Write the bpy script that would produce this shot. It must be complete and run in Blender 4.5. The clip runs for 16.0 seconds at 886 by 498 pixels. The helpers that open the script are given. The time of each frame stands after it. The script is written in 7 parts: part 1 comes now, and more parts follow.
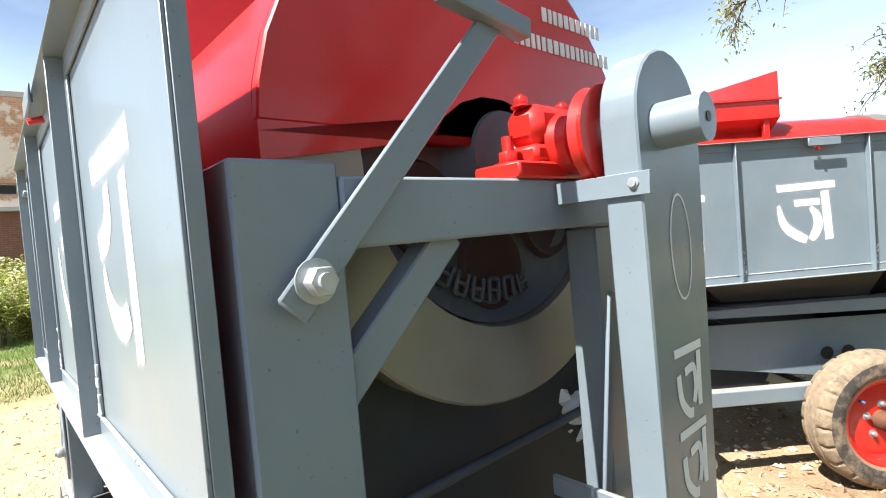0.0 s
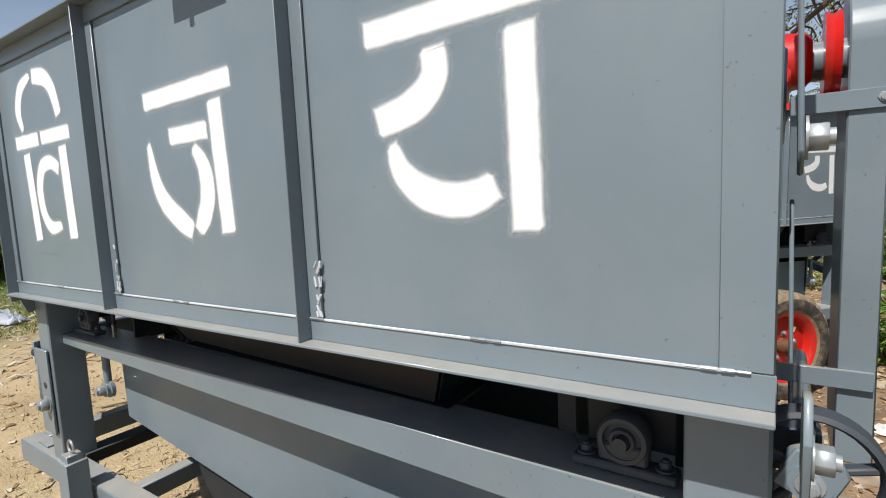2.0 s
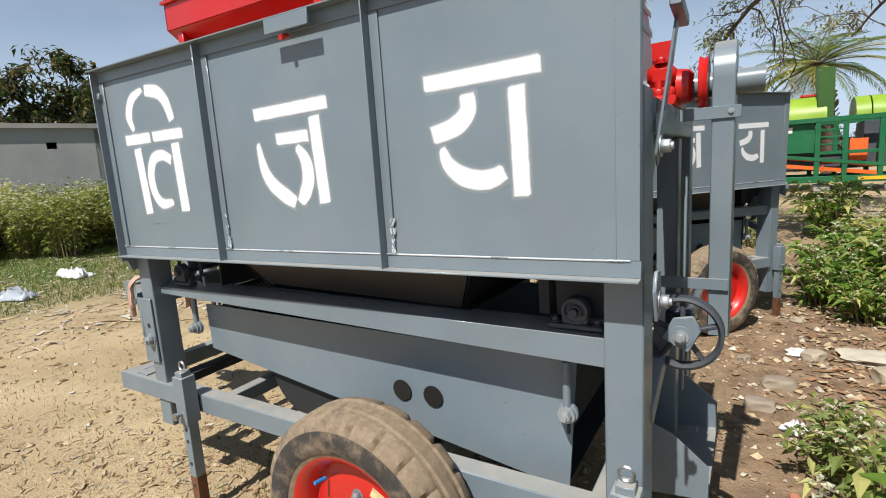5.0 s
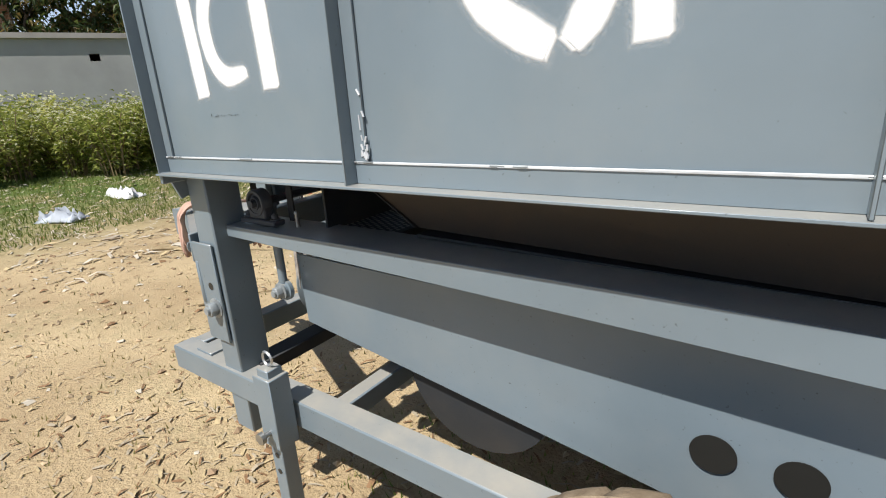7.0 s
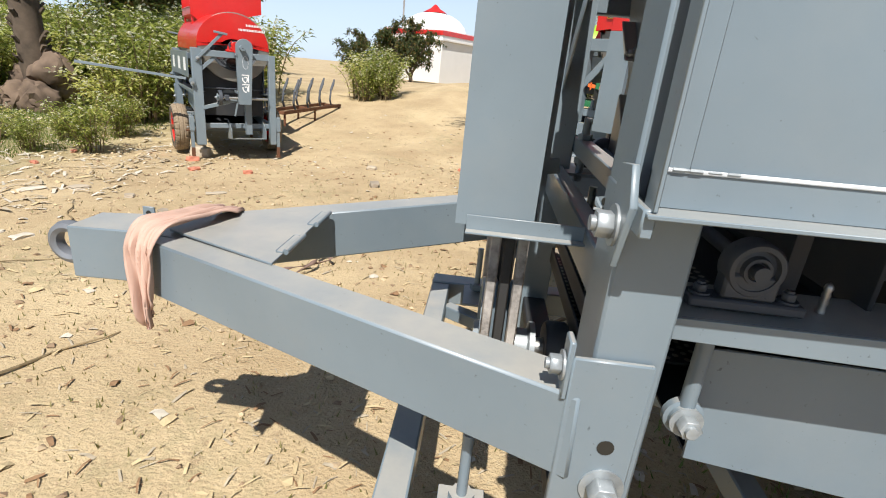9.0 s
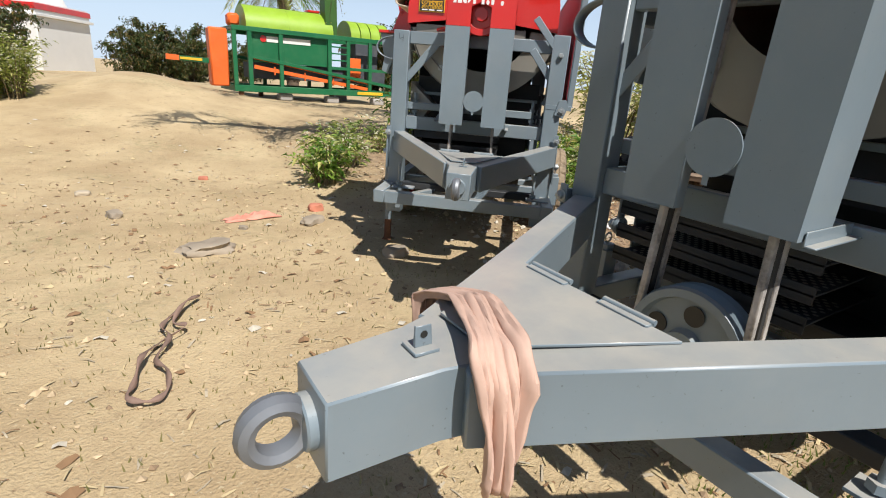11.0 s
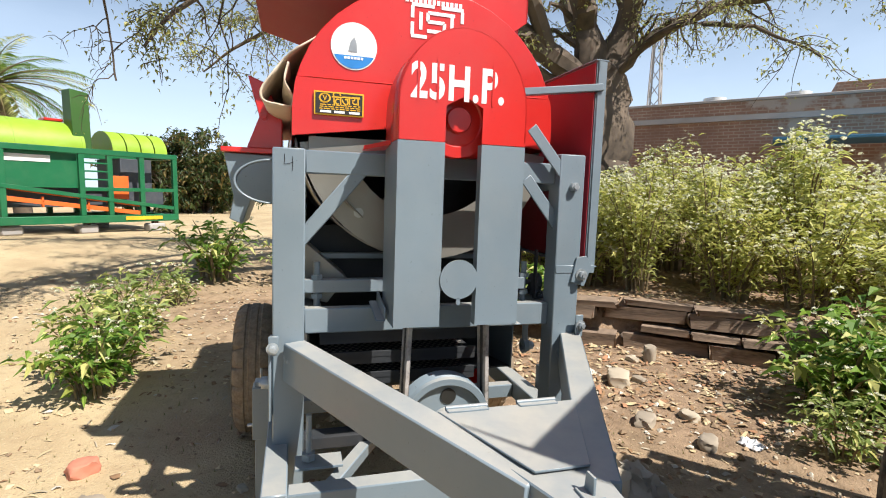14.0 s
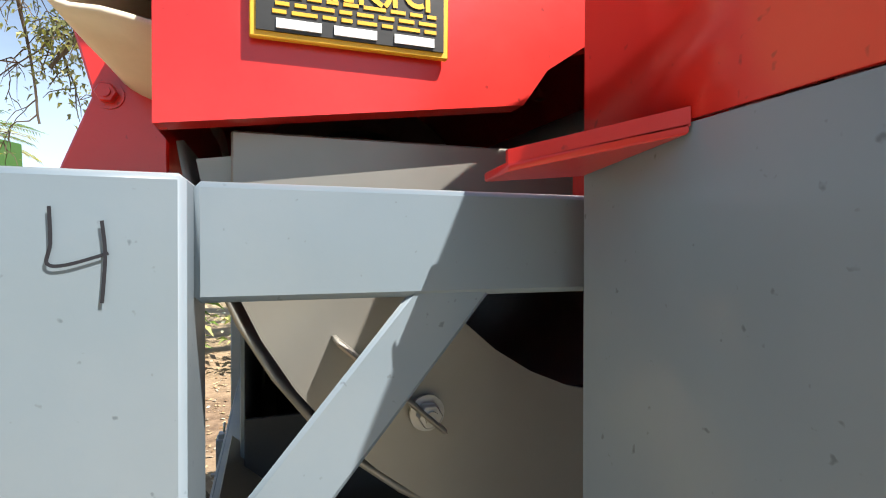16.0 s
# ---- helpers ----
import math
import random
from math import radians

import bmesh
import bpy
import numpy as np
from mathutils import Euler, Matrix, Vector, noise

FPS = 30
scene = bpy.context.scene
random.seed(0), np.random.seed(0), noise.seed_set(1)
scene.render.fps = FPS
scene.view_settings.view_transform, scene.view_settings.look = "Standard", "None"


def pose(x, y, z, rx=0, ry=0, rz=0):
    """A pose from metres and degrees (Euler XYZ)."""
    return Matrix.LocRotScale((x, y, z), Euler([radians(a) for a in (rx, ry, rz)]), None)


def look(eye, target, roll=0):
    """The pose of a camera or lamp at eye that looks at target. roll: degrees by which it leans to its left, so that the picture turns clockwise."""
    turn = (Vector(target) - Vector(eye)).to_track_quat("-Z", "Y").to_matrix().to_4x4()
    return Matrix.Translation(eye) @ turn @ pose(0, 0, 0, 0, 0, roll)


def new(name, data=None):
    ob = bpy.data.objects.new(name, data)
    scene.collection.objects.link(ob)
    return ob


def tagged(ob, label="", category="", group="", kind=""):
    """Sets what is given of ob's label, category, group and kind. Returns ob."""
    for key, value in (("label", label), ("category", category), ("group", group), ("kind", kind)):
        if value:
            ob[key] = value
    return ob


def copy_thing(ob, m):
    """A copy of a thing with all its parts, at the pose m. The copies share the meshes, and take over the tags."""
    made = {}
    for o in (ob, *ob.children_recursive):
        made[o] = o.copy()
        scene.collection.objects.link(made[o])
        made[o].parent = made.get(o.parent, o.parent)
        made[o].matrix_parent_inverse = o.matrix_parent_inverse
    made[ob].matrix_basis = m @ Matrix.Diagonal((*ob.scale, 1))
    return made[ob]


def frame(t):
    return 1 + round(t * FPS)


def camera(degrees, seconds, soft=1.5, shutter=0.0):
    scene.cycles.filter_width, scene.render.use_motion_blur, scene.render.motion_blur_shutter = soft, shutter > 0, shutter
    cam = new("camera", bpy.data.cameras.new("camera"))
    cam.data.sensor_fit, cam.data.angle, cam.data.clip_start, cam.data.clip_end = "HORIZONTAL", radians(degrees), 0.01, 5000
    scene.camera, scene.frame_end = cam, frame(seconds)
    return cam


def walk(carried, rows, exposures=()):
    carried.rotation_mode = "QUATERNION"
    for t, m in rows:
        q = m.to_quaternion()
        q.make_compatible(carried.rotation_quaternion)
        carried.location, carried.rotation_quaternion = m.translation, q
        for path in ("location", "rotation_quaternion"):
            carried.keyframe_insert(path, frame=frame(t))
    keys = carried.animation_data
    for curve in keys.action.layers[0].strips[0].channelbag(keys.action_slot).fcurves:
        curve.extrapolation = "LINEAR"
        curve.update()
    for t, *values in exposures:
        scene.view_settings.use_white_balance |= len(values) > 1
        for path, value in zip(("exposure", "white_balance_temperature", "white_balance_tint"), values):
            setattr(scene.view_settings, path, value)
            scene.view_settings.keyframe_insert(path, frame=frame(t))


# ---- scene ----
cam = camera(82.17, 16.0, soft=1.05)
PATH = [
    (0.0, (2.609, -0.144, 1.411), (1.105, 1.175, 1.392), -4.44),
    (0.5, (2.482, -0.260, 1.361), (0.997, 1.080, 1.343), -4.08),
    (1.0, (2.372, -0.329, 1.316), (0.874, 0.986, 1.155), -5.37),
    (1.5, (2.253, -0.405, 1.311), (0.790, 0.943, 1.105), -4.21),
    (2.0, (2.103, -0.602, 1.326), (0.982, 1.044, 1.144), -2.19),
    (2.5, (2.066, -0.856, 1.395), (1.141, 0.905, 1.188), -1.70),
    (3.0, (2.169, -0.969, 1.402), (1.253, 0.798, 1.208), -1.58),
    (3.2, (2.198, -1.024, 1.413), (1.316, 0.761, 1.221), -1.37),
    (5.3, (2.303, -1.139, 1.315), (1.234, 0.512, 0.950), -3.53),
    (5.5, (2.220, -1.093, 1.256), (1.165, 0.538, 0.781), -3.52),
    (6.0, (1.974, -0.957, 1.216), (0.954, 0.664, 0.643), -3.25),
    (6.5, (1.685, -0.806, 1.211), (0.663, 0.804, 0.604), -2.94),
    (7.0, (1.368, -0.662, 1.233), (0.217, 0.870, 0.660), -3.23),
    (7.5, (1.067, -0.647, 1.240), (-0.105, 0.870, 0.668), -1.80),
    (8.0, (0.716, -0.688, 1.216), (-0.197, 1.006, 0.670), 1.09),
    (8.5, (0.300, -0.610, 1.192), (-0.360, 1.193, 0.633), 1.97),
    (8.8, (0.030, -0.577, 1.168), (-0.349, 1.292, 0.563), 3.67),
    (9.0, (-0.129, -0.533, 1.196), (-0.262, 1.350, 0.536), 5.23),
    (9.2, (-0.248, -0.498, 1.204), (-0.312, 1.389, 0.544), 5.72),
    (11.3, (-1.250, 0.094, 1.181), (-0.139, 1.637, 0.560), 4.04),
    (11.5, (-1.228, 0.207, 1.182), (-0.111, 1.750, 0.571), 4.48),
    (12.0, (-1.277, 0.547, 1.364), (0.085, 1.947, 0.935), 1.74),
    (12.5, (-1.108, 0.865, 1.338), (0.347, 2.214, 1.088), 3.04),
    (13.0, (-0.940, 1.159, 1.316), (0.567, 2.454, 1.095), 1.27),
    (13.5, (-0.827, 1.456, 1.352), (0.784, 2.621, 1.132), 1.05),
    (14.0, (-0.675, 1.697, 1.332), (0.978, 2.803, 1.119), 1.12),
    (14.5, (-0.461, 1.961, 1.340), (1.213, 3.045, 1.179), 0.61),
    (15.0, (-0.257, 2.296, 1.352), (1.423, 3.376, 1.248), 0.59),
    (15.5, (-0.046, 2.520, 1.360), (1.655, 3.570, 1.275), 0.29),
    (15.8, (0.147, 2.604, 1.398), (1.903, 3.560, 1.354), -0.44),
    (16.0, (0.249, 2.680, 1.426), (1.954, 3.725, 1.399), -0.76),
]
EXPOSURES = [(0.0, 1.52), (0.5, 0.96), (1.0, 0.66), (1.5, 0.35), (2.5, 0.1), (3.2, 0.15), (5.3, 0.23), (6.5, 0.28), (9.0, 0.52), (11.3, 0.36), (11.6, 0.44), (12.0, 0.76), (14.0, 0.78), (15.2, 0.82), (16.0, 1.2)]
walk(cam, [(t, look(eye, target, roll)) for t, eye, target, roll in PATH], EXPOSURES)
# where the two threshers stand
NEAR_PLACE = Matrix(((0.99995, -0.00876, 0.00457, 0.0000), (0.00884, 0.99979, -0.01843, 0.0000), (-0.00441, 0.01847, 0.99982, 0.0000), (0, 0, 0, 1)))
NEXT_PLACE = Matrix(((0.64126, -0.76723, 0.01213, 1.1514), (0.76733, 0.64118, -0.01004, 2.2863), (-0.00008, 0.01575, 0.99988, -0.0078), (0, 0, 0, 1)))

# ---- world and sun ----
SUN_DIR = Vector((-0.02, -0.57, 0.80)).normalized()
world = bpy.data.worlds.new("sky")
scene.world = world
world.use_nodes = True
sky_nodes = world.node_tree.nodes
sky = sky_nodes.new("ShaderNodeTexSky")
sky.sky_type = "NISHITA"
sky.sun_disc = False
sky.sun_elevation = math.asin(SUN_DIR.z)
sky.sun_rotation = math.atan2(SUN_DIR.x, SUN_DIR.y)
sky.air_density, sky.dust_density, sky.ozone_density = 1.0, 0.5, 2.0
# thin high cloud, thicker towards the horizon
sky_co = sky_nodes.new("ShaderNodeTexCoord")
sky_map = sky_nodes.new("ShaderNodeMapping")
sky_map.inputs["Scale"].default_value = (1.0, 1.6, 4.0)
sky_noise = sky_nodes.new("ShaderNodeTexNoise")
sky_noise.inputs["Scale"].default_value, sky_noise.inputs["Detail"].default_value, sky_noise.inputs["Roughness"].default_value = 2.2, 7.0, 0.55
sky_cover = sky_nodes.new("ShaderNodeMapRange")
for socket, value in ((1, 0.42), (2, 0.78), (3, 0.0), (4, 0.25)):
    sky_cover.inputs[socket].default_value = value
sky_mix = sky_nodes.new("ShaderNodeMix")
sky_mix.data_type = "RGBA"
sky_mix.inputs[7].default_value = (8.2, 9.6, 11.6, 1.0)
# dust haze that pales the sky low down
sky_sep = sky_nodes.new("ShaderNodeSeparateXYZ")
sky_low = sky_nodes.new("ShaderNodeMapRange")
sky_low.interpolation_type = "SMOOTHSTEP"
for socket, value in ((1, 0.0), (2, 0.50), (3, 0.72), (4, 0.0)):
    sky_low.inputs[socket].default_value = value
sky_haze = sky_nodes.new("ShaderNodeMix")
sky_haze.data_type = "RGBA"
sky_haze.inputs[7].default_value = (9.8, 12.0, 15.0, 1.0)
for a, b in ((sky_co.outputs["Generated"], sky_map.inputs[0]), (sky_map.outputs[0], sky_noise.inputs["Vector"]), (sky_noise.outputs["Fac"], sky_cover.inputs[0]),
             (sky_cover.outputs[0], sky_mix.inputs[0]), (sky.outputs[0], sky_mix.inputs[6]), (sky_co.outputs["Generated"], sky_sep.inputs[0]), (sky_sep.outputs[2], sky_low.inputs[0]),
             (sky_low.outputs[0], sky_haze.inputs[0]), (sky_mix.outputs[2], sky_haze.inputs[6]), (sky_haze.outputs[2], sky_nodes["Background"].inputs[0])):
    world.node_tree.links.new(a, b)
sky_nodes["Background"].inputs[1].default_value = 0.060
sun_data = bpy.data.lights.new("sun", "SUN")
sun_data.energy, sun_data.angle, sun_data.color = 5.0, radians(0.53), (1.0, 0.955, 0.895)
sun = new("sun", sun_data)
sun.matrix_world = look((0, 0, 20), Vector((0, 0, 20)) - SUN_DIR)

# ---- materials ----
def node_mat(name, rough=0.6, metal=0.0):
    m = bpy.data.materials.new(name)
    m.use_nodes = True
    nt = m.node_tree
    b = nt.nodes["Principled BSDF"]
    b.inputs["Roughness"].default_value = rough
    b.inputs["Metallic"].default_value = metal
    return m, nt, b


def mix_colour(nt, fac, a, b, blend="MIX"):
    n = nt.nodes.new("ShaderNodeMix")
    n.data_type, n.blend_type = "RGBA", blend
    for socket, v in ((0, fac), (6, a), (7, b)):
        if isinstance(v, (int, float)):
            n.inputs[socket].default_value = v
        elif isinstance(v, tuple):
            n.inputs[socket].default_value = (*v, 1.0)
        else:
            nt.links.new(v, n.inputs[socket])
    return n.outputs[2]


def ramp(nt, value, lo, hi):
    n = nt.nodes.new("ShaderNodeMapRange")
    n.clamp = True
    n.inputs[1].default_value, n.inputs[2].default_value = lo, hi
    nt.links.new(value, n.inputs[0])
    return n.outputs[0]


def noise_tex(nt, scale, detail=4.0, rough=0.55, stretch=None):
    co = nt.nodes.new("ShaderNodeTexCoord")
    t = nt.nodes.new("ShaderNodeTexNoise")
    t.inputs["Scale"].default_value, t.inputs["Detail"].default_value, t.inputs["Roughness"].default_value = scale, detail, rough
    if stretch:
        mp = nt.nodes.new("ShaderNodeMapping")
        mp.inputs["Scale"].default_value = stretch
        nt.links.new(co.outputs["Object"], mp.inputs[0])
        nt.links.new(mp.outputs[0], t.inputs["Vector"])
    else:
        nt.links.new(co.outputs["Object"], t.inputs["Vector"])
    return t.outputs["Fac"]


def bump(nt, b, height, strength, distance):
    n = nt.nodes.new("ShaderNodeBump")
    n.inputs["Strength"].default_value, n.inputs["Distance"].default_value = strength, distance
    nt.links.new(height, n.inputs["Height"])
    nt.links.new(n.outputs[0], b.inputs["Normal"])


def paint(name, colour, dust, rough=0.4, dust_amount=0.35, metal=0.0, coat=0.0, settled=0.0):
    """Sprayed enamel: faint blotches, a film of dust in patches, orange peel."""
    m, nt, b = node_mat(name, rough, metal)
    big = noise_tex(nt, 2.3, 5.0)
    fine = noise_tex(nt, 38.0, 4.0)
    dark = tuple(c * 0.86 for c in colour)
    c = mix_colour(nt, ramp(nt, big, 0.35, 0.65), dark, colour)
    d = nt.nodes.new("ShaderNodeMath")
    d.operation = "MULTIPLY"
    nt.links.new(ramp(nt, noise_tex(nt, 5.0, 6.0, 0.65), 0.45, 0.8), d.inputs[0])
    d.inputs[1].default_value = dust_amount
    c = mix_colour(nt, d.outputs[0], c, dust)
    specks = ramp(nt, noise_tex(nt, 120.0, 2.0), 0.70, 0.78)
    c = mix_colour(nt, specks, c, tuple(0.5 * x for x in colour))
    if settled:
        geo = nt.nodes.new("ShaderNodeNewGeometry")
        sep = nt.nodes.new("ShaderNodeSeparateXYZ")
        nt.links.new(geo.outputs["Normal"], sep.inputs[0])
        lie = nt.nodes.new("ShaderNodeMath")
        lie.operation = "MULTIPLY"
        nt.links.new(ramp(nt, sep.outputs[2], 0.72, 0.97), lie.inputs[0])
        film = nt.nodes.new("ShaderNodeMapRange")
        film.inputs[1].default_value, film.inputs[2].default_value, film.inputs[3].default_value, film.inputs[4].default_value = 0.3, 0.7, 0.35 * settled, settled
        nt.links.new(noise_tex(nt, 7.0, 5.0, 0.6), film.inputs[0])
        nt.links.new(film.outputs[0], lie.inputs[1])
        c = mix_colour(nt, lie.outputs[0], c, (0.42, 0.385, 0.325))
    nt.links.new(c, b.inputs["Base Color"])
    r = nt.nodes.new("ShaderNodeMapRange")
    r.inputs[3].default_value, r.inputs[4].default_value = rough - 0.08, rough + 0.16
    nt.links.new(big, r.inputs[0])
    nt.links.new(r.outputs[0], b.inputs["Roughness"])
    b.inputs["Coat Weight"].default_value = coat
    b.inputs["Coat Roughness"].default_value = 0.12
    bump(nt, b, fine, 0.12, 0.002)
    return m


def plain(name, colour, rough=0.6, metal=0.0, vary=0.8, scale=20.0, bumps=0.15):
    m, nt, b = node_mat(name, rough, metal)
    f = noise_tex(nt, scale, 5.0)
    g = noise_tex(nt, scale * 0.13, 3.0)
    c = mix_colour(nt, ramp(nt, f, 0.3, 0.7), tuple(vary * x for x in colour), colour)
    c = mix_colour(nt, ramp(nt, g, 0.4, 0.75), c, tuple(min(1, x * (2 - vary)) for x in colour))
    nt.links.new(c, b.inputs["Base Color"])
    if bumps:
        bump(nt, b, f, bumps, 0.004)
    return m


GREY = paint("grey_enamel", (0.180, 0.229, 0.264), (0.33, 0.315, 0.28), 0.38, 0.16, 0.0, 0.25, 0.75)
# Near-black grey that puts the shade inside the machine into the colour.
GREY_SHADE = paint("grey_inner_shade", (0.022, 0.026, 0.031), (0.075, 0.062, 0.05), 0.6, 0.35)
RED = paint("red_enamel", (0.60, 0.018, 0.013), (0.45, 0.17, 0.12), 0.30, 0.10, 0.0, 0.35)
MAROON = paint("dark_red_enamel", (0.30, 0.018, 0.03), (0.35, 0.12, 0.1), 0.5, 0.2)
WHITE = paint("white_stencil_paint", (0.82, 0.83, 0.83), (0.6, 0.6, 0.58), 0.6, 0.25)
STEEL = plain("bare_steel", (0.42, 0.42, 0.41), 0.38, 0.85, 0.75, 30.0)
BRIGHT = plain("painted_bolt", (0.34, 0.37, 0.385), 0.42, 0.35, 0.6, 45.0)
CANVAS = plain("worn_canvas_belt", (0.33, 0.31, 0.29), 0.9, 0.0, 0.45, 90.0, 0.6)
CAST = paint("dark_cast_iron", (0.055, 0.065, 0.08), (0.2, 0.17, 0.14), 0.55, 0.3)
SHEET = plain("raw_drum_sheet", (0.30, 0.285, 0.25), 0.45, 0.55, 0.8, 6.0, 0.05)


def tyre_rubber(name, dust_lo, dust_hi):
    """Black rubber under a broken film of dried mud."""
    m, nt, b = node_mat(name, 0.9)
    mud = mix_colour(nt, ramp(nt, noise_tex(nt, 40.0, 5.0, 0.7), 0.35, 0.7), (0.19, 0.14, 0.09), (0.30, 0.235, 0.16))
    cover = ramp(nt, noise_tex(nt, 9.0, 7.0, 0.72), dust_lo, dust_hi)
    nt.links.new(mix_colour(nt, cover, (0.045, 0.040, 0.036), mud), b.inputs["Base Color"])
    bump(nt, b, noise_tex(nt, 55.0, 5.0, 0.7), 0.5, 0.004)
    return m


RUBBER = tyre_rubber("dusty_tyre_rubber", 0.22, 0.46)
BELT = plain("black_belt_rubber", (0.03, 0.03, 0.03), 0.7)
RUST = plain("rusty_steel", (0.16, 0.07, 0.035), 0.85, 0.2, 0.6, 25.0)
YELLOW = plain("yellow_paint", (0.75, 0.42, 0.02), 0.5)
# Black of the nameplate; flat discs of it paint the shade inside holes.
BLACK = plain("black_plate_and_hole", (0.02, 0.02, 0.018), 0.45)
INK = plain("black_marker_ink", (0.01, 0.01, 0.015), 0.5, 0.0, 0.9)
BLUE = plain("blue_print", (0.02, 0.22, 0.60), 0.45)
TROUGH = paint("dark_brown_trough_sheet", (0.050, 0.043, 0.038), (0.10, 0.07, 0.045), 0.4, 0.5)
SEAM = plain("scraped_pale_seam", (0.62, 0.65, 0.68), 0.5, 0.2, 0.8, 40.0)
STICKER = plain("cream_sticker", (0.62, 0.50, 0.26), 0.5, 0.0, 0.45, 120.0, 0.0)
EYE = plain("worn_dark_steel", (0.15, 0.16, 0.175), 0.5, 0.4, 0.6, 40.0)
# Dark red tone for the shade seen through the flywheel's openings.
HOLE_SHADE = plain("cavity_shade_red", (0.035, 0.012, 0.010), 0.7)
BAND = tyre_rubber("dark_tyre_wall", 0.46, 0.66)


def stencil_spray(name):
    """White spray that thins out at its edge in a fine mist."""
    m, nt, b = node_mat(name, 0.55)
    c = mix_colour(nt, ramp(nt, noise_tex(nt, 26.0, 5.0), 0.35, 0.7), (0.78, 0.80, 0.81), (0.86, 0.87, 0.87))
    nt.links.new(c, b.inputs["Base Color"])
    at = nt.nodes.new("ShaderNodeAttribute")
    at.attribute_name = "cover"
    rag = nt.nodes.new("ShaderNodeMath")
    rag.operation = "MULTIPLY_ADD"
    nt.links.new(noise_tex(nt, 30.0, 4.0, 0.6), rag.inputs[0])
    rag.inputs[1].default_value = 0.28
    nt.links.new(at.outputs["Fac"], rag.inputs[2])
    core = ramp(nt, rag.outputs[0], 0.62, 1.0)
    mist = nt.nodes.new("ShaderNodeMath")
    mist.operation = "MULTIPLY"
    nt.links.new(ramp(nt, at.outputs["Fac"], 0.0, 0.9), mist.inputs[0])
    nt.links.new(ramp(nt, noise_tex(nt, 420.0, 2.0), 0.40, 1.0), mist.inputs[1])
    both = nt.nodes.new("ShaderNodeMath")
    both.operation = "MAXIMUM"
    nt.links.new(core, both.inputs[0])
    nt.links.new(mist.outputs[0], both.inputs[1])
    nt.links.new(both.outputs[0], b.inputs["Alpha"])
    return m


SPRAY = stencil_spray("white_stencil_spray")

# ---- mesh helpers ----
def finish(name, bm, mat, smooth=False):
    me = bpy.data.meshes.new(name)
    bmesh.ops.recalc_face_normals(bm, faces=bm.faces)
    bm.to_mesh(me)
    bm.free()
    for m in mat if isinstance(mat, (list, tuple)) else (mat,):
        me.materials.append(m)
    if smooth:
        me.polygons.foreach_set("use_smooth", [True] * len(me.polygons))
        me.set_sharp_from_angle(angle=radians(38))
    return me


def part(name, bm, mat, parent, label="", smooth=True):
    ob = new(name, finish(name, bm, mat, smooth))
    ob.parent = parent
    return tagged(ob, label)


def thing(name, bm, mat, label, category, group="", kind="", smooth=True):
    return tagged(new(name, finish(name, bm, mat, smooth)), label, category, group, kind)


def empty(name, label, category, group="", kind=""):
    ob = new(name)
    ob.empty_display_size = 0.1
    return tagged(ob, label, category, group, kind)


def add_verts(bm, coords, faces):
    vs = [bm.verts.new(c) for c in coords]
    return [bm.faces.new([vs[i] for i in f]) for f in faces]


BOX_FACES = ((0, 1, 3, 2), (4, 6, 7, 5), (0, 4, 5, 1), (2, 3, 7, 6), (0, 2, 6, 4), (1, 5, 7, 3))


def box(x0, x1, y0, y1, z0, z1, bevel=0.004, bm=None):
    bm = bm or bmesh.new()
    b2 = bmesh.new()
    add_verts(b2, [(x, y, z) for x in (x0, x1) for y in (y0, y1) for z in (z0, z1)], BOX_FACES)
    return merge(bm, b2, bevel)


def merge(bm, b2, bevel=0.0, m=None):
    if bevel:
        bmesh.ops.recalc_face_normals(b2, faces=b2.faces)
        bmesh.ops.bevel(b2, geom=b2.edges[:], offset=bevel, segments=1, affect="EDGES", profile=0.7)
    if m is not None:
        bmesh.ops.transform(b2, matrix=m, verts=b2.verts)
    me = bpy.data.meshes.new("tmp")
    b2.to_mesh(me)
    b2.free()
    bm.from_mesh(me)
    bpy.data.meshes.remove(me)
    return bm


def aim(p, q, up=(0, 0, 1)):
    """A frame at p whose x axis runs to q and whose z axis lies nearest to up."""
    p, q, up = Vector(p), Vector(q), Vector(up)
    x = (q - p).normalized()
    y = up.cross(x)
    if y.length < 1e-4:
        y = Vector((0, 1, 0)).cross(x)
    y.normalize()
    z = x.cross(y)
    m = Matrix((x, y, z)).transposed().to_4x4()
    m.translation = p
    return m, (q - p).length


def bar(p, q, w, h, up=(0, 0, 1), bevel=0.003, bm=None):
    """A bar of width w and height h along the line from p to q."""
    bm = bm or bmesh.new()
    m, n = aim(p, q, up)
    b2 = bmesh.new()
    add_verts(b2, [(x, y, z) for x in (0, n) for y in (-w / 2, w / 2) for z in (-h / 2, h / 2)], BOX_FACES)
    return merge(bm, b2, bevel, m)


def cyl(p, q, r, seg=20, r2=None, bevel=0.0, bm=None):
    bm = bm or bmesh.new()
    m, n = aim(p, q)
    r2 = r if r2 is None else r2
    b2 = bmesh.new()
    ring = [(math.cos(2 * math.pi * i / seg), math.sin(2 * math.pi * i / seg)) for i in range(seg)]
    add_verts(b2, [(0, r * c, r * s) for c, s in ring] + [(n, r2 * c, r2 * s) for c, s in ring],
              [tuple(range(seg)), tuple(range(2 * seg - 1, seg - 1, -1))] + [(i, (i + 1) % seg, seg + (i + 1) % seg, seg + i) for i in range(seg)])
    return merge(bm, b2, bevel, m)


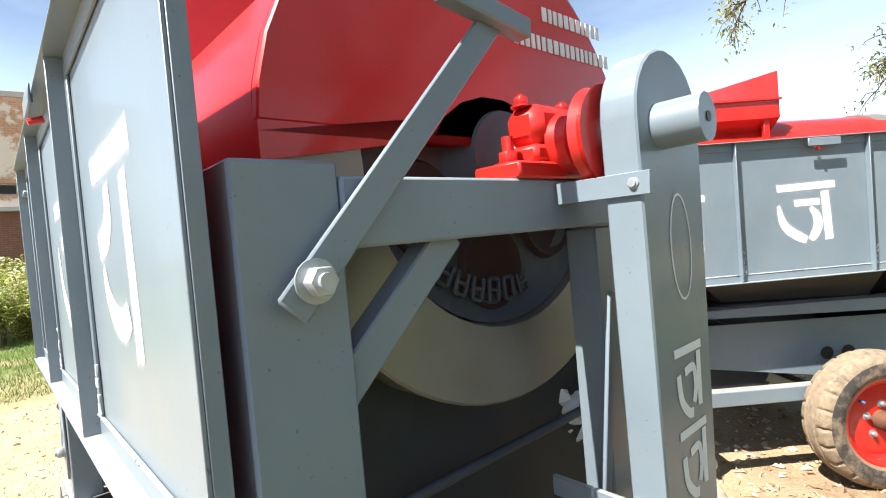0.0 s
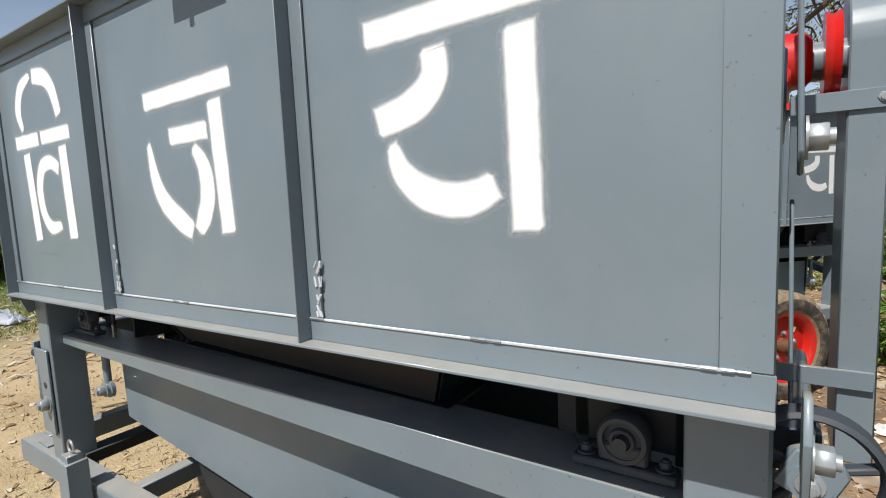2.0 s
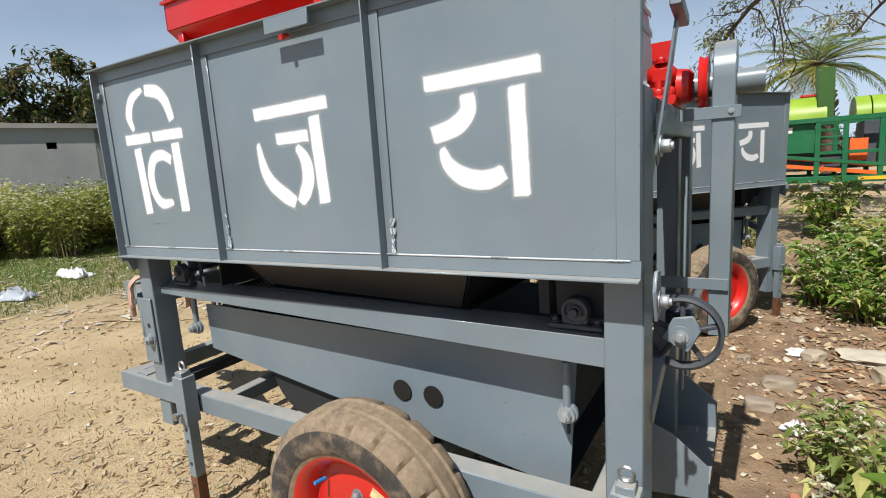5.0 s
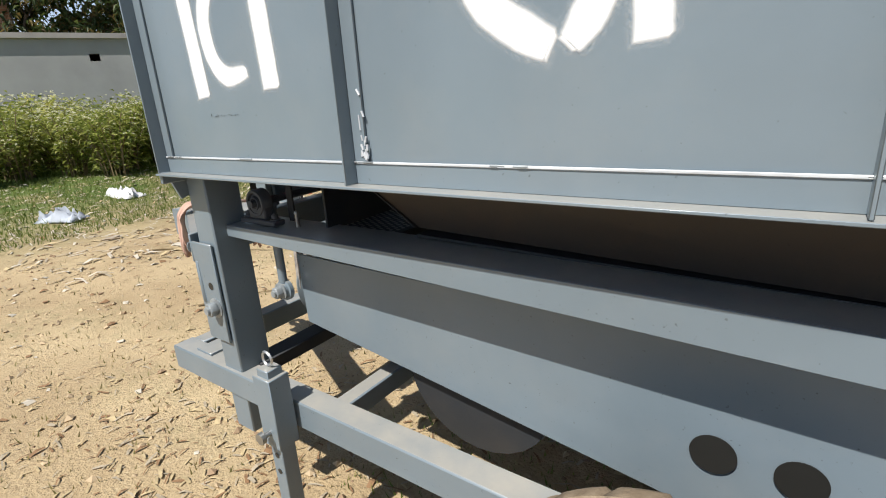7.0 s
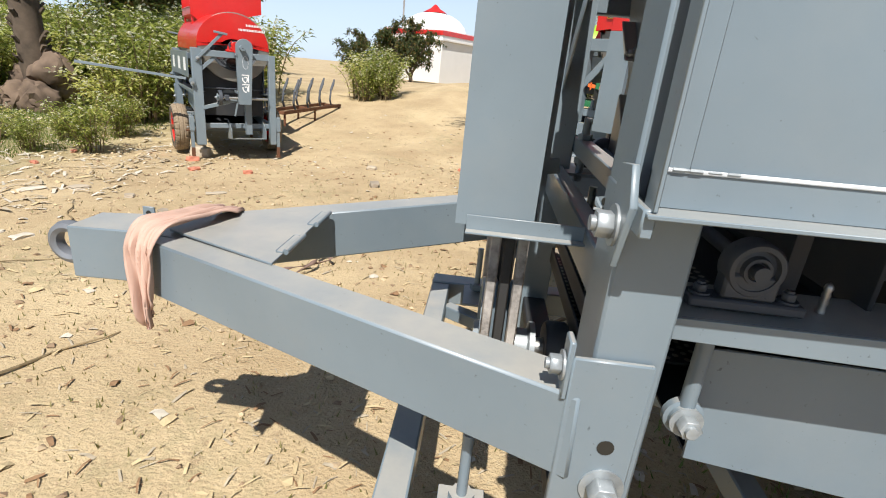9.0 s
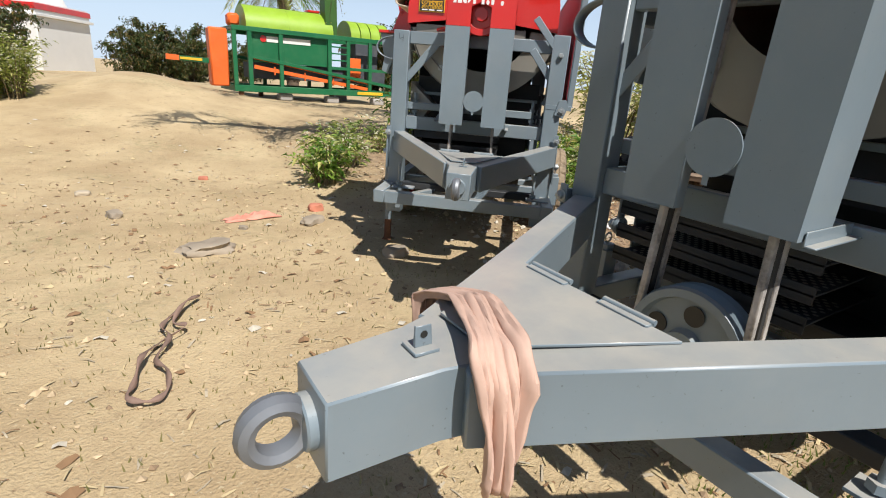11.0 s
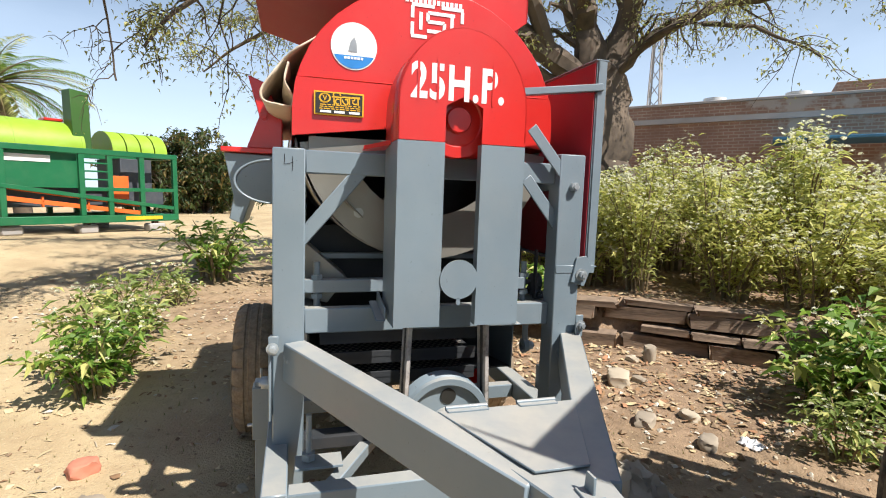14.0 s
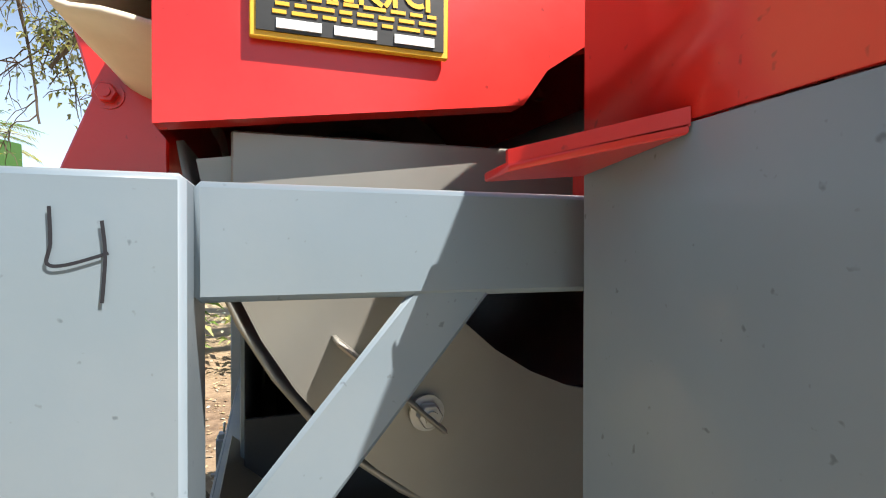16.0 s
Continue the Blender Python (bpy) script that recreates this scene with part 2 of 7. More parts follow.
def lathe(profile, p, q, seg=32, bm=None):
    """Turn the profile (along, radius) about the line from p towards q; closed at the ends if the radius is 0."""
    bm = bm or bmesh.new()
    m, _ = aim(p, q)
    b2 = bmesh.new()
    rows = []
    for a, r in profile:
        if r < 1e-6:
            rows.append([b2.verts.new((a, 0, 0))])
        else:
            rows.append([b2.verts.new((a, r * math.cos(2 * math.pi * i / seg), r * math.sin(2 * math.pi * i / seg))) for i in range(seg)])
    for a, b in zip(rows, rows[1:]):
        for i in range(seg):
            j = (i + 1) % seg
            if len(a) == 1 and len(b) > 1:
                b2.faces.new((a[0], b[j], b[i]))
            elif len(b) == 1 and len(a) > 1:
                b2.faces.new((a[i], a[j], b[0]))
            elif len(a) > 1:
                b2.faces.new((a[i], a[j], b[j], b[i]))
    return merge(bm, b2, 0, m)


def prism(outline, d, bm=None, bevel=0.0, m=None):
    """A plate with the outline (points of one plane) and the thickness vector d."""
    bm = bm or bmesh.new()
    b2 = bmesh.new()
    n = len(outline)
    d = Vector(d)
    a = [b2.verts.new(p) for p in outline]
    b = [b2.verts.new(Vector(p) + d) for p in outline]
    b2.faces.new(a)
    b2.faces.new(b[::-1])
    for i in range(n):
        b2.faces.new((a[i], a[(i + 1) % n], b[(i + 1) % n], b[i]))
    return merge(bm, b2, bevel, m)


def strip(points, halfwidth, thick, m, bm=None, bulge=None):
    """A flat brush stroke in the local xy plane: quads of the given half widths along points."""
    bm = bm or bmesh.new()
    b2 = bmesh.new()
    left, right = [], []
    for i, p in enumerate(points):
        a = Vector(points[max(0, i - 1)])
        b = Vector(points[min(len(points) - 1, i + 1)])
        t = (b - a).normalized()
        nrm = Vector((-t.y, t.x))
        w = halfwidth[i] if isinstance(halfwidth, (list, tuple)) else halfwidth
        left.append(Vector(p) + nrm * w)
        right.append(Vector(p) - nrm * w)
    n = len(points)
    lv = [b2.verts.new((v.x, v.y, thick)) for v in left]
    rv = [b2.verts.new((v.x, v.y, thick)) for v in right]
    for i in range(n - 1):
        b2.faces.new((rv[i], rv[i + 1], lv[i + 1], lv[i]))
    return merge(bm, b2, 0, m)


def soft_strip(points, halfwidth, lift, m, feather):
    """A sprayed stroke: full cover along the middle, fading to nothing past its edges and ends."""
    bm = bmesh.new()
    cover = bm.verts.layers.float.new("cover")
    pts = [Vector(p) for p in points]
    n = len(pts)
    ws = list(halfwidth) if isinstance(halfwidth, (list, tuple)) else [halfwidth] * n
    d0, d1 = (pts[1] - pts[0]).normalized(), (pts[-1] - pts[-2]).normalized()
    pts = [pts[0] - d0 * feather, pts[0] + d0 * 0.3 * feather] + pts[1:-1] + [pts[-1] - d1 * 0.3 * feather, pts[-1] + d1 * feather]
    ws = [ws[0]] + ws + [ws[-1]]
    rows = []
    for i, p in enumerate(pts):
        t = (pts[min(i + 1, len(pts) - 1)] - pts[max(i - 1, 0)]).normalized()
        nrm = Vector((-t.y, t.x))
        end = i in (0, len(pts) - 1)
        row = []
        for off, c in ((-ws[i] - feather, 0.0), (-max(ws[i] - 0.4 * feather, 0.001), 1.0), (max(ws[i] - 0.4 * feather, 0.001), 1.0), (ws[i] + feather, 0.0)):
            q = p + nrm * off
            v = bm.verts.new(m @ Vector((q.x, q.y, lift)))
            v[cover] = 0.0 if end else c
            row.append(v)
        rows.append(row)
    for a, b in zip(rows, rows[1:]):
        for k in range(3):
            bm.faces.new((a[k + 1], b[k + 1], b[k], a[k]))
    return bm


def hexbolt(p, q, r, bm=None):
    """Washer and hexagon head at p, pointing to q."""
    bm = bm or bmesh.new()
    d = (Vector(q) - Vector(p)).normalized()
    cyl(p, Vector(p) + d * 0.003, r * 1.45, 18, bm=bm)
    cyl(Vector(p) + d * 0.003, Vector(p) + d * (0.003 + r * 1.1), r, 6, bevel=0.001, bm=bm)
    cyl(Vector(p) + d * (0.003 + r), Vector(p) + d * (0.003 + r * 1.45), r * 0.55, 10, bm=bm)
    return bm

# ---- the thresher: x from the drawbar end to the rear, y from the tray side across, z up ----
AX_Y, AX_Z = 0.62, 1.565
FRONT_Y, FRONT_Z = 0.568, 1.556


def arc(cx, cz, r, a0, a1, n, rz=None):
    rz = r if rz is None else rz
    return [(cx + r * math.cos(radians(a0 + (a1 - a0) * i / n)), cz + rz * math.sin(radians(a0 + (a1 - a0) * i / n))) for i in range(n + 1)]


PANEL_M = Matrix(((1, 0, 0, 0), (0, 0, -1, 0), (0, 1, 0, 0), (0, 0, 0, 1)))


def glide(pts, n=6):
    """A smooth line through pts."""
    v = [Vector(p) for p in pts]
    if len(v) < 3:
        return [tuple(p) for p in v]
    out = []
    for k in range(len(v) - 1):
        a, b, c, d = v[max(k - 1, 0)], v[k], v[k + 1], v[min(k + 2, len(v) - 1)]
        for i in range(n):
            t = i / n
            out.append(0.5 * ((2 * b) + (c - a) * t + (2 * a - 5 * b + 4 * c - d) * t * t + (3 * b - a - 3 * c + d) * t ** 3))
    return [tuple(p) for p in out + [v[-1]]]


def swell(w, n, m):
    """Half widths w spread over the m points of a glided line."""
    if not isinstance(w, (list, tuple)):
        return [w] * m
    return [w[min(int(i / n), len(w) - 2)] * (1 - (i / n - min(int(i / n), len(w) - 2))) + w[min(int(i / n), len(w) - 2) + 1] * (i / n - min(int(i / n), len(w) - 2)) for i in range(m)]


LETTER_STROKES = (
    # first syllable
    (((0.157, 1.551), (0.325, 1.552)), 0.021), (((0.345, 1.552), (0.53, 1.553)), 0.020), (((0.228, 1.515), (0.246, 1.262)), 0.026), (((0.478, 1.519), (0.487, 1.270)), 0.027),
    (((0.438, 1.462), (0.385, 1.482), (0.325, 1.468), (0.294, 1.410), (0.303, 1.340), (0.345, 1.300), (0.415, 1.305)), (0.020, 0.021, 0.023, 0.024, 0.023, 0.022, 0.012)),
    (((0.315, 1.728), (0.240, 1.700), (0.205, 1.640), (0.225, 1.585)), (0.010, 0.021, 0.024, 0.010)),
    (((0.335, 1.722), (0.410, 1.708), (0.455, 1.670), (0.480, 1.602)), (0.022, 0.026, 0.024, 0.020)),
    # second
    (((0.922, 1.572), (1.235, 1.580)), 0.020), (((1.178, 1.545), (1.192, 1.290)), 0.024), (((1.012, 1.490), (1.148, 1.492)), 0.019),
    (((0.925, 1.482), (0.942, 1.400), (0.975, 1.350), (1.030, 1.312), (1.068, 1.292)), (0.008, 0.021, 0.026, 0.027, 0.020)),
    (((1.098, 1.462), (1.128, 1.420), (1.133, 1.365), (1.112, 1.318), (1.090, 1.292)), (0.012, 0.024, 0.027, 0.025, 0.016)),
    # third
    (((1.570, 1.582), (1.878, 1.590)), 0.021), (((1.819, 1.548), (1.825, 1.296)), 0.023),
    (((1.690, 1.545), (1.690, 1.505), (1.655, 1.472), (1.587, 1.454)), (0.022, 0.025, 0.026, 0.024)),
    (((1.612, 1.420), (1.630, 1.378), (1.675, 1.345), (1.735, 1.337), (1.781, 1.354)), (0.010, 0.021, 0.027, 0.026, 0.020)),
)


def letters(parent):
    """The three sprayed syllables on the tray, stroke by stroke."""
    for k, (pts, w) in enumerate(LETTER_STROKES):
        line = glide(pts, 8)
        ws = [0.90 * q for q in swell(w, 8, len(line))] if len(pts) > 2 else 0.90 * w
        part("stroke", soft_strip(line, ws, 0.0007 + 0.0002 * (k % 4), PANEL_M, 0.013), SPRAY, parent, "white sprayed stencil stroke", False)


def slide(ob, d):
    for o in (ob, *ob.children_recursive):
        if o.type == "MESH":
            o.data.transform(Matrix.Translation(d))
    return ob


def feed_tray(th):
    tray = part("feed_tray", box(0.03, 2.09, 0.0, 0.004, 1.112, 1.827, 0), GREY, th, "grey feeding tray folded upright, stencilled in white")
    part("tray_lining", box(0.034, 2.086, 0.005, 0.009, 1.115, 1.82, 0), MAROON, tray, "dark red inner face of the tray")
    part("rail", box(0.025, 2.092, -0.040, 0.012, 1.827, 1.832, 0.001, box(0.025, 2.092, -0.006, -0.001, 1.787, 1.827, 0.001)), GREY, tray, "angle rail with peeling edge")
    part("rail", box(0.02, 2.092, -0.039, 0.03, 1.106, 1.111, 0.001, box(0.025, 2.092, -0.006, -0.001, 1.111, 1.149, 0.001)), GREY, tray)
    for x in (0.025, 0.692, 1.408):
        part("rib", box(x, x + 0.005, -0.034, -0.001, 1.112, 1.826, 0.001, box(x + 0.005, x + 0.035, -0.006, -0.001, 1.150, 1.786, 0.001)), GREY, tray)
    part("rib", box(2.04, 2.09, -0.006, -0.001, 1.150, 1.786, 0.001, box(2.086, 2.091, -0.001, 0.018, 1.112, 1.826, 0.001)), GREY, tray)
    # weld beads at the joints
    rng = random.Random(3)
    for x in (0.70, 1.416, 2.03, 0.36, 1.0, 1.75, 0.07):
        bm = bmesh.new()
        for k in range(7):
            a = rng.uniform(-0.03, 0.03)
            cyl((x + a, -0.008, 1.15), (x + a + 0.012, -0.008, 1.15), rng.uniform(0.0012, 0.0026), 6, bm=bm)
        tagged(part("weld", bm, BRIGHT, tray), kind="stuff")
    part("weld_seam", box(0.03, 2.05, -0.0085, -0.006, 1.147, 1.1515, 0.001), SEAM, tray, "pale scraped weld seam")
    for x in (0.728, 1.444):
        bm = bmesh.new()
        for k in range(16):
            z = 1.153 + 0.10 * rng.random() ** 3
            s = rng.uniform(0.0012, 0.003)
            a = rng.uniform(-0.012, 0.004)
            cyl((x + a, -0.0065, z), (x + a + rng.uniform(-0.006, 0.006), -0.0065, z + 0.010), s, 6, bm=bm)
        tagged(part("weld", bm, SEAM, tray), kind="stuff")
    catch = part("catch", box(1.068, 1.242, -0.052, -0.046, 1.781, 1.823, 0.002, box(1.10, 1.21, -0.0455, -0.041, 1.79, 1.81, 0)), GREY, tray)
    part("rivet", cyl((1.13, -0.05, 1.765), (1.13, -0.02, 1.775), 0.008, 8), RED, catch)
    letters(tray)
    bm = bmesh.new()
    for k in range(9):
        a, h = rng.uniform(-1.2, 1.2), rng.uniform(0.0012, 0.0032)
        u = 0.262 + 0.0125 * k + rng.uniform(-0.003, 0.003)
        v = 1.222 + rng.uniform(-0.002, 0.002)
        strip([(u - h * math.sin(a), v - h * math.cos(a)), (u + h * math.sin(a), v + h * math.cos(a))], 0.0009, 0.0009, PANEL_M, bm)
    tagged(part("pen_mark", bm, INK, tray, "small dark pen marks", False), kind="stuff")
    bm = bmesh.new()
    for k in range(4):
        v = 1.515 - 0.025 * k + rng.uniform(-0.006, 0.006)
        strip([(2.05, v), (2.05 + rng.uniform(-0.002, 0.002), v - 0.003)], 0.0008, 0.0009, PANEL_M, bm)
    tagged(part("scrape", bm, INK, tray, "tiny dark scrapes", False), kind="stuff")
    # bent ears that bolt the tray to the posts
    for x in (2.115, 0.010):
        e = part("hinge_ear", prism([(x, -0.012, 1.085), (x, 0.01, 1.125), (x, 0.05, 1.12), (x, 0.07, 1.03), (x, 0.015, 1.012)], (0.008, 0, 0), bevel=0.001), GREY, th)
        d = 1 if x > 1 else -1
        part("bolt", hexbolt((x + (0.008 if d > 0 else 0), 0.03, 1.055), (x + d, 0.03, 1.055), 0.016), BRIGHT, e)
    # the lower edge sags towards the front post
    for o in (tray, *tray.children_recursive):
        for v in o.data.vertices:
            if v.co.z < 1.21:
                v.co.z -= 0.024 * (1 - v.co.x / 2.09)
    return tray


def frame_bars(th):
    posts = (((0.032, 0.12, 1.012, 1.11, 0.30, 1.458), "front"), ((0.020, 0.105, 0.033, 0.132, 0.30, 1.49), "front"),
             ((2.0, 2.09, 0.040, 0.165, 0.20, 1.522), "rear"), ((2.0, 2.09, 1.04, 1.13, 0.20, 1.50), "rear"))
    for b, _ in posts:
        part("post", box(*b), GREY, th)
    part("post", box(2.02, 2.085, 0.70, 0.79, 0.35, 1.418), GREY, th)
    part("beam", box(0.058, 0.10, 0.132, 1.012, 1.383, 1.457), GREY, th)
    part("beam", box(0.058, 0.10, 0.132, 1.012, 0.862, 0.945), GREY, th)
    part("beam", box(2.03, 2.094, 0.165, 0.80, 1.42, 1.505), GREY, th)
    part("beam", box(2.03, 2.09, 0.80, 1.04, 1.42, 1.505), GREY, th)
    part("beam", box(0.12, 2.0, 1.05, 1.105, 1.36, 1.42), GREY, th)
    part("beam", box(0.12, 2.0, 0.08, 0.115, 1.36, 1.44), GREY, th)
    part("brace", bar((0.063, 1.03, 1.165), (0.063, 0.835, 1.40), 0.006, 0.047, (0, 1, 1)), GREY, th)
    part("brace", bar((0.055, 0.115, 1.235), (0.055, 0.25, 1.40), 0.006, 0.045, (0, -1, 1)), GREY, th)
    part("brace", bar((2.055, 0.130, 1.225), (2.055, 0.350, 1.43), 0.04, 0.048, (0, -1, 1)), GREY, th)
    # flat stay bars from the posts to the tray's top
    for x, p, q, s in ((2.108, (0.085, 1.36), (0.44, 1.74), 1), (0.028, (0.05, 1.345), (0.25, 1.575), -1)):
        stay = part("stay_bar", bar((x, *p), (x, *q), 0.006, 0.042, (0, -1, 1)), GREY, th)
        part("bolt", hexbolt((x + 0.004 * s, p[0] + 0.028, p[1] + 0.03), (x + s, p[0] + 0.028, p[1] + 0.03), 0.017), BRIGHT, stay)
    part("stay_bar", bar((2.115, 0.50, 1.728), (2.115, 0.33, 1.750), 0.03, 0.03), GREY, th)
    part("stay_bar", bar((0.03, 0.30, 1.69), (0.03, -0.02, 1.735), 0.03, 0.026), GREY, th)
    part("tray_stop", box(0.018, 0.032, -0.03, 0.13, 1.06, 1.09, 0.002), GREY, th)
    # long tapering angle beams that carry the shaker bearings
    for y0, y1, t in ((0.070, 0.195, 0.006), (1.08, 0.955, -0.006)):
        bm = prism([(0.106, y0, 0.936), (1.2, y0, 0.943), (2.0, y0, 0.937), (2.0, y0, 0.863), (0.106, y0, 0.906)], (0, t, 0), bevel=0.001)
        prism([(0.106, y0 + t, 0.936), (1.2, y0 + t, 0.943), (1.2, y1, 0.943), (0.106, y1, 0.936)], (0, 0, -0.006), bm)
        prism([(1.2, y0 + t, 0.943), (2.0, y0 + t, 0.937), (2.0, y1, 0.937), (1.2, y1, 0.943)], (0, 0, -0.006), bm)
        part("side_beam", bm, GREY, th)
    # lower chassis ring
    for y0, y1 in ((0.02, 0.09), (1.06, 1.13)):
        part("chassis_rail", box(-0.26, 2.0, y0, y1, 0.425, 0.505), GREY, th)
    part("chassis_rail", box(-0.26, -0.20, 0.09, 1.06, 0.425, 0.50), GREY, th)
    part("chassis_rail", box(0.42, 0.47, 0.09, 1.06, 0.43, 0.49), GREY, th)
    part("chassis_rail", box(1.95, 2.0, 0.09, 1.06, 0.43, 0.50), GREY, th)
    part("chassis_rail", bar((-0.2, 0.95, 0.46), (0.40, 0.60, 0.46), 0.04, 0.04), GREY, th)
    # parking legs in their sleeves
    for x, y in ((0.33, -0.020), (2.06, -0.008), (0.33, 1.16), (2.06, 1.16)):
        leg = part("parking_leg", box(x - 0.022, x + 0.022, y - 0.022, y + 0.022, 0.16, 0.62, 0.002), GREY, th)
        part("foot", box(x - 0.0222, x + 0.0222, y - 0.0222, y + 0.0222, 0.012, 0.16, 0.002, box(x - 0.034, x + 0.034, y - 0.034, y + 0.034, 0.0, 0.012, 0.002)), RUST, leg, "rusty bare foot of the leg")
        part("sleeve", box(x - 0.033, x + 0.033, y - 0.030, y + 0.030, 0.40, 0.60, 0.002), GREY, leg)
        part("lifting_eye", lathe([(-0.004, 0.018), (0.0, 0.022), (0.004, 0.018), (0.0, 0.014), (-0.004, 0.018)], (x, y, 0.642), (x, y - 1, 0.642), 14), STEEL, leg)
        part("pin", cyl((x, y - 0.06, 0.445), (x, y + 0.05, 0.445), 0.007, 10, bm=cyl((x, y - 0.062, 0.445), (x, y - 0.05, 0.445), 0.016, 10)), STEEL, leg)
        bm = bmesh.new()
        for z in (0.12, 0.22, 0.32, 0.37):
            cyl((x, y - 0.0232, z), (x, y - 0.0225, z), 0.008, 10, bm=bm)
        tagged(part("perforation", bm, BLACK, leg), kind="stuff")


def hitch(th):
    """The V drawbar with its box nose, gusset plate and towing eye."""
    drawbar = part("drawbar", bar((0.03, 0.05, 0.775), (-0.83, 0.478, 0.735), 0.075, 0.125, bevel=0.004), GREY, th, "grey box-section drawbar")
    part("drawbar_arm", bar((0.03, 1.045, 0.785), (-0.80, 0.60, 0.735), 0.075, 0.125, bevel=0.004), GREY, drawbar)
    nose = prism([(-1.035, 0.480, 0.789), (-0.87, 0.470, 0.799), (-0.76, 0.452, 0.801), (-0.76, 0.640, 0.801), (-0.87, 0.602, 0.799), (-1.035, 0.592, 0.789)], (0, 0, -0.122), bevel=0.003)
    part("nose", nose, GREY, drawbar)
    part("gusset", prism([(-0.795, 0.482, 0.8045), (-0.512, 0.350, 0.812), (-0.512, 0.715, 0.812), (-0.795, 0.602, 0.8045)], (0, 0, 0.005), bevel=0.001), GREY, drawbar)
    for y in (0.405, 0.590):
        part("hinge", cyl((-0.506, y, 0.820), (-0.506, y + 0.105, 0.820), 0.006, 10, bm=bar((-0.517, y, 0.8185), (-0.517, y + 0.105, 0.8185), 0.022, 0.003)), GREY, drawbar)
    lug = part("lug", prism([(-0.885, 0.528, 0.804), (-0.885, 0.528, 0.838), (-0.859, 0.528, 0.838), (-0.855, 0.528, 0.804)], (0, 0.006, 0), bevel=0.001, bm=box(-0.893, -0.852, 0.512, 0.552, 0.799, 0.8045, 0.001)), GREY, drawbar)
    part("hole", cyl((-0.871, 0.5270, 0.824), (-0.871, 0.5275, 0.824), 0.006, 12), BLACK, lug)
    pr = [(0.0, 0.053), (0.013, 0.049), (0.018, 0.039), (0.013, 0.029), (0.0, 0.026), (-0.013, 0.029), (-0.018, 0.039), (-0.013, 0.049), (0.0, 0.053)]
    eye = part("towing_eye", lathe(pr, (-1.080, 0.540, 0.726), (-1.080, 1.540, 0.726), 24), EYE, drawbar, "worn dark steel towing eye")
    part("neck", cyl((-1.05, 0.540, 0.727), (-1.03, 0.540, 0.727), 0.04, 16, bevel=0.003), GREY, eye)
    for y, d, dz in ((0.022, -1, 0.0), (1.12, 1, 0.028)):
        clamp = part("drawbar_bracket", box(-0.004, 0.092, min(y, y - d * 0.008), max(y, y - d * 0.008), 0.60, 0.89 - 1.2 * dz, 0.002,
                     box(-0.012, -0.004, min(y, y - d * 0.03), max(y, y - d * 0.03), 0.83 - 0.5 * dz, 0.91 - 1.2 * dz, 0.002)), GREY, th)
        part("bolt", hexbolt((-0.013, y - d * 0.012, 0.872 - 1.2 * dz), (-1, y - d * 0.012, 0.872 - 1.2 * dz), 0.013), BRIGHT, clamp)
        part("bolt", hexbolt((0.062, y, 0.705), (0.062, y + d, 0.705), 0.02), BRIGHT, clamp)
        part("bolt", hexbolt((0.002, y - d * 0.07, 0.768 + dz), (-1, y - d * 0.07, 0.768 + dz), 0.018), GREY, clamp)
        part("hole", cyl((0.056, y + d * 0.0006, 0.768), (0.056, y + d * 0.001, 0.768), 0.011, 14), BLACK, clamp)
        bm = cyl((-0.11, y - d * 0.12, 0.50), (-0.11, y - d * 0.12, 0.66), 0.009, 10)
        cyl((-0.11, y - d * 0.12, 0.52), (-0.11, y - d * 0.12, 0.54), 0.022, 6, bm=bm)
        box(-0.15, -0.07, y - d * 0.12 - 0.10, y - d * 0.12 + 0.04, 0.505, 0.513, 0.001, bm)
        part("tensioner", bm, GREY, th)


WX, WZ = 1.315, 0.345


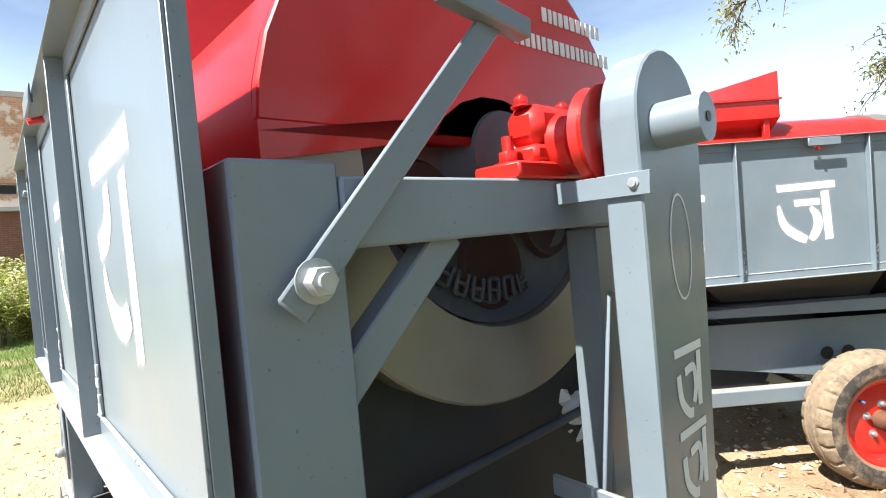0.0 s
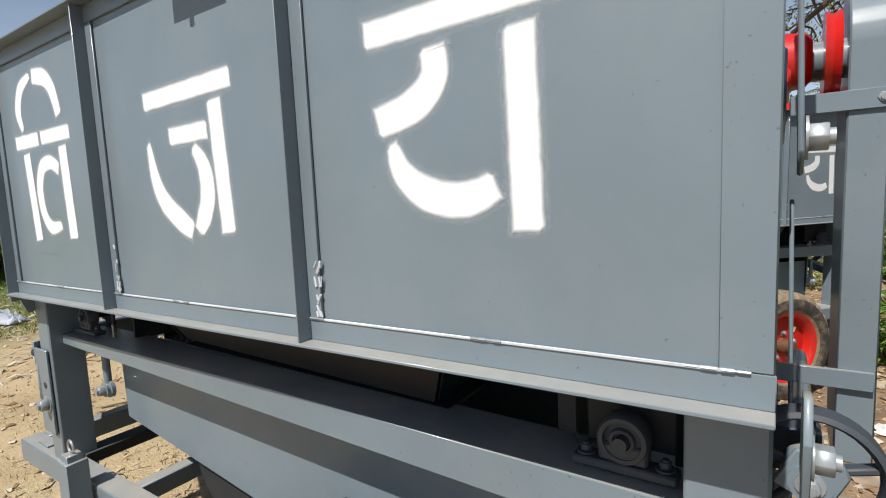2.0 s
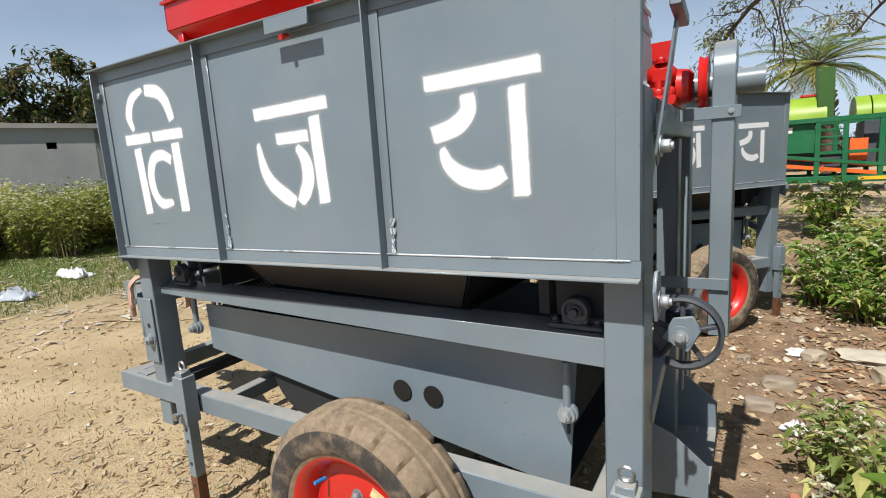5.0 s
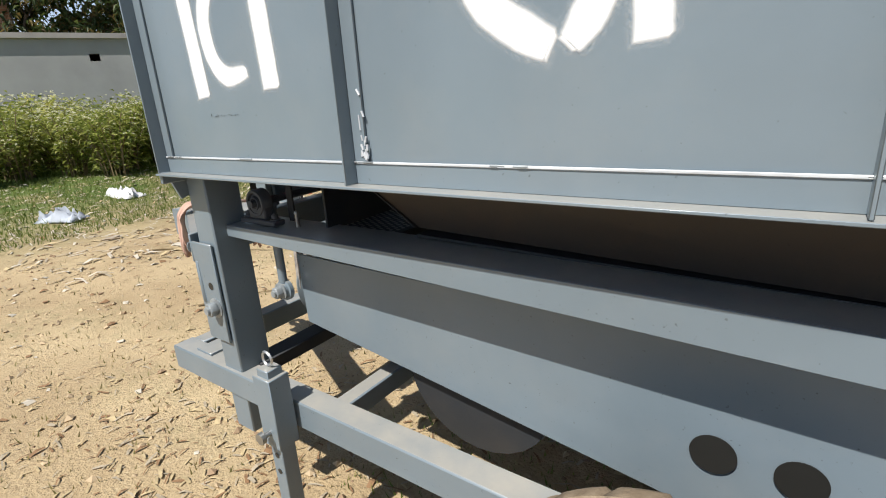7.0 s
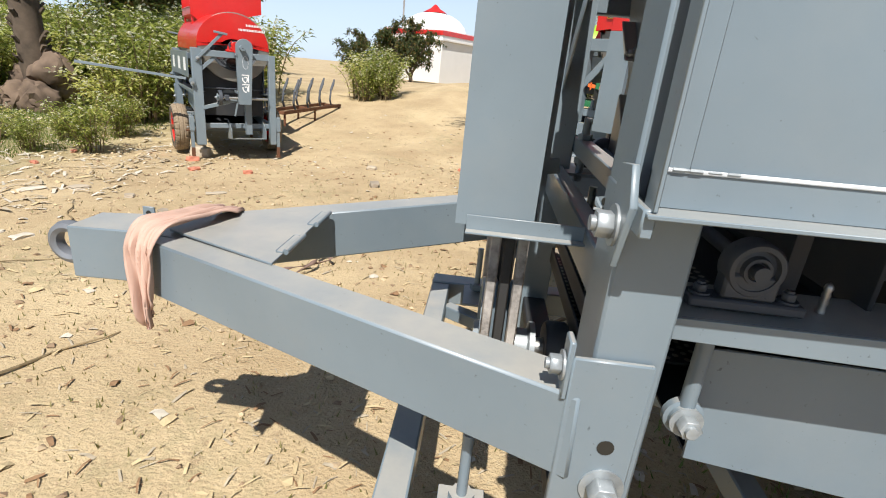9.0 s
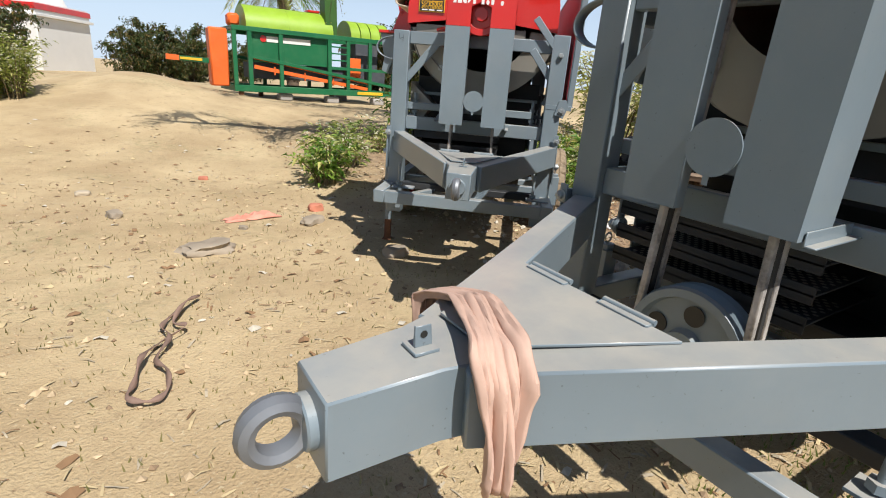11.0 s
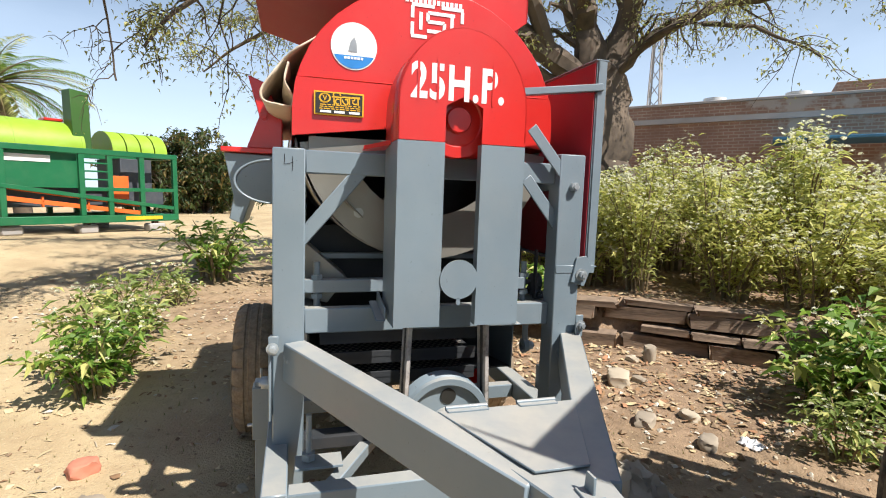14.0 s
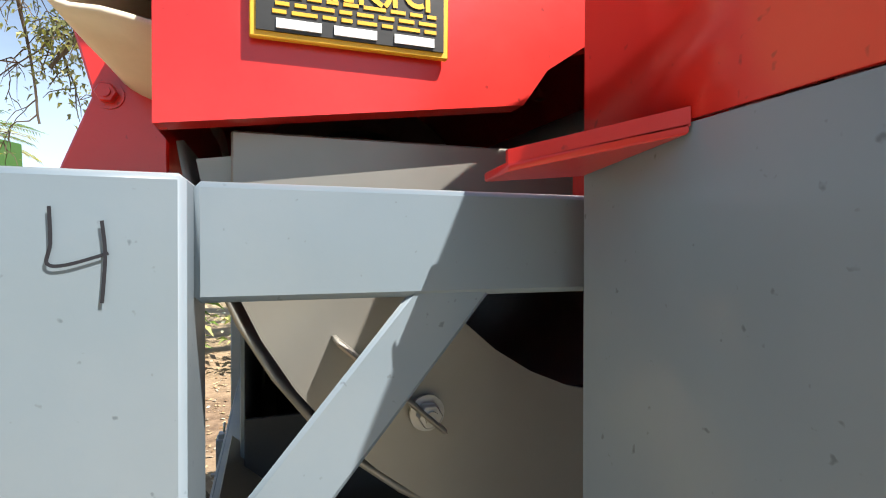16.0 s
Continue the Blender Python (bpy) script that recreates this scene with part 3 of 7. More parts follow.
def wheel(th, y, s):
    """A trailer wheel at y; s is the outer side."""
    c = (WX, y, WZ)
    e = (WX, y + s, WZ)
    pr = [(-0.080, 0.222), (-0.092, 0.245), (-0.098, 0.275), (-0.098, 0.300), (-0.092, 0.322), (-0.080, 0.338), (-0.066, 0.346), (-0.040, 0.351), (-0.034, 0.345), (-0.022, 0.345), (-0.016, 0.352),
          (0.016, 0.352), (0.022, 0.345), (0.034, 0.345), (0.040, 0.351), (0.066, 0.346), (0.080, 0.338), (0.092, 0.322), (0.098, 0.300), (0.098, 0.275), (0.092, 0.245), (0.080, 0.222)]
    m, _ = aim(c, e)
    tyre_bm = bmesh.new()
    seg = 154
    rows = []
    for a, r in pr:
        row = []
        for k in range(seg):
            groove = k % 7 == 0 and 0.060 < abs(a) < 0.095 and r > 0.315
            rr = r - (0.016 if groove else 0.0)
            t = 2 * math.pi * (k + (0.6 if a > 0 else 0.0)) / seg
            row.append(tyre_bm.verts.new(m @ Vector((a * (0.955 if groove else 1.0), rr * math.cos(t), rr * math.sin(t)))))
        rows.append(row)
    for a, b in zip(rows, rows[1:]):
        for k in range(seg):
            tyre_bm.faces.new((a[k], a[(k + 1) % seg], b[(k + 1) % seg], b[k]))
    w = part("wheel", lathe([(-0.08, 0.228), (-0.06, 0.20), (0.03, 0.195), (0.052, 0.205), (0.075, 0.228), (0.083, 0.228), (0.079, 0.215), (0.055, 0.195), (0.022, 0.185), (0.028, 0.15), (0.035, 0.10), (0.03, 0.06), (0.03, 0.0)], c, e, 40), RED, th, "red steel wheel with dusty ribbed tyre")
    part("tyre", tyre_bm, RUBBER, w, "dusty worn trailer tyre with shoulder grooves")
    part("tyre_band", lathe([(0.0925, 0.243), (0.0985, 0.258), (0.1000, 0.270), (0.0998, 0.296), (0.0960, 0.312), (0.0950, 0.3125)], c, e, 77), BAND, w, "dark moulded band on the tyre wall")
    y2 = lambda a: y + s * a
    part("hub", lathe([(0.02, 0.052), (0.075, 0.048), (0.085, 0.04), (0.105, 0.04), (0.11, 0.03), (0.11, 0.0)], c, e, 24), RUST, w, "brown greased wheel hub")
    for k in range(5):
        a = 2 * math.pi * k / 5 + 0.3
        p = (WX + 0.085 * math.cos(a), y2(0.032), WZ + 0.085 * math.sin(a))
        part("wheel_nut", hexbolt(p, (p[0], p[1] + s, p[2]), 0.014), BRIGHT, w)
    part("valve", cyl((WX - 0.12, y2(0.04), WZ + 0.11), (WX - 0.125, y2(0.08), WZ + 0.115), 0.006, 8), BLUE, w)
    part("sticker", prism([(WX + 0.05, y2(0.036), WZ + 0.10), (WX + 0.09, y2(0.036), WZ + 0.08), (WX + 0.105, y2(0.036), WZ + 0.11), (WX + 0.065, y2(0.036), WZ + 0.13)], (0, s * 0.002, 0)), STICKER, w, "cream printed sticker")


def hood(th):
    """The red half-round drum hood with flat ends, and what is fixed to it."""
    sec = [(0.135, 1.49), (0.135, 1.585)] + arc(0.607, 1.585, 0.472, 180, 0, 20, 0.435)[1:-1] + [(1.08, 1.585), (1.08, 1.49)]
    sec = sec[:1] + sec[1:]
    bm = bmesh.new()
    n = len(sec)
    xs = (0.175, 0.75, 1.25, 1.93)
    lean = lambda x: max(0.0, 1 - (x - 0.17) / 1.75)
    rows = [[bm.verts.new((x, y - 0.027 * lean(x), z + 0.02 * lean(x))) for y, z in sec] for x in xs]
    inner = [[bm.verts.new((x, 0.607 + (y - 0.607) * 0.985 - 0.027 * lean(x), (z - 0.006 if z > 1.5 else z) + 0.02 * lean(x))) for y, z in sec] for x in xs]
    for r in (rows, inner):
        for a, b in zip(r, r[1:]):
            for i in range(n - 1):
                bm.faces.new((a[i], a[i + 1], b[i + 1], b[i]))
    for a, b in ((rows[0], inner[0]), (rows[-1], inner[-1])):
        for i in range(n - 1):
            bm.faces.new((a[i], a[i + 1], b[i + 1], b[i]))
    shell = part("hood", bm, RED, th, "glossy red half-round drum hood")
    # front end plate: upright above the crease, pushed out below it
    for x, dx, notch, crease in ((0.162, 0.02, 0.15, 1.70), (1.93, 0.02, 0.17, 1.6)):
        oy, oz = -0.027 * lean(x), 0.02 * lean(x)
        half = 0.472 * math.sqrt(1 - ((crease - oz - 1.585) / 0.435) ** 2)
        a0, a1 = 0.607 + oy - half, 0.607 + oy + half
        up = [(a0, crease)] + [(y + oy, z + oz) for y, z in sec if z + oz > crease] + [(a1, crease)]
        side = [(y + oy, z + oz) for y, z in sec if z + oz <= crease and z > 1.5]
        left = [q for q in side if q[0] < 0.6]
        right = [q for q in side if q[0] > 0.6]
        base = 1.49 + oz if x < 1 else 1.545
        low = [(a1, crease)] + right + [(1.08 + oy, base)] + [(0.60 + notch * math.cos(radians(a)), base + 0.8 * notch * math.sin(radians(a))) for a in range(20, 161, 20)] + [(0.135 + oy, base)] + left + [(a0, crease)]
        part("end_plate", prism([(x, y, z) for y, z in up], (dx, 0, 0), bevel=0.003), RED, shell)
        part("lower_plate", prism([(x - 0.005, y, z) for y, z in low], (dx + 0.006, 0, 0)), RED, shell)
    part("crease", bar((0.158, 0.16, 1.703), (0.158, 1.01, 1.703), 0.006, 0.006), RED, shell)
    # nameplate with bars for its small print
    plate = part("nameplate", box(0.168, 0.1745, 0.856, 1.02, 1.555, 1.632, 0.001), YELLOW, shell, "black nameplate with yellow rim")
    part("plate_face", box(0.166, 0.1685, 0.861, 1.015, 1.560, 1.627, 0), BLACK, plate)
    bm = bmesh.new()
    for k, (y0, y1) in enumerate(((0.87, 0.905), (0.92, 0.955), (0.965, 1.0))):
        box(0.1645, 0.1665, y0, y1, 1.5625, 1.570, 0, bm)
    tagged(part("print_field", bm, WHITE, plate), kind="stuff")
    bm = bmesh.new()
    rng = random.Random(8)
    for row in range(3):
        y = 0.868
        while y < 1.0:
            w = rng.uniform(0.008, 0.02)
            box(0.165, 0.1665, y, y + w, 1.574 + row * 0.0065, 1.577 + row * 0.0065, 0, bm)
            y += w + 0.004
    tagged(part("small_print", bm, YELLOW, plate), kind="stuff")
    bm = bmesh.new()
    P = Matrix(((0, 0, -1, 0.1655), (-1, 0, 0, 0), (0, 1, 0, 0), (0, 0, 0, 1)))
    strip(arc(-0.985, 1.610, 0.017, 60, 300, 10, 0.014), 0.0025, 0.0005, P, bm)
    strip(arc(-0.985, 1.610, 0.017, 120, -120, 10, 0.014), 0.0025, 0.0005, P, bm)
    strip([(-0.990, 1.617), (-0.985, 1.602), (-0.980, 1.617)], 0.002, 0.0006, P, bm)
    part("crest", bm, YELLOW, plate)
    # the word on the plate, in the letter forms of the tray
    bm = bmesh.new()
    k = 0.088
    for lo, hi, x_from, u_from in ((0, 7, 0.157, -0.962), (7, 12, 0.922, -0.928), (12, 16, 1.570, -0.898)):
        for pts, w in LETTER_STROKES[lo:hi]:
            line = [(u_from + (x - x_from) * k, 1.590 + (z - 1.27) * k) for x, z in glide(pts)]
            strip(line, 0.0021, 0.0006, P, bm)
    strip([(-0.963, 1.6153), (-0.869, 1.6153)], 0.0018, 0.0008, P, bm)
    part("plate_word", bm, YELLOW, plate)
    slide(plate, (-0.021, -0.036, 0.0265))
    # round sticker
    c = (0.1765, 0.854, 1.815)
    bm = cyl((0.177, *c[1:]), (0.172, *c[1:]), 0.077, 36)
    st_ = part("sticker", bm, WHITE, shell, "round white and blue sticker")
    seg = [(0.1715, c[1] + 0.073 * math.cos(radians(a)), c[2] + 0.073 * math.sin(radians(a))) for a in range(205, 336, 10)]
    part("sticker_band", prism(seg, (-0.0008, 0, 0)), BLUE, st_)
    bm = prism([(0.1712, c[1] - 0.01, c[2] - 0.02), (0.1712, c[1] + 0.02, c[2] - 0.018), (0.1712, c[1] + 0.012, c[2] + 0.015), (0.1712, c[1] + 0.0, c[2] + 0.03), (0.1712, c[1] - 0.008, c[2] + 0.01)], (-0.0006, 0, 0))
    part("sticker_shape", bm, STEEL, st_)
    bm = bmesh.new()
    for k in range(6):
        box(0.1695, 0.1703, c[1] - 0.03 + 0.011 * k, c[1] - 0.022 + 0.011 * k, c[2] - 0.043, c[2] - 0.035, 0, bm)
    part("sticker_print", bm, WHITE, st_)
    slide(st_, (-0.013, 0, 0))
    # square stencilled mark on the crown
    bm = bmesh.new()
    Q = Matrix(((0, 0, -1, 0.1775), (-1, 0, 0, 0), (0, 1, 0, 0), (0, 0, 0, 1)))
    sq = lambda pts: strip(pts, 0.006, 0.0006, Q, bm)
    u, v = -0.567, 1.925
    for a, b in (((-0.075, 0.058), (-0.01, 0.058)), ((0.01, 0.058), (0.075, 0.058)), ((-0.075, -0.055), (-0.03, -0.055)), ((0.03, -0.055), (0.075, -0.055)),
                 ((-0.072, 0.052), (-0.072, 0.01)), ((-0.072, -0.005), (-0.072, -0.05)), ((0.072, 0.052), (0.072, 0.01)), ((0.072, -0.005), (0.072, -0.05)),
                 ((-0.048, 0.034), (-0.048, -0.03)), ((-0.028, 0.034), (0.05, 0.034)), ((-0.028, 0.034), (-0.028, 0.002)), ((-0.028, 0.002), (0.02, 0.002)),
                 ((0.02, 0.002), (0.02, -0.032)), ((0.02, -0.032), (-0.03, -0.032)), ((0.042, 0.03), (0.042, -0.032))):
        sq([(u + 1.25 * a[0], v + 0.92 * a[1]), (u + 1.25 * b[0], v + 0.92 * b[1])])
    slide(tagged(part("stencil_mark", bm, WHITE, shell, "white stencilled square mark"), "white stencilled square mark", kind="stuff"), (-0.017, 0, 0))
    bm = bmesh.new()
    for k in range(13):
        box(0.1766, 0.1776, 0.48 + 0.016 * k, 0.491 + 0.016 * k, 1.984, 2.0, 0, bm)
    slide(tagged(part("stencil_line", bm, WHITE, shell), kind="stuff"), (-0.017, 0, 0))
    # rear: painted line of figures as bars, on a slight slope
    bm = bmesh.new()
    rng = random.Random(4)
    for row, z0 in enumerate((1.80, 1.865)):
        y = 0.68 + 0.10 * row
        while y < 1.04 - 0.03 * row:
            w = rng.uniform(0.010, 0.017)
            box(1.951, 1.953, y, y + w, z0, z0 + 0.030, 0, bm)
            y += w + 0.007
    tagged(part("painted_line", bm, WHITE, shell, "white hand-painted line"), kind="stuff")
    # feed hopper on the crown
    face = [(1.20, 2.10), (0.76, 1.98), (0.32, 1.90), (0.20, 1.99), (0.20, 2.25), (0.76, 2.31), (1.20, 2.36)]
    hp = part("hopper", prism([(0.22, y, z) for y, z in face], (0.006, 0, 0), bevel=0.001), RED, shell, "red sheet feed hopper")
    part("hopper_wall", prism([(1.10, y, z) for y, z in face], (0.006, 0, 0)), RED, hp)
    part("hopper_wall", prism([(0.22, 0.20, 1.99), (1.106, 0.20, 1.99), (1.106, 0.20, 2.10), (0.22, 0.20, 2.10)], (0, 0.005, 0), bm=box(0.21, 1.116, 0.188, 0.20, 2.088, 2.10, 0.001)), RED, hp)
    part("hopper_floor", prism([(0.226, 0.205, 1.988), (1.10, 0.205, 1.988), (1.10, 0.32, 1.90), (0.226, 0.32, 1.90)], (0, 0.004, -0.004)), RED, hp)
    part("hopper_floor", prism([(0.226, 1.20, 2.10), (0.226, 0.76, 1.98), (1.10, 0.76, 1.98), (1.10, 1.20, 2.10)], (0, 0, 0.005)), MAROON, hp)
    for x in (0.26, 1.02):
        lug = part("hopper_lug", box(x, x + 0.035, 0.215, 0.245, 1.84, 1.985, 0.003), RED, hp)
        part("bolt", hexbolt((x + 0.017, 0.215, 1.87), (x + 0.017, -1, 1.87), 0.012), RED, lug)
    return shell


def drum(th):
    """Raw sheet concave, flywheel, shaft, bearings and belts."""
    # front concave ring: a quarter disc of raw sheet with an inspection latch
    out = arc(FRONT_Y, FRONT_Z, 0.465, 188, 352, 24)
    inn = arc(FRONT_Y, FRONT_Z, 0.305, 352, 188, 18)
    cv = part("concave_plate", prism([(0.20, y, z) for y, z in out + inn], (0.006, 0, 0)), SHEET, th, "raw steel concave end plate")
    bm = bmesh.new()
    secs = arc(0.585, 1.555, 0.462, 186, 354, 24)
    rows = [[bm.verts.new((x, y, z)) for y, z in secs] for x in (0.206, 1.80)]
    for i in range(len(secs) - 1):
        bm.faces.new((rows[0][i], rows[0][i + 1], rows[1][i + 1], rows[1][i]))
    ob = part("concave_shell", bm, SHEET, th, "raw steel drum casing")
    mod = ob.modifiers.new("thick", "SOLIDIFY")
    mod.thickness = 0.006
    latch = part("latch", bar((0.195, 0.915, 1.335), (0.195, 0.812, 1.242), 0.005, 0.055, (1, 0, 0)), SHEET, cv)
    part("bolt", hexbolt((0.192, 0.826, 1.257), (0, 0.826, 1.257), 0.012), STEEL, latch)
    part("guard_plate", box(0.185, 0.196, 0.30, 1.0, 1.46, 1.515, 0.002), SHEET, cv)
    fly = part("flywheel", lathe([(0.06, 0.47), (0.065, 0.465), (0.065, 0.325), (0.045, 0.32), (-0.045, 0.32), (-0.065, 0.325), (-0.065, 0.47), (0.06, 0.47)], (1.88, AX_Y, AX_Z), (2.88, AX_Y, AX_Z), 56), SHEET, th, "bright worn flywheel rim")
    web = lathe([(0.05, 0.318), (0.035, 0.30), (0.025, 0.26), (0.02, 0.12), (0.05, 0.10), (0.08, 0.09), (0.08, 0.0)], (1.88, AX_Y, AX_Z), (2.88, AX_Y, AX_Z), 40)
    part("web", web, CAST, fly, "dark cast web")
    # Closed discs: their colour stands for the shade inside the web's openings.
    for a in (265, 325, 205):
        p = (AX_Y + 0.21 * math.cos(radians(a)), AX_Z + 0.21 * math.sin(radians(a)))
        part("web_hole", lathe([(0.0, 0.0), (0.0, 0.066), (0.012, 0.082), (0.0, 0.09)], (1.905, *p), (2.9, *p), 24), HOLE_SHADE, fly, "disc in the shade tone of a cast opening")
    bm = bmesh.new()
    rng = random.Random(5)
    for k in range(7):
        a = radians(224 + 10 * k)
        e, t = Vector((0, math.cos(a), math.sin(a))), Vector((0, -math.sin(a), math.cos(a)))
        p = Vector((1.918, AX_Y, AX_Z)) + e * 0.255
        for u0, v0, u1, v1 in rng.sample([(-0.022, -0.013, 0.022, -0.013), (-0.022, 0.013, 0.022, 0.013), (-0.022, -0.013, -0.022, 0.013), (0.022, -0.013, 0.022, 0.013), (0, -0.013, 0, 0.013)], 4):
            bar(p + e * u0 + t * v0, p + e * u1 + t * v1, 0.010, 0.008, bm=bm)
    tagged(part("cast_mark", bm, CAST, fly), kind="stuff")
    part("shaft", cyl((-0.09, FRONT_Y, FRONT_Z), (2.315, AX_Y + 0.03, AX_Z), 0.036, 24), GREY, th, "grey painted drum shaft")
    part("shaft_hole", cyl((2.3155, AX_Y + 0.03, AX_Z), (2.317, AX_Y + 0.03, AX_Z), 0.008, 10), BLACK, th)
    for x0, x1 in ((2.0, 2.10), (0.045, 0.125)):
        z, dy = (1.505, 0.0) if x0 > 1 else (1.457, -0.05)
        bm = box(x0, x1, 0.48 + dy, 0.76 + dy, z, z + 0.028, 0.004)
        box(x0 + 0.01, x1 - 0.01, 0.54 + dy, 0.70 + dy, z + 0.028, AX_Z, 0.008, bm)
        box(x0 + 0.01, x1 - 0.01, 0.55 + dy, 0.69 + dy, AX_Z, AX_Z + 0.07, 0.018, bm)
        lathe([(0.0, 0.055), (0.035, 0.05), (0.045, 0.038)], (x1 - 0.012, AX_Y + dy, AX_Z), (x1 + 1, AX_Y + dy, AX_Z), 24, bm)
        br = part("bearing_housing", bm, RED, th, "red plummer block on the beam")
        for y in (0.515 + dy, 0.725 + dy):
            part("bolt", hexbolt(((x0 + x1) / 2, y, z + 0.028), ((x0 + x1) / 2, y, z + 1), 0.017, cyl(((x0 + x1) / 2, y, z), ((x0 + x1) / 2, y, z + 0.075), 0.01, 10)), RED, br)
        for y in (0.56 + dy, 0.68 + dy):
            part("bolt", hexbolt(((x0 + x1) / 2, y, AX_Z + 0.068), ((x0 + x1) / 2, y, AX_Z + 1), 0.013), RED, br)
    part("drive_pulley", lathe([(0.0, 0.0), (0.0, 0.082), (0.012, 0.075), (0.024, 0.082), (0.024, 0.0)], (2.15, AX_Y, AX_Z), (3, AX_Y, AX_Z), 32), RED, th)
    fp = part("drive_pulley", lathe([(0.0, 0.0), (0.004, 0.075), (0.0, 0.08), (0.0, 0.112), (0.02, 0.10), (0.03, 0.112), (0.04, 0.10), (0.05, 0.112), (0.06, 0.09), (0.05, 0.0)], (-0.115, FRONT_Y, FRONT_Z), (1, FRONT_Y, FRONT_Z), 36), RED, th)
    part("pulley_hub", cyl((-0.135, FRONT_Y, FRONT_Z), (-0.10, FRONT_Y, FRONT_Z), 0.040, 20, bevel=0.004), RED, fp)


def covers(th):
    """The two belt covers: twin legs in front, a tapering box behind."""
    x0, x1 = -0.175, 0.025
    cy = 0.565
    R, rz = 0.198, 0.227
    top = arc(cy, 1.585, R, 0, 180, 18, rz)
    plate = [(x0, y, z) for y, z in top] + [(x0, cy - R, 1.484), (x0, cy - 0.057, 1.484), (x0, cy - 0.057, 1.588), (x0, cy, 1.618), (x0, cy + 0.057, 1.588), (x0, cy + 0.057, 1.484), (x0, cy + R, 1.484)]
    cap = part("belt_cover", prism(plate, (0.004, 0, 0)), RED, th, "red and grey belt cover with white stencil")
    bm = bmesh.new()
    rows = [[bm.verts.new((x, y, z)) for y, z in [(cy + R, 1.484)] + top + [(cy - R, 1.484)]] for x in (x0, x1)]
    for i in range(len(rows[0]) - 1):
        bm.faces.new((rows[0][i], rows[0][i + 1], rows[1][i + 1], rows[1][i]))
    rim = part("cover_rim", bm, RED, cap)
    rim.modifiers.new("thick", "SOLIDIFY").thickness = 0.004
    part("cover_wing", prism([(x0 + 0.105, cy + R + 0.001, 1.476), (x1, cy + R + 0.001, 1.466), (x1, cy + R + 0.075, 1.459), (x1 - 0.035, cy + R + 0.075, 1.461)], (0, 0, 0.006), bevel=0.001, bm=prism([(x0 + 0.105, cy + R + 0.001, 1.480), (x1 - 0.035, cy + R + 0.075, 1.466), (x1 - 0.035, cy + R + 0.075, 1.474), (x0 + 0.105, cy + R + 0.001, 1.490)], (0.003, 0, 0))), RED, cap)
    for s in (1, -1):
        a, b = cy + s * 0.057, cy + s * R
        line = [(x0 + 0.035, a), (x0, a), (x0, b), (x1 if s > 0 else -0.035, b)]
        bm = bmesh.new()
        lo = [bm.verts.new((x, y, 0.932)) for x, y in line]
        hi = [bm.verts.new((x, y, 1.482)) for x, y in line]
        for k in range(3):
            bm.faces.new((lo[k], lo[k + 1], hi[k + 1], hi[k]))
        leg = part("cover_leg", bm, GREY, cap, "grey sheet leg of the belt cover", False)
        leg.modifiers.new("thick", "SOLIDIFY").thickness = 0.004
        if s > 0:
            part("cover_bracket", bar((x1 - 0.13, b + s * 0.012, 0.955), (x1 + 0.03, b + s * 0.012, 0.985), 0.006, 0.04, bm=bar((x1 - 0.13, b + s * 0.026, 0.937), (x1 + 0.03, b + s * 0.026, 0.967), 0.03, 0.005)), GREY, cap)
        else:
            part("cover_bracket", box(x0 + 0.02, 0.055, b - 0.006, b - 0.0025, 0.922, 0.952, 0.001, box(x0 + 0.02, 0.055, b - 0.026, b - 0.006, 0.922, 0.926, 0.001)), GREY, cap)
    part("cover_disc", cyl((x0 - 0.004, cy, 1.076), (x0, cy, 1.076), 0.060, 36, bm=box(x0 - 0.004, x0, cy - 0.006, cy + 0.006, 0.998, 1.018, 0)), GREY, cap, "round grey blanking disc")
    # figures and letters on the red cap
    Q = Matrix(((0, 0, -1, x0 - 0.0005), (-1, 0, 0, 0), (0, 1, 0, 0), (0, 0, 0, 1)))
    cu = bpy.data.curves.new("cover_text", "FONT")
    cu.body, cu.size, cu.extrude, cu.align_x = "25H.P.", 0.136, 0.0006, "CENTER"
    cu.space_character = 1.08
    cu.offset = 0.004
    tmp = new("cover_text", cu)
    dg = bpy.context.evaluated_depsgraph_get()
    me = bpy.data.meshes.new_from_object(tmp.evaluated_get(dg))
    bpy.data.objects.remove(tmp)
    me.materials.clear()
    me.materials.append(WHITE)
    txt = new("stencil_writing", me)
    txt.parent = cap
    wide = max(v.co.x for v in me.vertices) - min(v.co.x for v in me.vertices)
    txt.matrix_basis = Matrix.Translation((0, 0.586, 1.606)) @ Q @ Matrix.Diagonal((0.285 / wide, 1, 1, 1))
    tagged(txt, "white stencilled horsepower figures")
    bm = bmesh.new()
    spans = []
    for x in sorted(v.co.x for v in me.vertices):
        if not spans or x > spans[-1][1] + 0.004:
            spans.append([x, x])
        spans[-1][1] = x
    for a, b in spans:
        if b - a > 0.03:
            y = 0.586 - (0.5 * a + 0.5 * b) * 0.285 / wide
            box(x0 - 0.002, x0 - 0.0012, y - 0.0035, y + 0.0035, 1.595, 1.715, 0, bm)
    tagged(part("stencil_bridge", bm, RED, cap), kind="stuff")
    # rear cover
    a, b = 0.58, 0.79
    out = [(0.585, 0.80), (0.575, 1.58)] + arc(0.685, 1.58, 0.11, 180, 0, 12)[1:-1] + [(0.795, 1.58), (0.755, 0.80)]
    rc = part("belt_cover", prism([(2.185, y, z) for y, z in out], (0.06, 0, 0), bevel=0.003), GREY, th, "tall grey tapering belt cover with white stencil")
    S = Matrix(((0, 0, 1, 2.2455), (1, 0, 0, 0), (0, 1, 0, 0), (0, 0, 0, 1)))
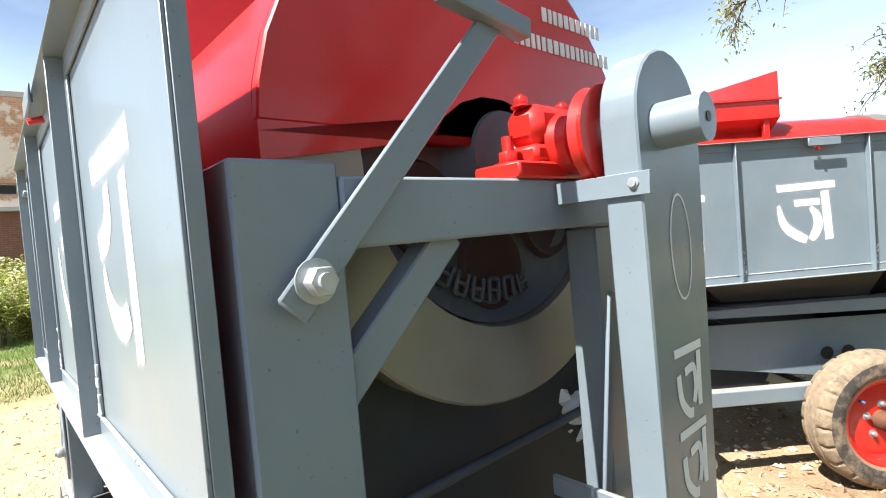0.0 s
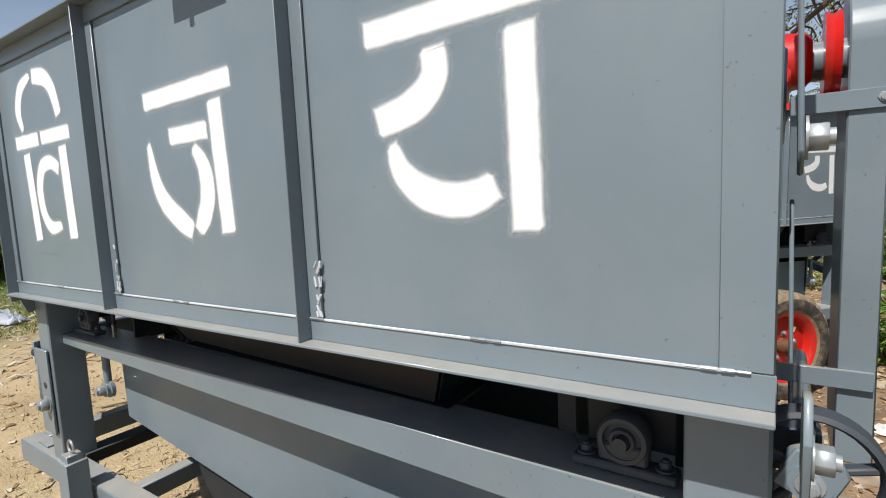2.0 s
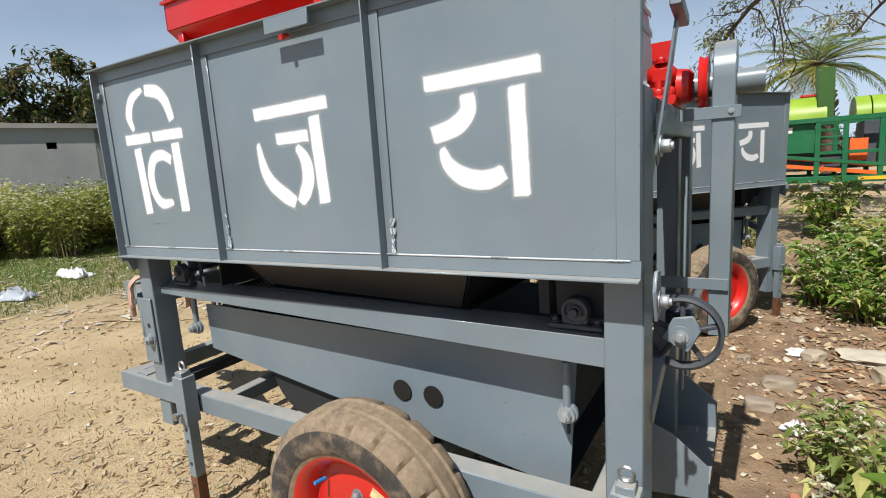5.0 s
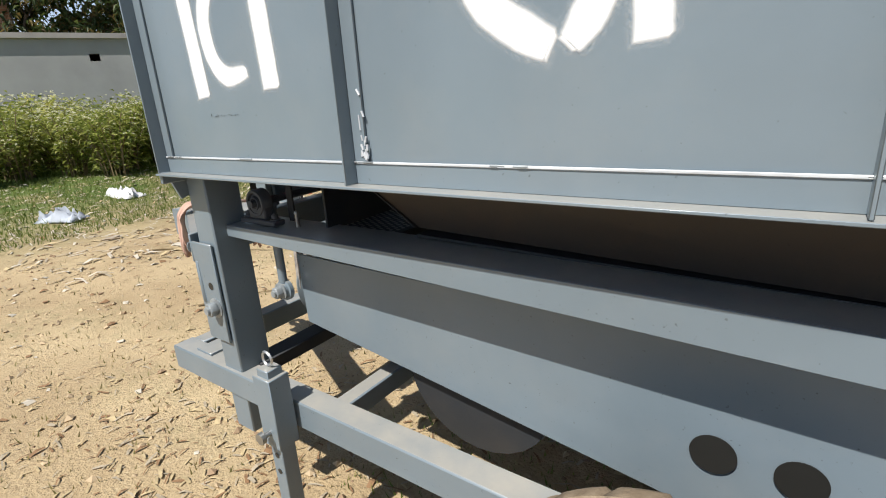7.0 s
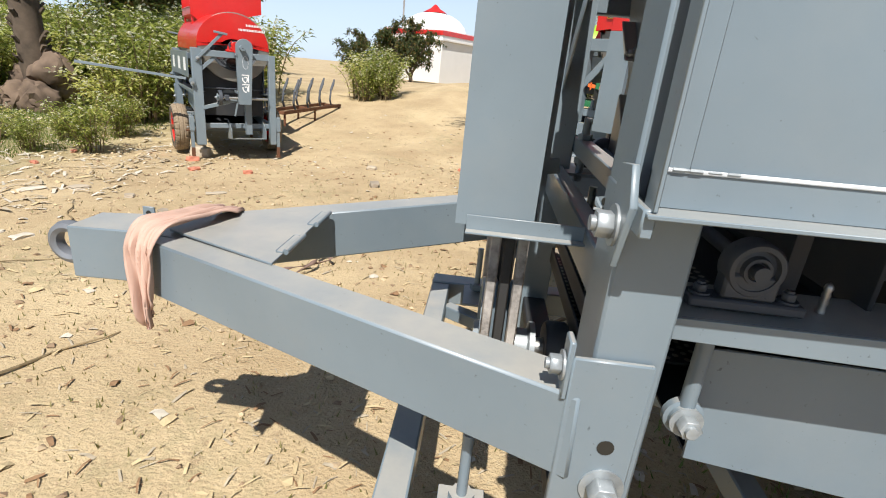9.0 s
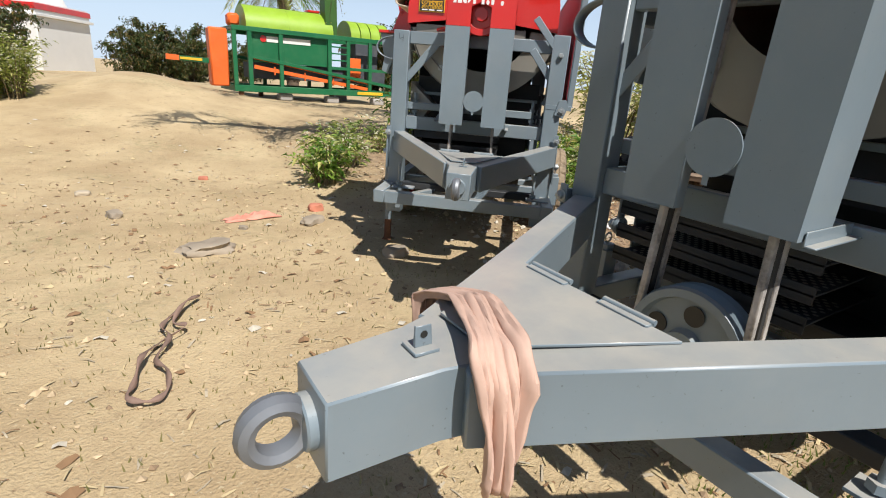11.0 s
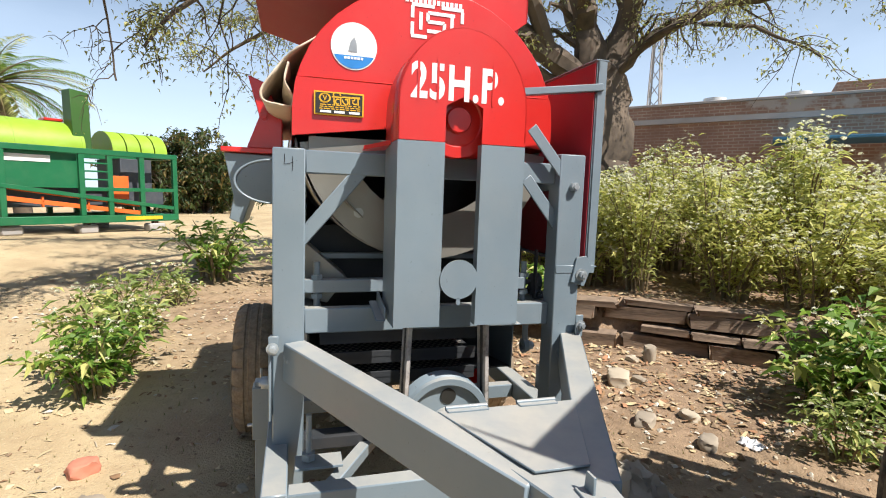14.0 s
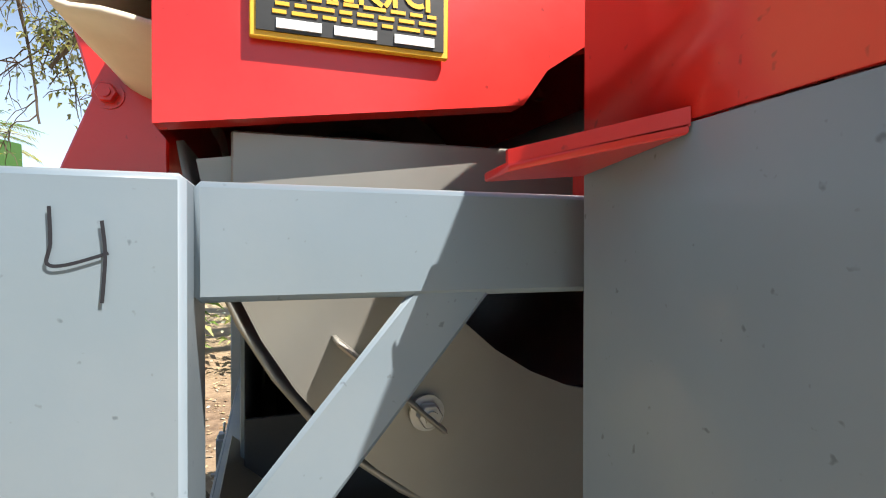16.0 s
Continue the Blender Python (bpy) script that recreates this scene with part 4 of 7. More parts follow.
    part("oval_mark", strip(arc(0.69, 1.375, 0.036, 0, 360, 20, 0.085), 0.002, 0.0006, S), SEAM, rc, "faint pressed oval mark", False)
    for z, k in ((1.155, 0), (1.025, 1)):
        for p, w in ((((0.635, z + 0.055), (0.735, z + 0.055)), 0.007), (((0.722, z + 0.045), (0.718, z - 0.045)), 0.008),
                     (((0.645, z + 0.02), (0.650, z - 0.02), (0.672, z - 0.045), (0.690, z - 0.05)), 0.008), (((0.668, z + 0.02), (0.700, z + 0.022), (0.705, z - 0.01), (0.695, z - 0.035)), 0.007)):
            part("stroke", strip(glide(p), w, 0.0006, S), WHITE, rc, "white stencilled stroke", False)
    st = part("cover_strap", box(2.10, 2.26, 0.50, 0.512, 1.46, 1.495, 0.001), GREY, rc)
    st.matrix_basis = Matrix.Translation((0, 0.07, 0))
    part("bolt", hexbolt((2.235, 0.582, 1.478), (2.235, -1, 1.478), 0.01), BRIGHT, rc)
    part("cover_strap", box(2.04, 2.24, 0.572, 0.582, 0.95, 0.985, 0.001), GREY, rc)


def underworks(th):
    """Shaker box, sieve trough, blower, pulleys, belts and outlet below the drum."""
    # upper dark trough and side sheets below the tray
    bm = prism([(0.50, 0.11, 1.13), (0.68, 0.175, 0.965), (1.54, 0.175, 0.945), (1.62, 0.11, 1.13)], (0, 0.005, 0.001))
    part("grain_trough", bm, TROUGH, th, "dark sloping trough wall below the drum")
    # Floors, ends and inner sheets below the drum have their shade painted in.
    part("trough_floor", prism([(0.68, 0.17, 0.945), (1.575, 0.17, 0.935), (1.575, 1.0, 0.93), (0.68, 1.0, 0.93)], (0, 0, 0.006)), GREY_SHADE, th)
    part("trough_end", prism([(0.50, 0.11, 1.13), (0.68, 0.166, 0.965), (0.68, 0.99, 0.965), (0.50, 0.99, 1.13)], (0.004, 0, 0)), GREY_SHADE, th)
    part("trough_end", prism([(1.54, 0.186, 0.945), (1.62, 0.12, 1.13), (1.62, 0.99, 1.13), (1.54, 0.99, 0.945)], (0.004, 0, 0)), GREY_SHADE, th)
    part("side_guard", box(1.80, 1.99, 0.15, 0.156, 0.96, 1.13, 0.001), GREY_SHADE, th)
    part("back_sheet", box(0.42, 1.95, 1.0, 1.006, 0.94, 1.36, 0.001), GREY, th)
    part("back_sheet", box(1.86, 1.868, 0.18, 1.0, 0.60, 1.30, 0.001), GREY_SHADE, th)
    part("front_sheet", box(0.40, 0.408, 0.16, 1.0, 0.93, 1.20, 0.001), GREY_SHADE, th)
    # shaker box with slanting floor
    for y, s in ((0.186, -1), (1.0, 1)):
        bm = prism([(0.232, y, 0.838), (1.89, y, 0.82), (1.862, y, 0.416), (0.240, y, 0.634)], (0, 0.006 * -s, 0), bevel=0.001)
        sd = part("shaker_side", bm, GREY, th, "grey slanting shaker box side")
        if s < 0:
            for x in (1.284, 1.409):
                part("hole", cyl((x, y - 0.0065, 0.627), (x, y - 0.0055, 0.627), 0.037, 28), BLACK, sd)
    # The shaker floor and sieves carry the painted interior shade too.
    part("shaker_floor", prism([(0.242, 0.194, 0.640), (1.855, 0.194, 0.424), (1.855, 0.990, 0.424), (0.242, 0.990, 0.640)], (0, 0, 0.006)), GREY_SHADE, th)
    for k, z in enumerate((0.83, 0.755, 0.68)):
        sv = part("sieve", box(0.10, 0.55, 0.40, 0.96, z, z + 0.006, 0.001, box(0.10, 0.106, 0.40, 0.96, z - 0.02, z + 0.025, 0.001)), GREY_SHADE, th, "punched steel sieve tray")
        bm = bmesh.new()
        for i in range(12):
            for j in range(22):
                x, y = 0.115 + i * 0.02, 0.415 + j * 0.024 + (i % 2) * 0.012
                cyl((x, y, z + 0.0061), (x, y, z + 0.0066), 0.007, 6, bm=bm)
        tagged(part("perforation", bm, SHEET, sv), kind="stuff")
    part("shaker_end", box(0.10, 0.106, 0.20, 0.98, 0.60, 0.92, 0.001, None), GREY_SHADE, th).matrix_basis = Matrix.Translation((0.46, 0, 0))
    # hanger rods with big nuts
    for x, y, s in ((0.203, 0.150, -1), (1.872, 0.150, -1), (0.203, 1.03, 1), (1.872, 1.03, 1)):
        z = 0.738 if x < 1 else 0.680
        hg = part("hanger", cyl((x, y, z), (x, y, z + 0.15), 0.012, 12, bm=lathe([(-0.012, 0.020), (-0.01, 0.030), (0.002, 0.030), (0.004, 0.024), (0.012, 0.023), (0.013, 0.018)], (x, y, z), (x, y + s, z), 18)), GREY, th)
        part("nut", hexbolt((x, y + s * 0.012, z), (x, y + s, z), 0.017), BRIGHT, hg)
    # bearings on the side beams with a cross shaft
    for x, z in ((0.211, 0.997), (1.913, 0.99)):
        part("cross_shaft", cyl((x, 0.085, z), (x, 1.075, z), 0.010, 12), CAST, th)
        for y in (0.113, 1.045):
            s = -1 if y < 0.5 else 1
            f = 0.942
            bm = box(x - 0.072, x + 0.072, y - 0.018, y + 0.018, f, f + 0.014, 0.003)
            box(x - 0.034, x + 0.034, y - 0.014, y + 0.014, f + 0.014, z - 0.006, 0.004, bm)
            lathe([(-0.020, 0.0), (-0.020, 0.028), (-0.014, 0.036), (0.012, 0.036), (0.016, 0.033), (0.016, 0.027), (0.008, 0.0255), (0.010, 0.019), (0.017, 0.017), (0.017, 0.013), (0.012, 0.011), (0.013, 0.0)], (x, y, z), (x, y + s, z), 30, bm)
            b = part("shaker_bearing", bm, CAST, th, "dark cast pillow block")
            for dx in (-0.055, 0.055):
                part("bolt", hexbolt((x + dx, y, f + 0.014), (x + dx, y, 2), 0.009), CAST, b)
    for x in (0.135, 0.285, 1.84, 1.985):
        part("hanger_strap", box(x - 0.011, x + 0.011, 0.150, 0.156, 0.945, 1.135, 0.001), GREY_SHADE, th)
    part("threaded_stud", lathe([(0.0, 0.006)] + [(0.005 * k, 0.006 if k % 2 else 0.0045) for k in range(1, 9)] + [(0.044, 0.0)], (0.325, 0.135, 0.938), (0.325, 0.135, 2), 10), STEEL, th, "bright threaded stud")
        # blower casing across the middle, its interior shade held in the colour
    part("blower", lathe([(0.0, 0.0), (0.0, 0.20), (0.74, 0.20), (0.74, 0.0)], (0.78, 0.22, 0.60), (0.78, 1.0, 0.60), 28), GREY_SHADE, th, "blower drum in dark interior-shade grey")
    # front lower pulley, belts and rear handwheel
    fp = part("blower_pulley", lathe([(0.03, 0.122), (0.0, 0.13), (0.0, 0.15), (0.012, 0.155), (0.02, 0.14), (0.03, 0.155), (0.04, 0.14), (0.05, 0.155), (0.06, 0.14), (0.075, 0.155), (0.078, 0.13), (0.03, 0.122)], (-0.105, 0.565, 0.587), (1, 0.565, 0.587), 40), GREY, th, "grey grooved blower pulley")
    part("pulley_web", lathe([(0.02, 0.125), (0.016, 0.05), (-0.01, 0.045), (-0.01, 0.0)], (-0.105, 0.565, 0.587), (1, 0.565, 0.587), 36), GREY, fp)
    for k in range(5):
        a = 2 * math.pi * k / 5 + 0.4
        p = (0.565 + 0.088 * math.cos(a), 0.587 + 0.088 * math.sin(a))
        part("web_hole", cyl((-0.092, *p), (-0.0885, *p), 0.026, 20), BLACK, fp)
    for k in range(3):
        x = -0.094 + 0.027 * k
        for s in (1, -1):
            p0 = (x, FRONT_Y + s * 0.105, FRONT_Z)
            p1 = (x, 0.565 + s * 0.14, 0.587)
            part("drive_belt", bar(p0, p1, 0.016, 0.021, (1, 0, 0)), CANVAS if k != 1 else BELT, th, "worn canvas-faced drive belt")
    # pulley shaft with its flanged collar and bearing on a cross beam
    sh = part("pulley_shaft", cyl((-0.115, 0.565, 0.587), (0.42, 0.565, 0.587), 0.022, 18), STEEL, th)
    part("collar", lathe([(0.0, 0.022), (0.0, 0.040), (0.03, 0.040), (0.034, 0.058), (0.046, 0.058), (0.046, 0.022)], (-0.018, 0.565, 0.587), (1, 0.565, 0.587), 24), BRIGHT, sh, "bright flanged shaft collar")
    bm = box(0.050, 0.110, 0.50, 0.630, 0.510, 0.530, 0.004)
    lathe([(0.0, 0.024), (0.0, 0.060), (0.008, 0.066), (0.046, 0.066), (0.054, 0.060), (0.054, 0.024)], (0.053, 0.565, 0.587), (1, 0.565, 0.587), 26, bm)
    part("shaft_bearing", bm, CAST, sh, "dark cast shaft bearing")
    part("bearing_beam", box(0.045, 0.115, 0.09, 1.06, 0.465, 0.509, 0.004), GREY_SHADE, th)
    for yy in (0.515, 0.612):
        part("bearing_bolt", hexbolt((0.08, yy, 0.530), (0.08, yy, 2), 0.010), BRIGHT, sh)
    hx, hy, hz = 2.138, 0.36, 0.878
    hw = part("handwheel", lathe([(-0.024, 0.096), (-0.02, 0.104), (0.02, 0.104), (0.024, 0.096), (0.012, 0.089), (-0.012, 0.089), (-0.024, 0.096)], (hx, hy, hz), (hx, hy - 1, hz), 40), CAST, th, "dark cast belt wheel")
    for k in range(5):
        a = 2 * math.pi * k / 5 + 0.3
        part("spoke", bar((hx, hy, hz), (hx + 0.093 * math.cos(a), hy, hz + 0.093 * math.sin(a)), 0.012, 0.022, (0, 1, 0)), CAST, hw)
    part("hub", lathe([(-0.02, 0.038), (0.02, 0.038), (0.03, 0.03), (0.045, 0.03), (0.045, 0.0)], (hx, hy, hz), (hx, hy - 1, hz), 22), GREY, hw)
    part("hub_bolt", hexbolt((hx, hy - 0.045, hz), (hx, hy - 1, hz), 0.014), BRIGHT, hw)
    part("crank_plate", prism([(hx - 0.05, hy - 0.03, hz - 0.01), (hx + 0.02, hy - 0.03, hz - 0.045), (hx + 0.05, hy - 0.03, hz + 0.02), (hx + 0.03, hy - 0.03, hz + 0.06), (hx - 0.02, hy - 0.03, hz + 0.05)], (0, -0.012, 0), bevel=0.003), GREY, hw)
    part("hub_shaft", cyl((hx, hy, hz), (hx, 1.0, hz), 0.018, 14), STEEL, hw)
    part("hub_bearing", box(2.085, hx + 0.02, hy + 0.06, hy + 0.12, hz - 0.04, hz + 0.04, 0.006), CAST, hw)
    part("outlet_chute", prism([(1.93, 0.48, 0.56), (2.10, 0.48, 0.50), (2.205, 0.48, 0.41), (2.205, 0.48, 0.30), (1.93, 0.48, 0.27)], (0, 0.005, 0), bm=prism([(1.93, 0.485, 0.27), (2.205, 0.485, 0.30), (2.205, 0.95, 0.30), (1.93, 0.95, 0.27)], (0, 0, 0.005))), GREY, th, "grey grain outlet chute")
    part("outlet_wall", prism([(1.93, 0.95, 0.56), (2.10, 0.95, 0.50), (2.205, 0.95, 0.41), (2.205, 0.95, 0.30), (1.93, 0.95, 0.27)], (0, 0.005, 0)), GREY, th)
    part("stay_rod", bar((2.11, 0.70, 1.30), (2.12, 0.55, 0.62), 0.025, 0.008, (1, 0, 0)), GREY, th)
    part("stay_rod", bar((2.07, 0.14, 0.72), (2.07, 0.70, 0.88), 0.05, 0.05), GREY, th)
    part("cross_angle", box(0.12, 0.16, 0.20, 1.035, 0.985, 1.03, 0.003), GREY, th)
    part("cross_angle", box(0.30, 0.34, 0.17, 0.99, 1.08, 1.10, 0.002), GREY, th)
    for y in (0.20, 0.97):
        part("stud", cyl((0.14, y, 0.912), (0.14, y, 1.09), 0.011, 12, bm=cyl((0.14, y, 1.03), (0.14, y, 1.045), 0.02, 6, bm=cyl((0.14, y, 0.965), (0.14, y, 0.98), 0.02, 6))), GREY, th)
    part("deflector", prism([(0.22, 1.02, 1.16), (0.22, 0.86, 1.02), (0.22, 0.93, 0.93), (0.22, 1.02, 0.95)], (0.25, 0, 0), bevel=0.002), SHEET, th, "raw steel deflector")
    # axle
    part("axle", box(1.275, 1.355, -0.03, 1.19, 0.305, 0.385, 0.005), GREY, th)
    part("axle_stub", cyl((1.75, -0.05, 0.36), (1.75, 0.10, 0.36), 0.014, 12), RUST, th)
    # blower outlet on the far side: chute, bent hoop, red post
    part("side_chute", prism([(0.42, 1.11, 1.455), (0.42, 1.295, 1.46), (0.42, 1.262, 1.30), (0.42, 1.278, 1.215), (0.42, 1.232, 1.195), (0.42, 1.20, 1.29), (0.42, 1.11, 1.27)], (0.28, 0, 0), bevel=0.003), GREY, th, "grey side chute")
    part("chute_lip", box(0.40, 0.74, 1.108, 1.303, 1.461, 1.48, 0.003), RED, th)
    pts = arc(1.108, 1.352, 0.115, -88, 88, 18, 0.070)
    b2 = bmesh.new()
    a = [b2.verts.new((0.045, y, z)) for y, z in pts]
    b = [b2.verts.new((0.085, y, z)) for y, z in pts]
    for i in range(len(pts) - 1):
        b2.faces.new((a[i], a[i + 1], b[i + 1], b[i]))
    hoop = part("hoop", b2, GREY, th, "bent strip hoop")
    hoop.modifiers.new("thick", "SOLIDIFY").thickness = 0.006
    spout = part("spout_post", prism([(0.44, 1.09, 1.482), (0.44, 1.217, 1.482), (0.44, 1.172, 1.60), (0.44, 1.212, 1.748), (0.44, 1.15, 1.725), (0.44, 1.09, 1.60)], (0.22, 0, 0), bevel=0.003), RED, th, "red spout beside the hood")
    part("spout_bolt", hexbolt((0.44, 1.155, 1.60), (0, 1.155, 1.60), 0.012), RED, spout)


def thresher():
    th = empty("thresher", "grey and red stationary crop thresher on two wheels", "farm machine", "threshers in the yard")
    feed_tray(th)
    frame_bars(th)
    hitch(th)
    wheel(th, -0.085, -1)
    wheel(th, 1.245, 1)
    hood(th)
    drum(th)
    covers(th)
    underworks(th)
    return th


near_thresher = thresher()
near_thresher.matrix_world = NEAR_PLACE
next_thresher = copy_thing(near_thresher, NEXT_PLACE)

# ---- ground ----
def smooth(a, b, v):
    t = min(1.0, max(0.0, (v - a) / (b - a)))
    return t * t * (3 - 2 * t)


def bank_edge(y):
    """x of the foot of the old brick ledge on the bush side."""
    return 4.15 - 0.22 * (y - 2.4) + 0.06 * math.sin(3.1 * y)


def ground_height(x, y):
    h = 0.06 * noise.noise(Vector((x * 0.25, y * 0.25, 0.0))) + 0.02 * noise.noise(Vector((x * 1.3, y * 1.3, 3.0))) + 0.008 * noise.noise(Vector((x * 4.2, y * 4.2, 8.0)))
    near = math.exp(-((x - 0.9) ** 2 + (y - 1.5) ** 2) / 12.0)
    h *= 1.0 - 0.8 * near
    h += max(0.5 * smooth(5.5, 11.5, y), 0.30 * smooth(4.5, 12.0, -x))
    h += 0.42 * math.exp(-((x + 0.7) ** 2 / 2.6 + (y - 12.5) ** 2 / 9.0)) + 0.2 * math.exp(-((x + 1.5) ** 2 / 8.0 + (y - 17.0) ** 2 / 18.0))
    d = x - bank_edge(y)
    if -6 < y < 5.2:
        h += (0.42 * smooth(0.02, 0.14, d) + 0.2 * smooth(0.5, 4.0, d)) * smooth(5.2, 4.2, y) * (1 - smooth(14, 30, x))
    return h - 0.02


def sheet_axis(a, b, step, out):
    mid = [round(a + step * i, 4) for i in range(int((b - a) / step) + 1)]
    return [a - 0.4 * sum(1.24 ** j for j in range(k)) for k in range(out, 0, -1)] + mid + [b + 0.4 * sum(1.24 ** j for j in range(k)) for k in range(1, out + 1)]


xs_g, ys_g = sheet_axis(-7.0, 7.0, 0.08, 34), sheet_axis(-3.0, 13.0, 0.08, 34)
verts_g = [(x, y, ground_height(x, y)) for x in xs_g for y in ys_g]
ny_g = len(ys_g)
faces_g = [(i * ny_g + j, (i + 1) * ny_g + j, (i + 1) * ny_g + j + 1, i * ny_g + j + 1) for i in range(len(xs_g) - 1) for j in range(ny_g - 1)]
me = bpy.data.meshes.new("ground")
me.from_pydata(verts_g, [], faces_g)
me.polygons.foreach_set("use_smooth", [True] * len(me.polygons))


def earth():
    m, nt, b = node_mat("dry_sandy_earth", 0.95)
    co = nt.nodes.new("ShaderNodeTexCoord")
    sand = mix_colour(nt, ramp(nt, noise_tex(nt, 1.1, 6.0, 0.6), 0.35, 0.7), (0.365, 0.268, 0.150), (0.525, 0.411, 0.244))
    sand = mix_colour(nt, ramp(nt, noise_tex(nt, 9.0, 6.0, 0.7), 0.56, 0.76), sand, (0.285, 0.205, 0.117))
    sand = mix_colour(nt, ramp(nt, noise_tex(nt, 60.0, 3.0, 0.6), 0.60, 0.72), sand, (0.48, 0.39, 0.25))
    sand = mix_colour(nt, ramp(nt, noise_tex(nt, 34.0, 3.0, 0.6), 0.64, 0.74), sand, (0.225, 0.157, 0.088))
    # faint olive patches of dry creeping grass, broken up fine
    dry = nt.nodes.new("ShaderNodeMath")
    dry.operation = "MULTIPLY"
    nt.links.new(ramp(nt, noise_tex(nt, 0.9, 4.0, 0.6), 0.50, 0.70), dry.inputs[0])
    nt.links.new(ramp(nt, noise_tex(nt, 16.0, 6.0, 0.75), 0.45, 0.66), dry.inputs[1])
    sand = mix_colour(nt, dry.outputs[0], sand, (0.265, 0.235, 0.12))
    sep = nt.nodes.new("ShaderNodeSeparateXYZ")
    nt.links.new(co.outputs["Object"], sep.inputs[0])
    # thin turf towards the far hedge
    turf_n = nt.nodes.new("ShaderNodeMath")
    turf_n.operation = "MULTIPLY"
    nt.links.new(ramp(nt, sep.outputs[0], -4.2, -7.5), turf_n.inputs[0])
    nt.links.new(ramp(nt, noise_tex(nt, 0.7, 5.0, 0.65), 0.30, 0.46), turf_n.inputs[1])
    turf_end = nt.nodes.new("ShaderNodeMath")
    turf_end.operation = "MULTIPLY"
    nt.links.new(turf_n.outputs[0], turf_end.inputs[0])
    nt.links.new(ramp(nt, sep.outputs[1], 14.0, 10.5), turf_end.inputs[1])
    sand = mix_colour(nt, turf_end.outputs[0], sand, (0.11, 0.16, 0.035))
    # browner soil with leaf mould on the bush side, painted darker to hold dappled shade
    soil_n = nt.nodes.new("ShaderNodeMath")
    soil_n.operation = "MULTIPLY"
    edge = nt.nodes.new("ShaderNodeMath")
    edge.operation = "MULTIPLY_ADD"
    nt.links.new(noise_tex(nt, 1.6, 5.0, 0.7), edge.inputs[0])
    edge.inputs[1].default_value = 1.2
    nt.links.new(sep.outputs[0], edge.inputs[2])
    nt.links.new(ramp(nt, edge.outputs[0], 1.1, 3.2), soil_n.inputs[0])
    nt.links.new(ramp(nt, sep.outputs[1], 9.6, 6.6), soil_n.inputs[1])
    soil = soil_n.outputs[0]
    sand = mix_colour(nt, soil, sand, mix_colour(nt, ramp(nt, noise_tex(nt, 6.0, 6.0, 0.7), 0.35, 0.65), (0.14, 0.088, 0.052), (0.33, 0.225, 0.14)))
    nt.links.new(sand, b.inputs["Base Color"])
    add = nt.nodes.new("ShaderNodeMath")
    add.operation = "ADD"
    nt.links.new(noise_tex(nt, 8.0, 9.0, 0.74), add.inputs[0])
    nt.links.new(noise_tex(nt, 70.0, 3.0, 0.6), add.inputs[1])
    bump(nt, b, add.outputs[0], 0.6, 0.024)
    return m


me.materials.append(earth())
ground = tagged(new("ground", me), "dry sandy yard with straw, tracks and litter", "ground", kind="structure")


# ---- scattered straw, chips and dead leaves ----
def scatter(name, count, seed, region, size, slim, mats, label, lift=0.004, curl=0.3):
    rng = random.Random(seed)
    vs, fs, idx = [], [], []
    while len(fs) < 2 * count:
        x, y = region(rng)
        z = ground_height(x, y) + lift
        n = rng.uniform(*size)
        w = n * rng.uniform(*slim)
        a, tilt = rng.uniform(0, 6.283), rng.uniform(-curl, curl)
        ux, uy = math.cos(a), math.sin(a)
        k = len(vs)
        zz = n * 0.5 * abs(math.sin(tilt))
        hump = n * rng.uniform(0.02, 0.18)
        vs += [(x - ux * n / 2 + uy * w / 2, y - uy * n / 2 - ux * w / 2, z), (x - ux * n / 2 - uy * w / 2, y - uy * n / 2 + ux * w / 2, z),
               (x + uy * w / 2, y - ux * w / 2, z + hump), (x - uy * w / 2, y + ux * w / 2, z + hump + w * 0.2),
               (x + ux * n / 2 + uy * w / 3, y + uy * n / 2 - ux * w / 3, z + zz), (x + ux * n / 2 - uy * w / 3, y + uy * n / 2 + ux * w / 3, z + zz)]
        fs += [(k, k + 2, k + 3, k + 1), (k + 2, k + 4, k + 5, k + 3)]
        m = rng.randrange(len(mats))
        idx += [m, m]
    me = bpy.data.meshes.new(name)
    me.from_pydata(vs, [], fs)
    for m in mats:
        me.materials.append(m)
    me.polygons.foreach_set("material_index", idx)
    return tagged(new(name, me), label, "litter", kind="stuff")


STRAW = plain("pale_straw", (0.47, 0.37, 0.21), 0.9)
STRAW_GREY = plain("grey_straw", (0.38, 0.32, 0.23), 0.9)
DEAD = plain("dead_leaf", (0.24, 0.14, 0.07), 0.9)
DRY_LEAF = plain("dry_tan_leaf", (0.34, 0.235, 0.13), 0.9)
CHIP = plain("pale_chip", (0.53, 0.48, 0.39), 0.9)
scatter("straw", 4200, 11, lambda r: (r.uniform(-6, 2.3), r.uniform(-1.8, 6.5)), (0.02, 0.075), (0.06, 0.16), [STRAW, STRAW_GREY, STRAW, STRAW_GREY, DEAD], "pale broken straw on the sand")
scatter("straw", 2600, 12, lambda r: (r.gauss(0.2, 0.9), r.gauss(-0.2, 0.8)), (0.015, 0.06), (0.08, 0.3), [STRAW_GREY, STRAW, DEAD], "trodden grey straw by the machine")
scatter("chip_litter", 1500, 13, lambda r: (r.uniform(-7, 3.4), r.uniform(-1.5, 9)), (0.02, 0.06), (0.4, 0.9), [CHIP, STRAW, DEAD], "dry leaves and pale chips", 0.003)
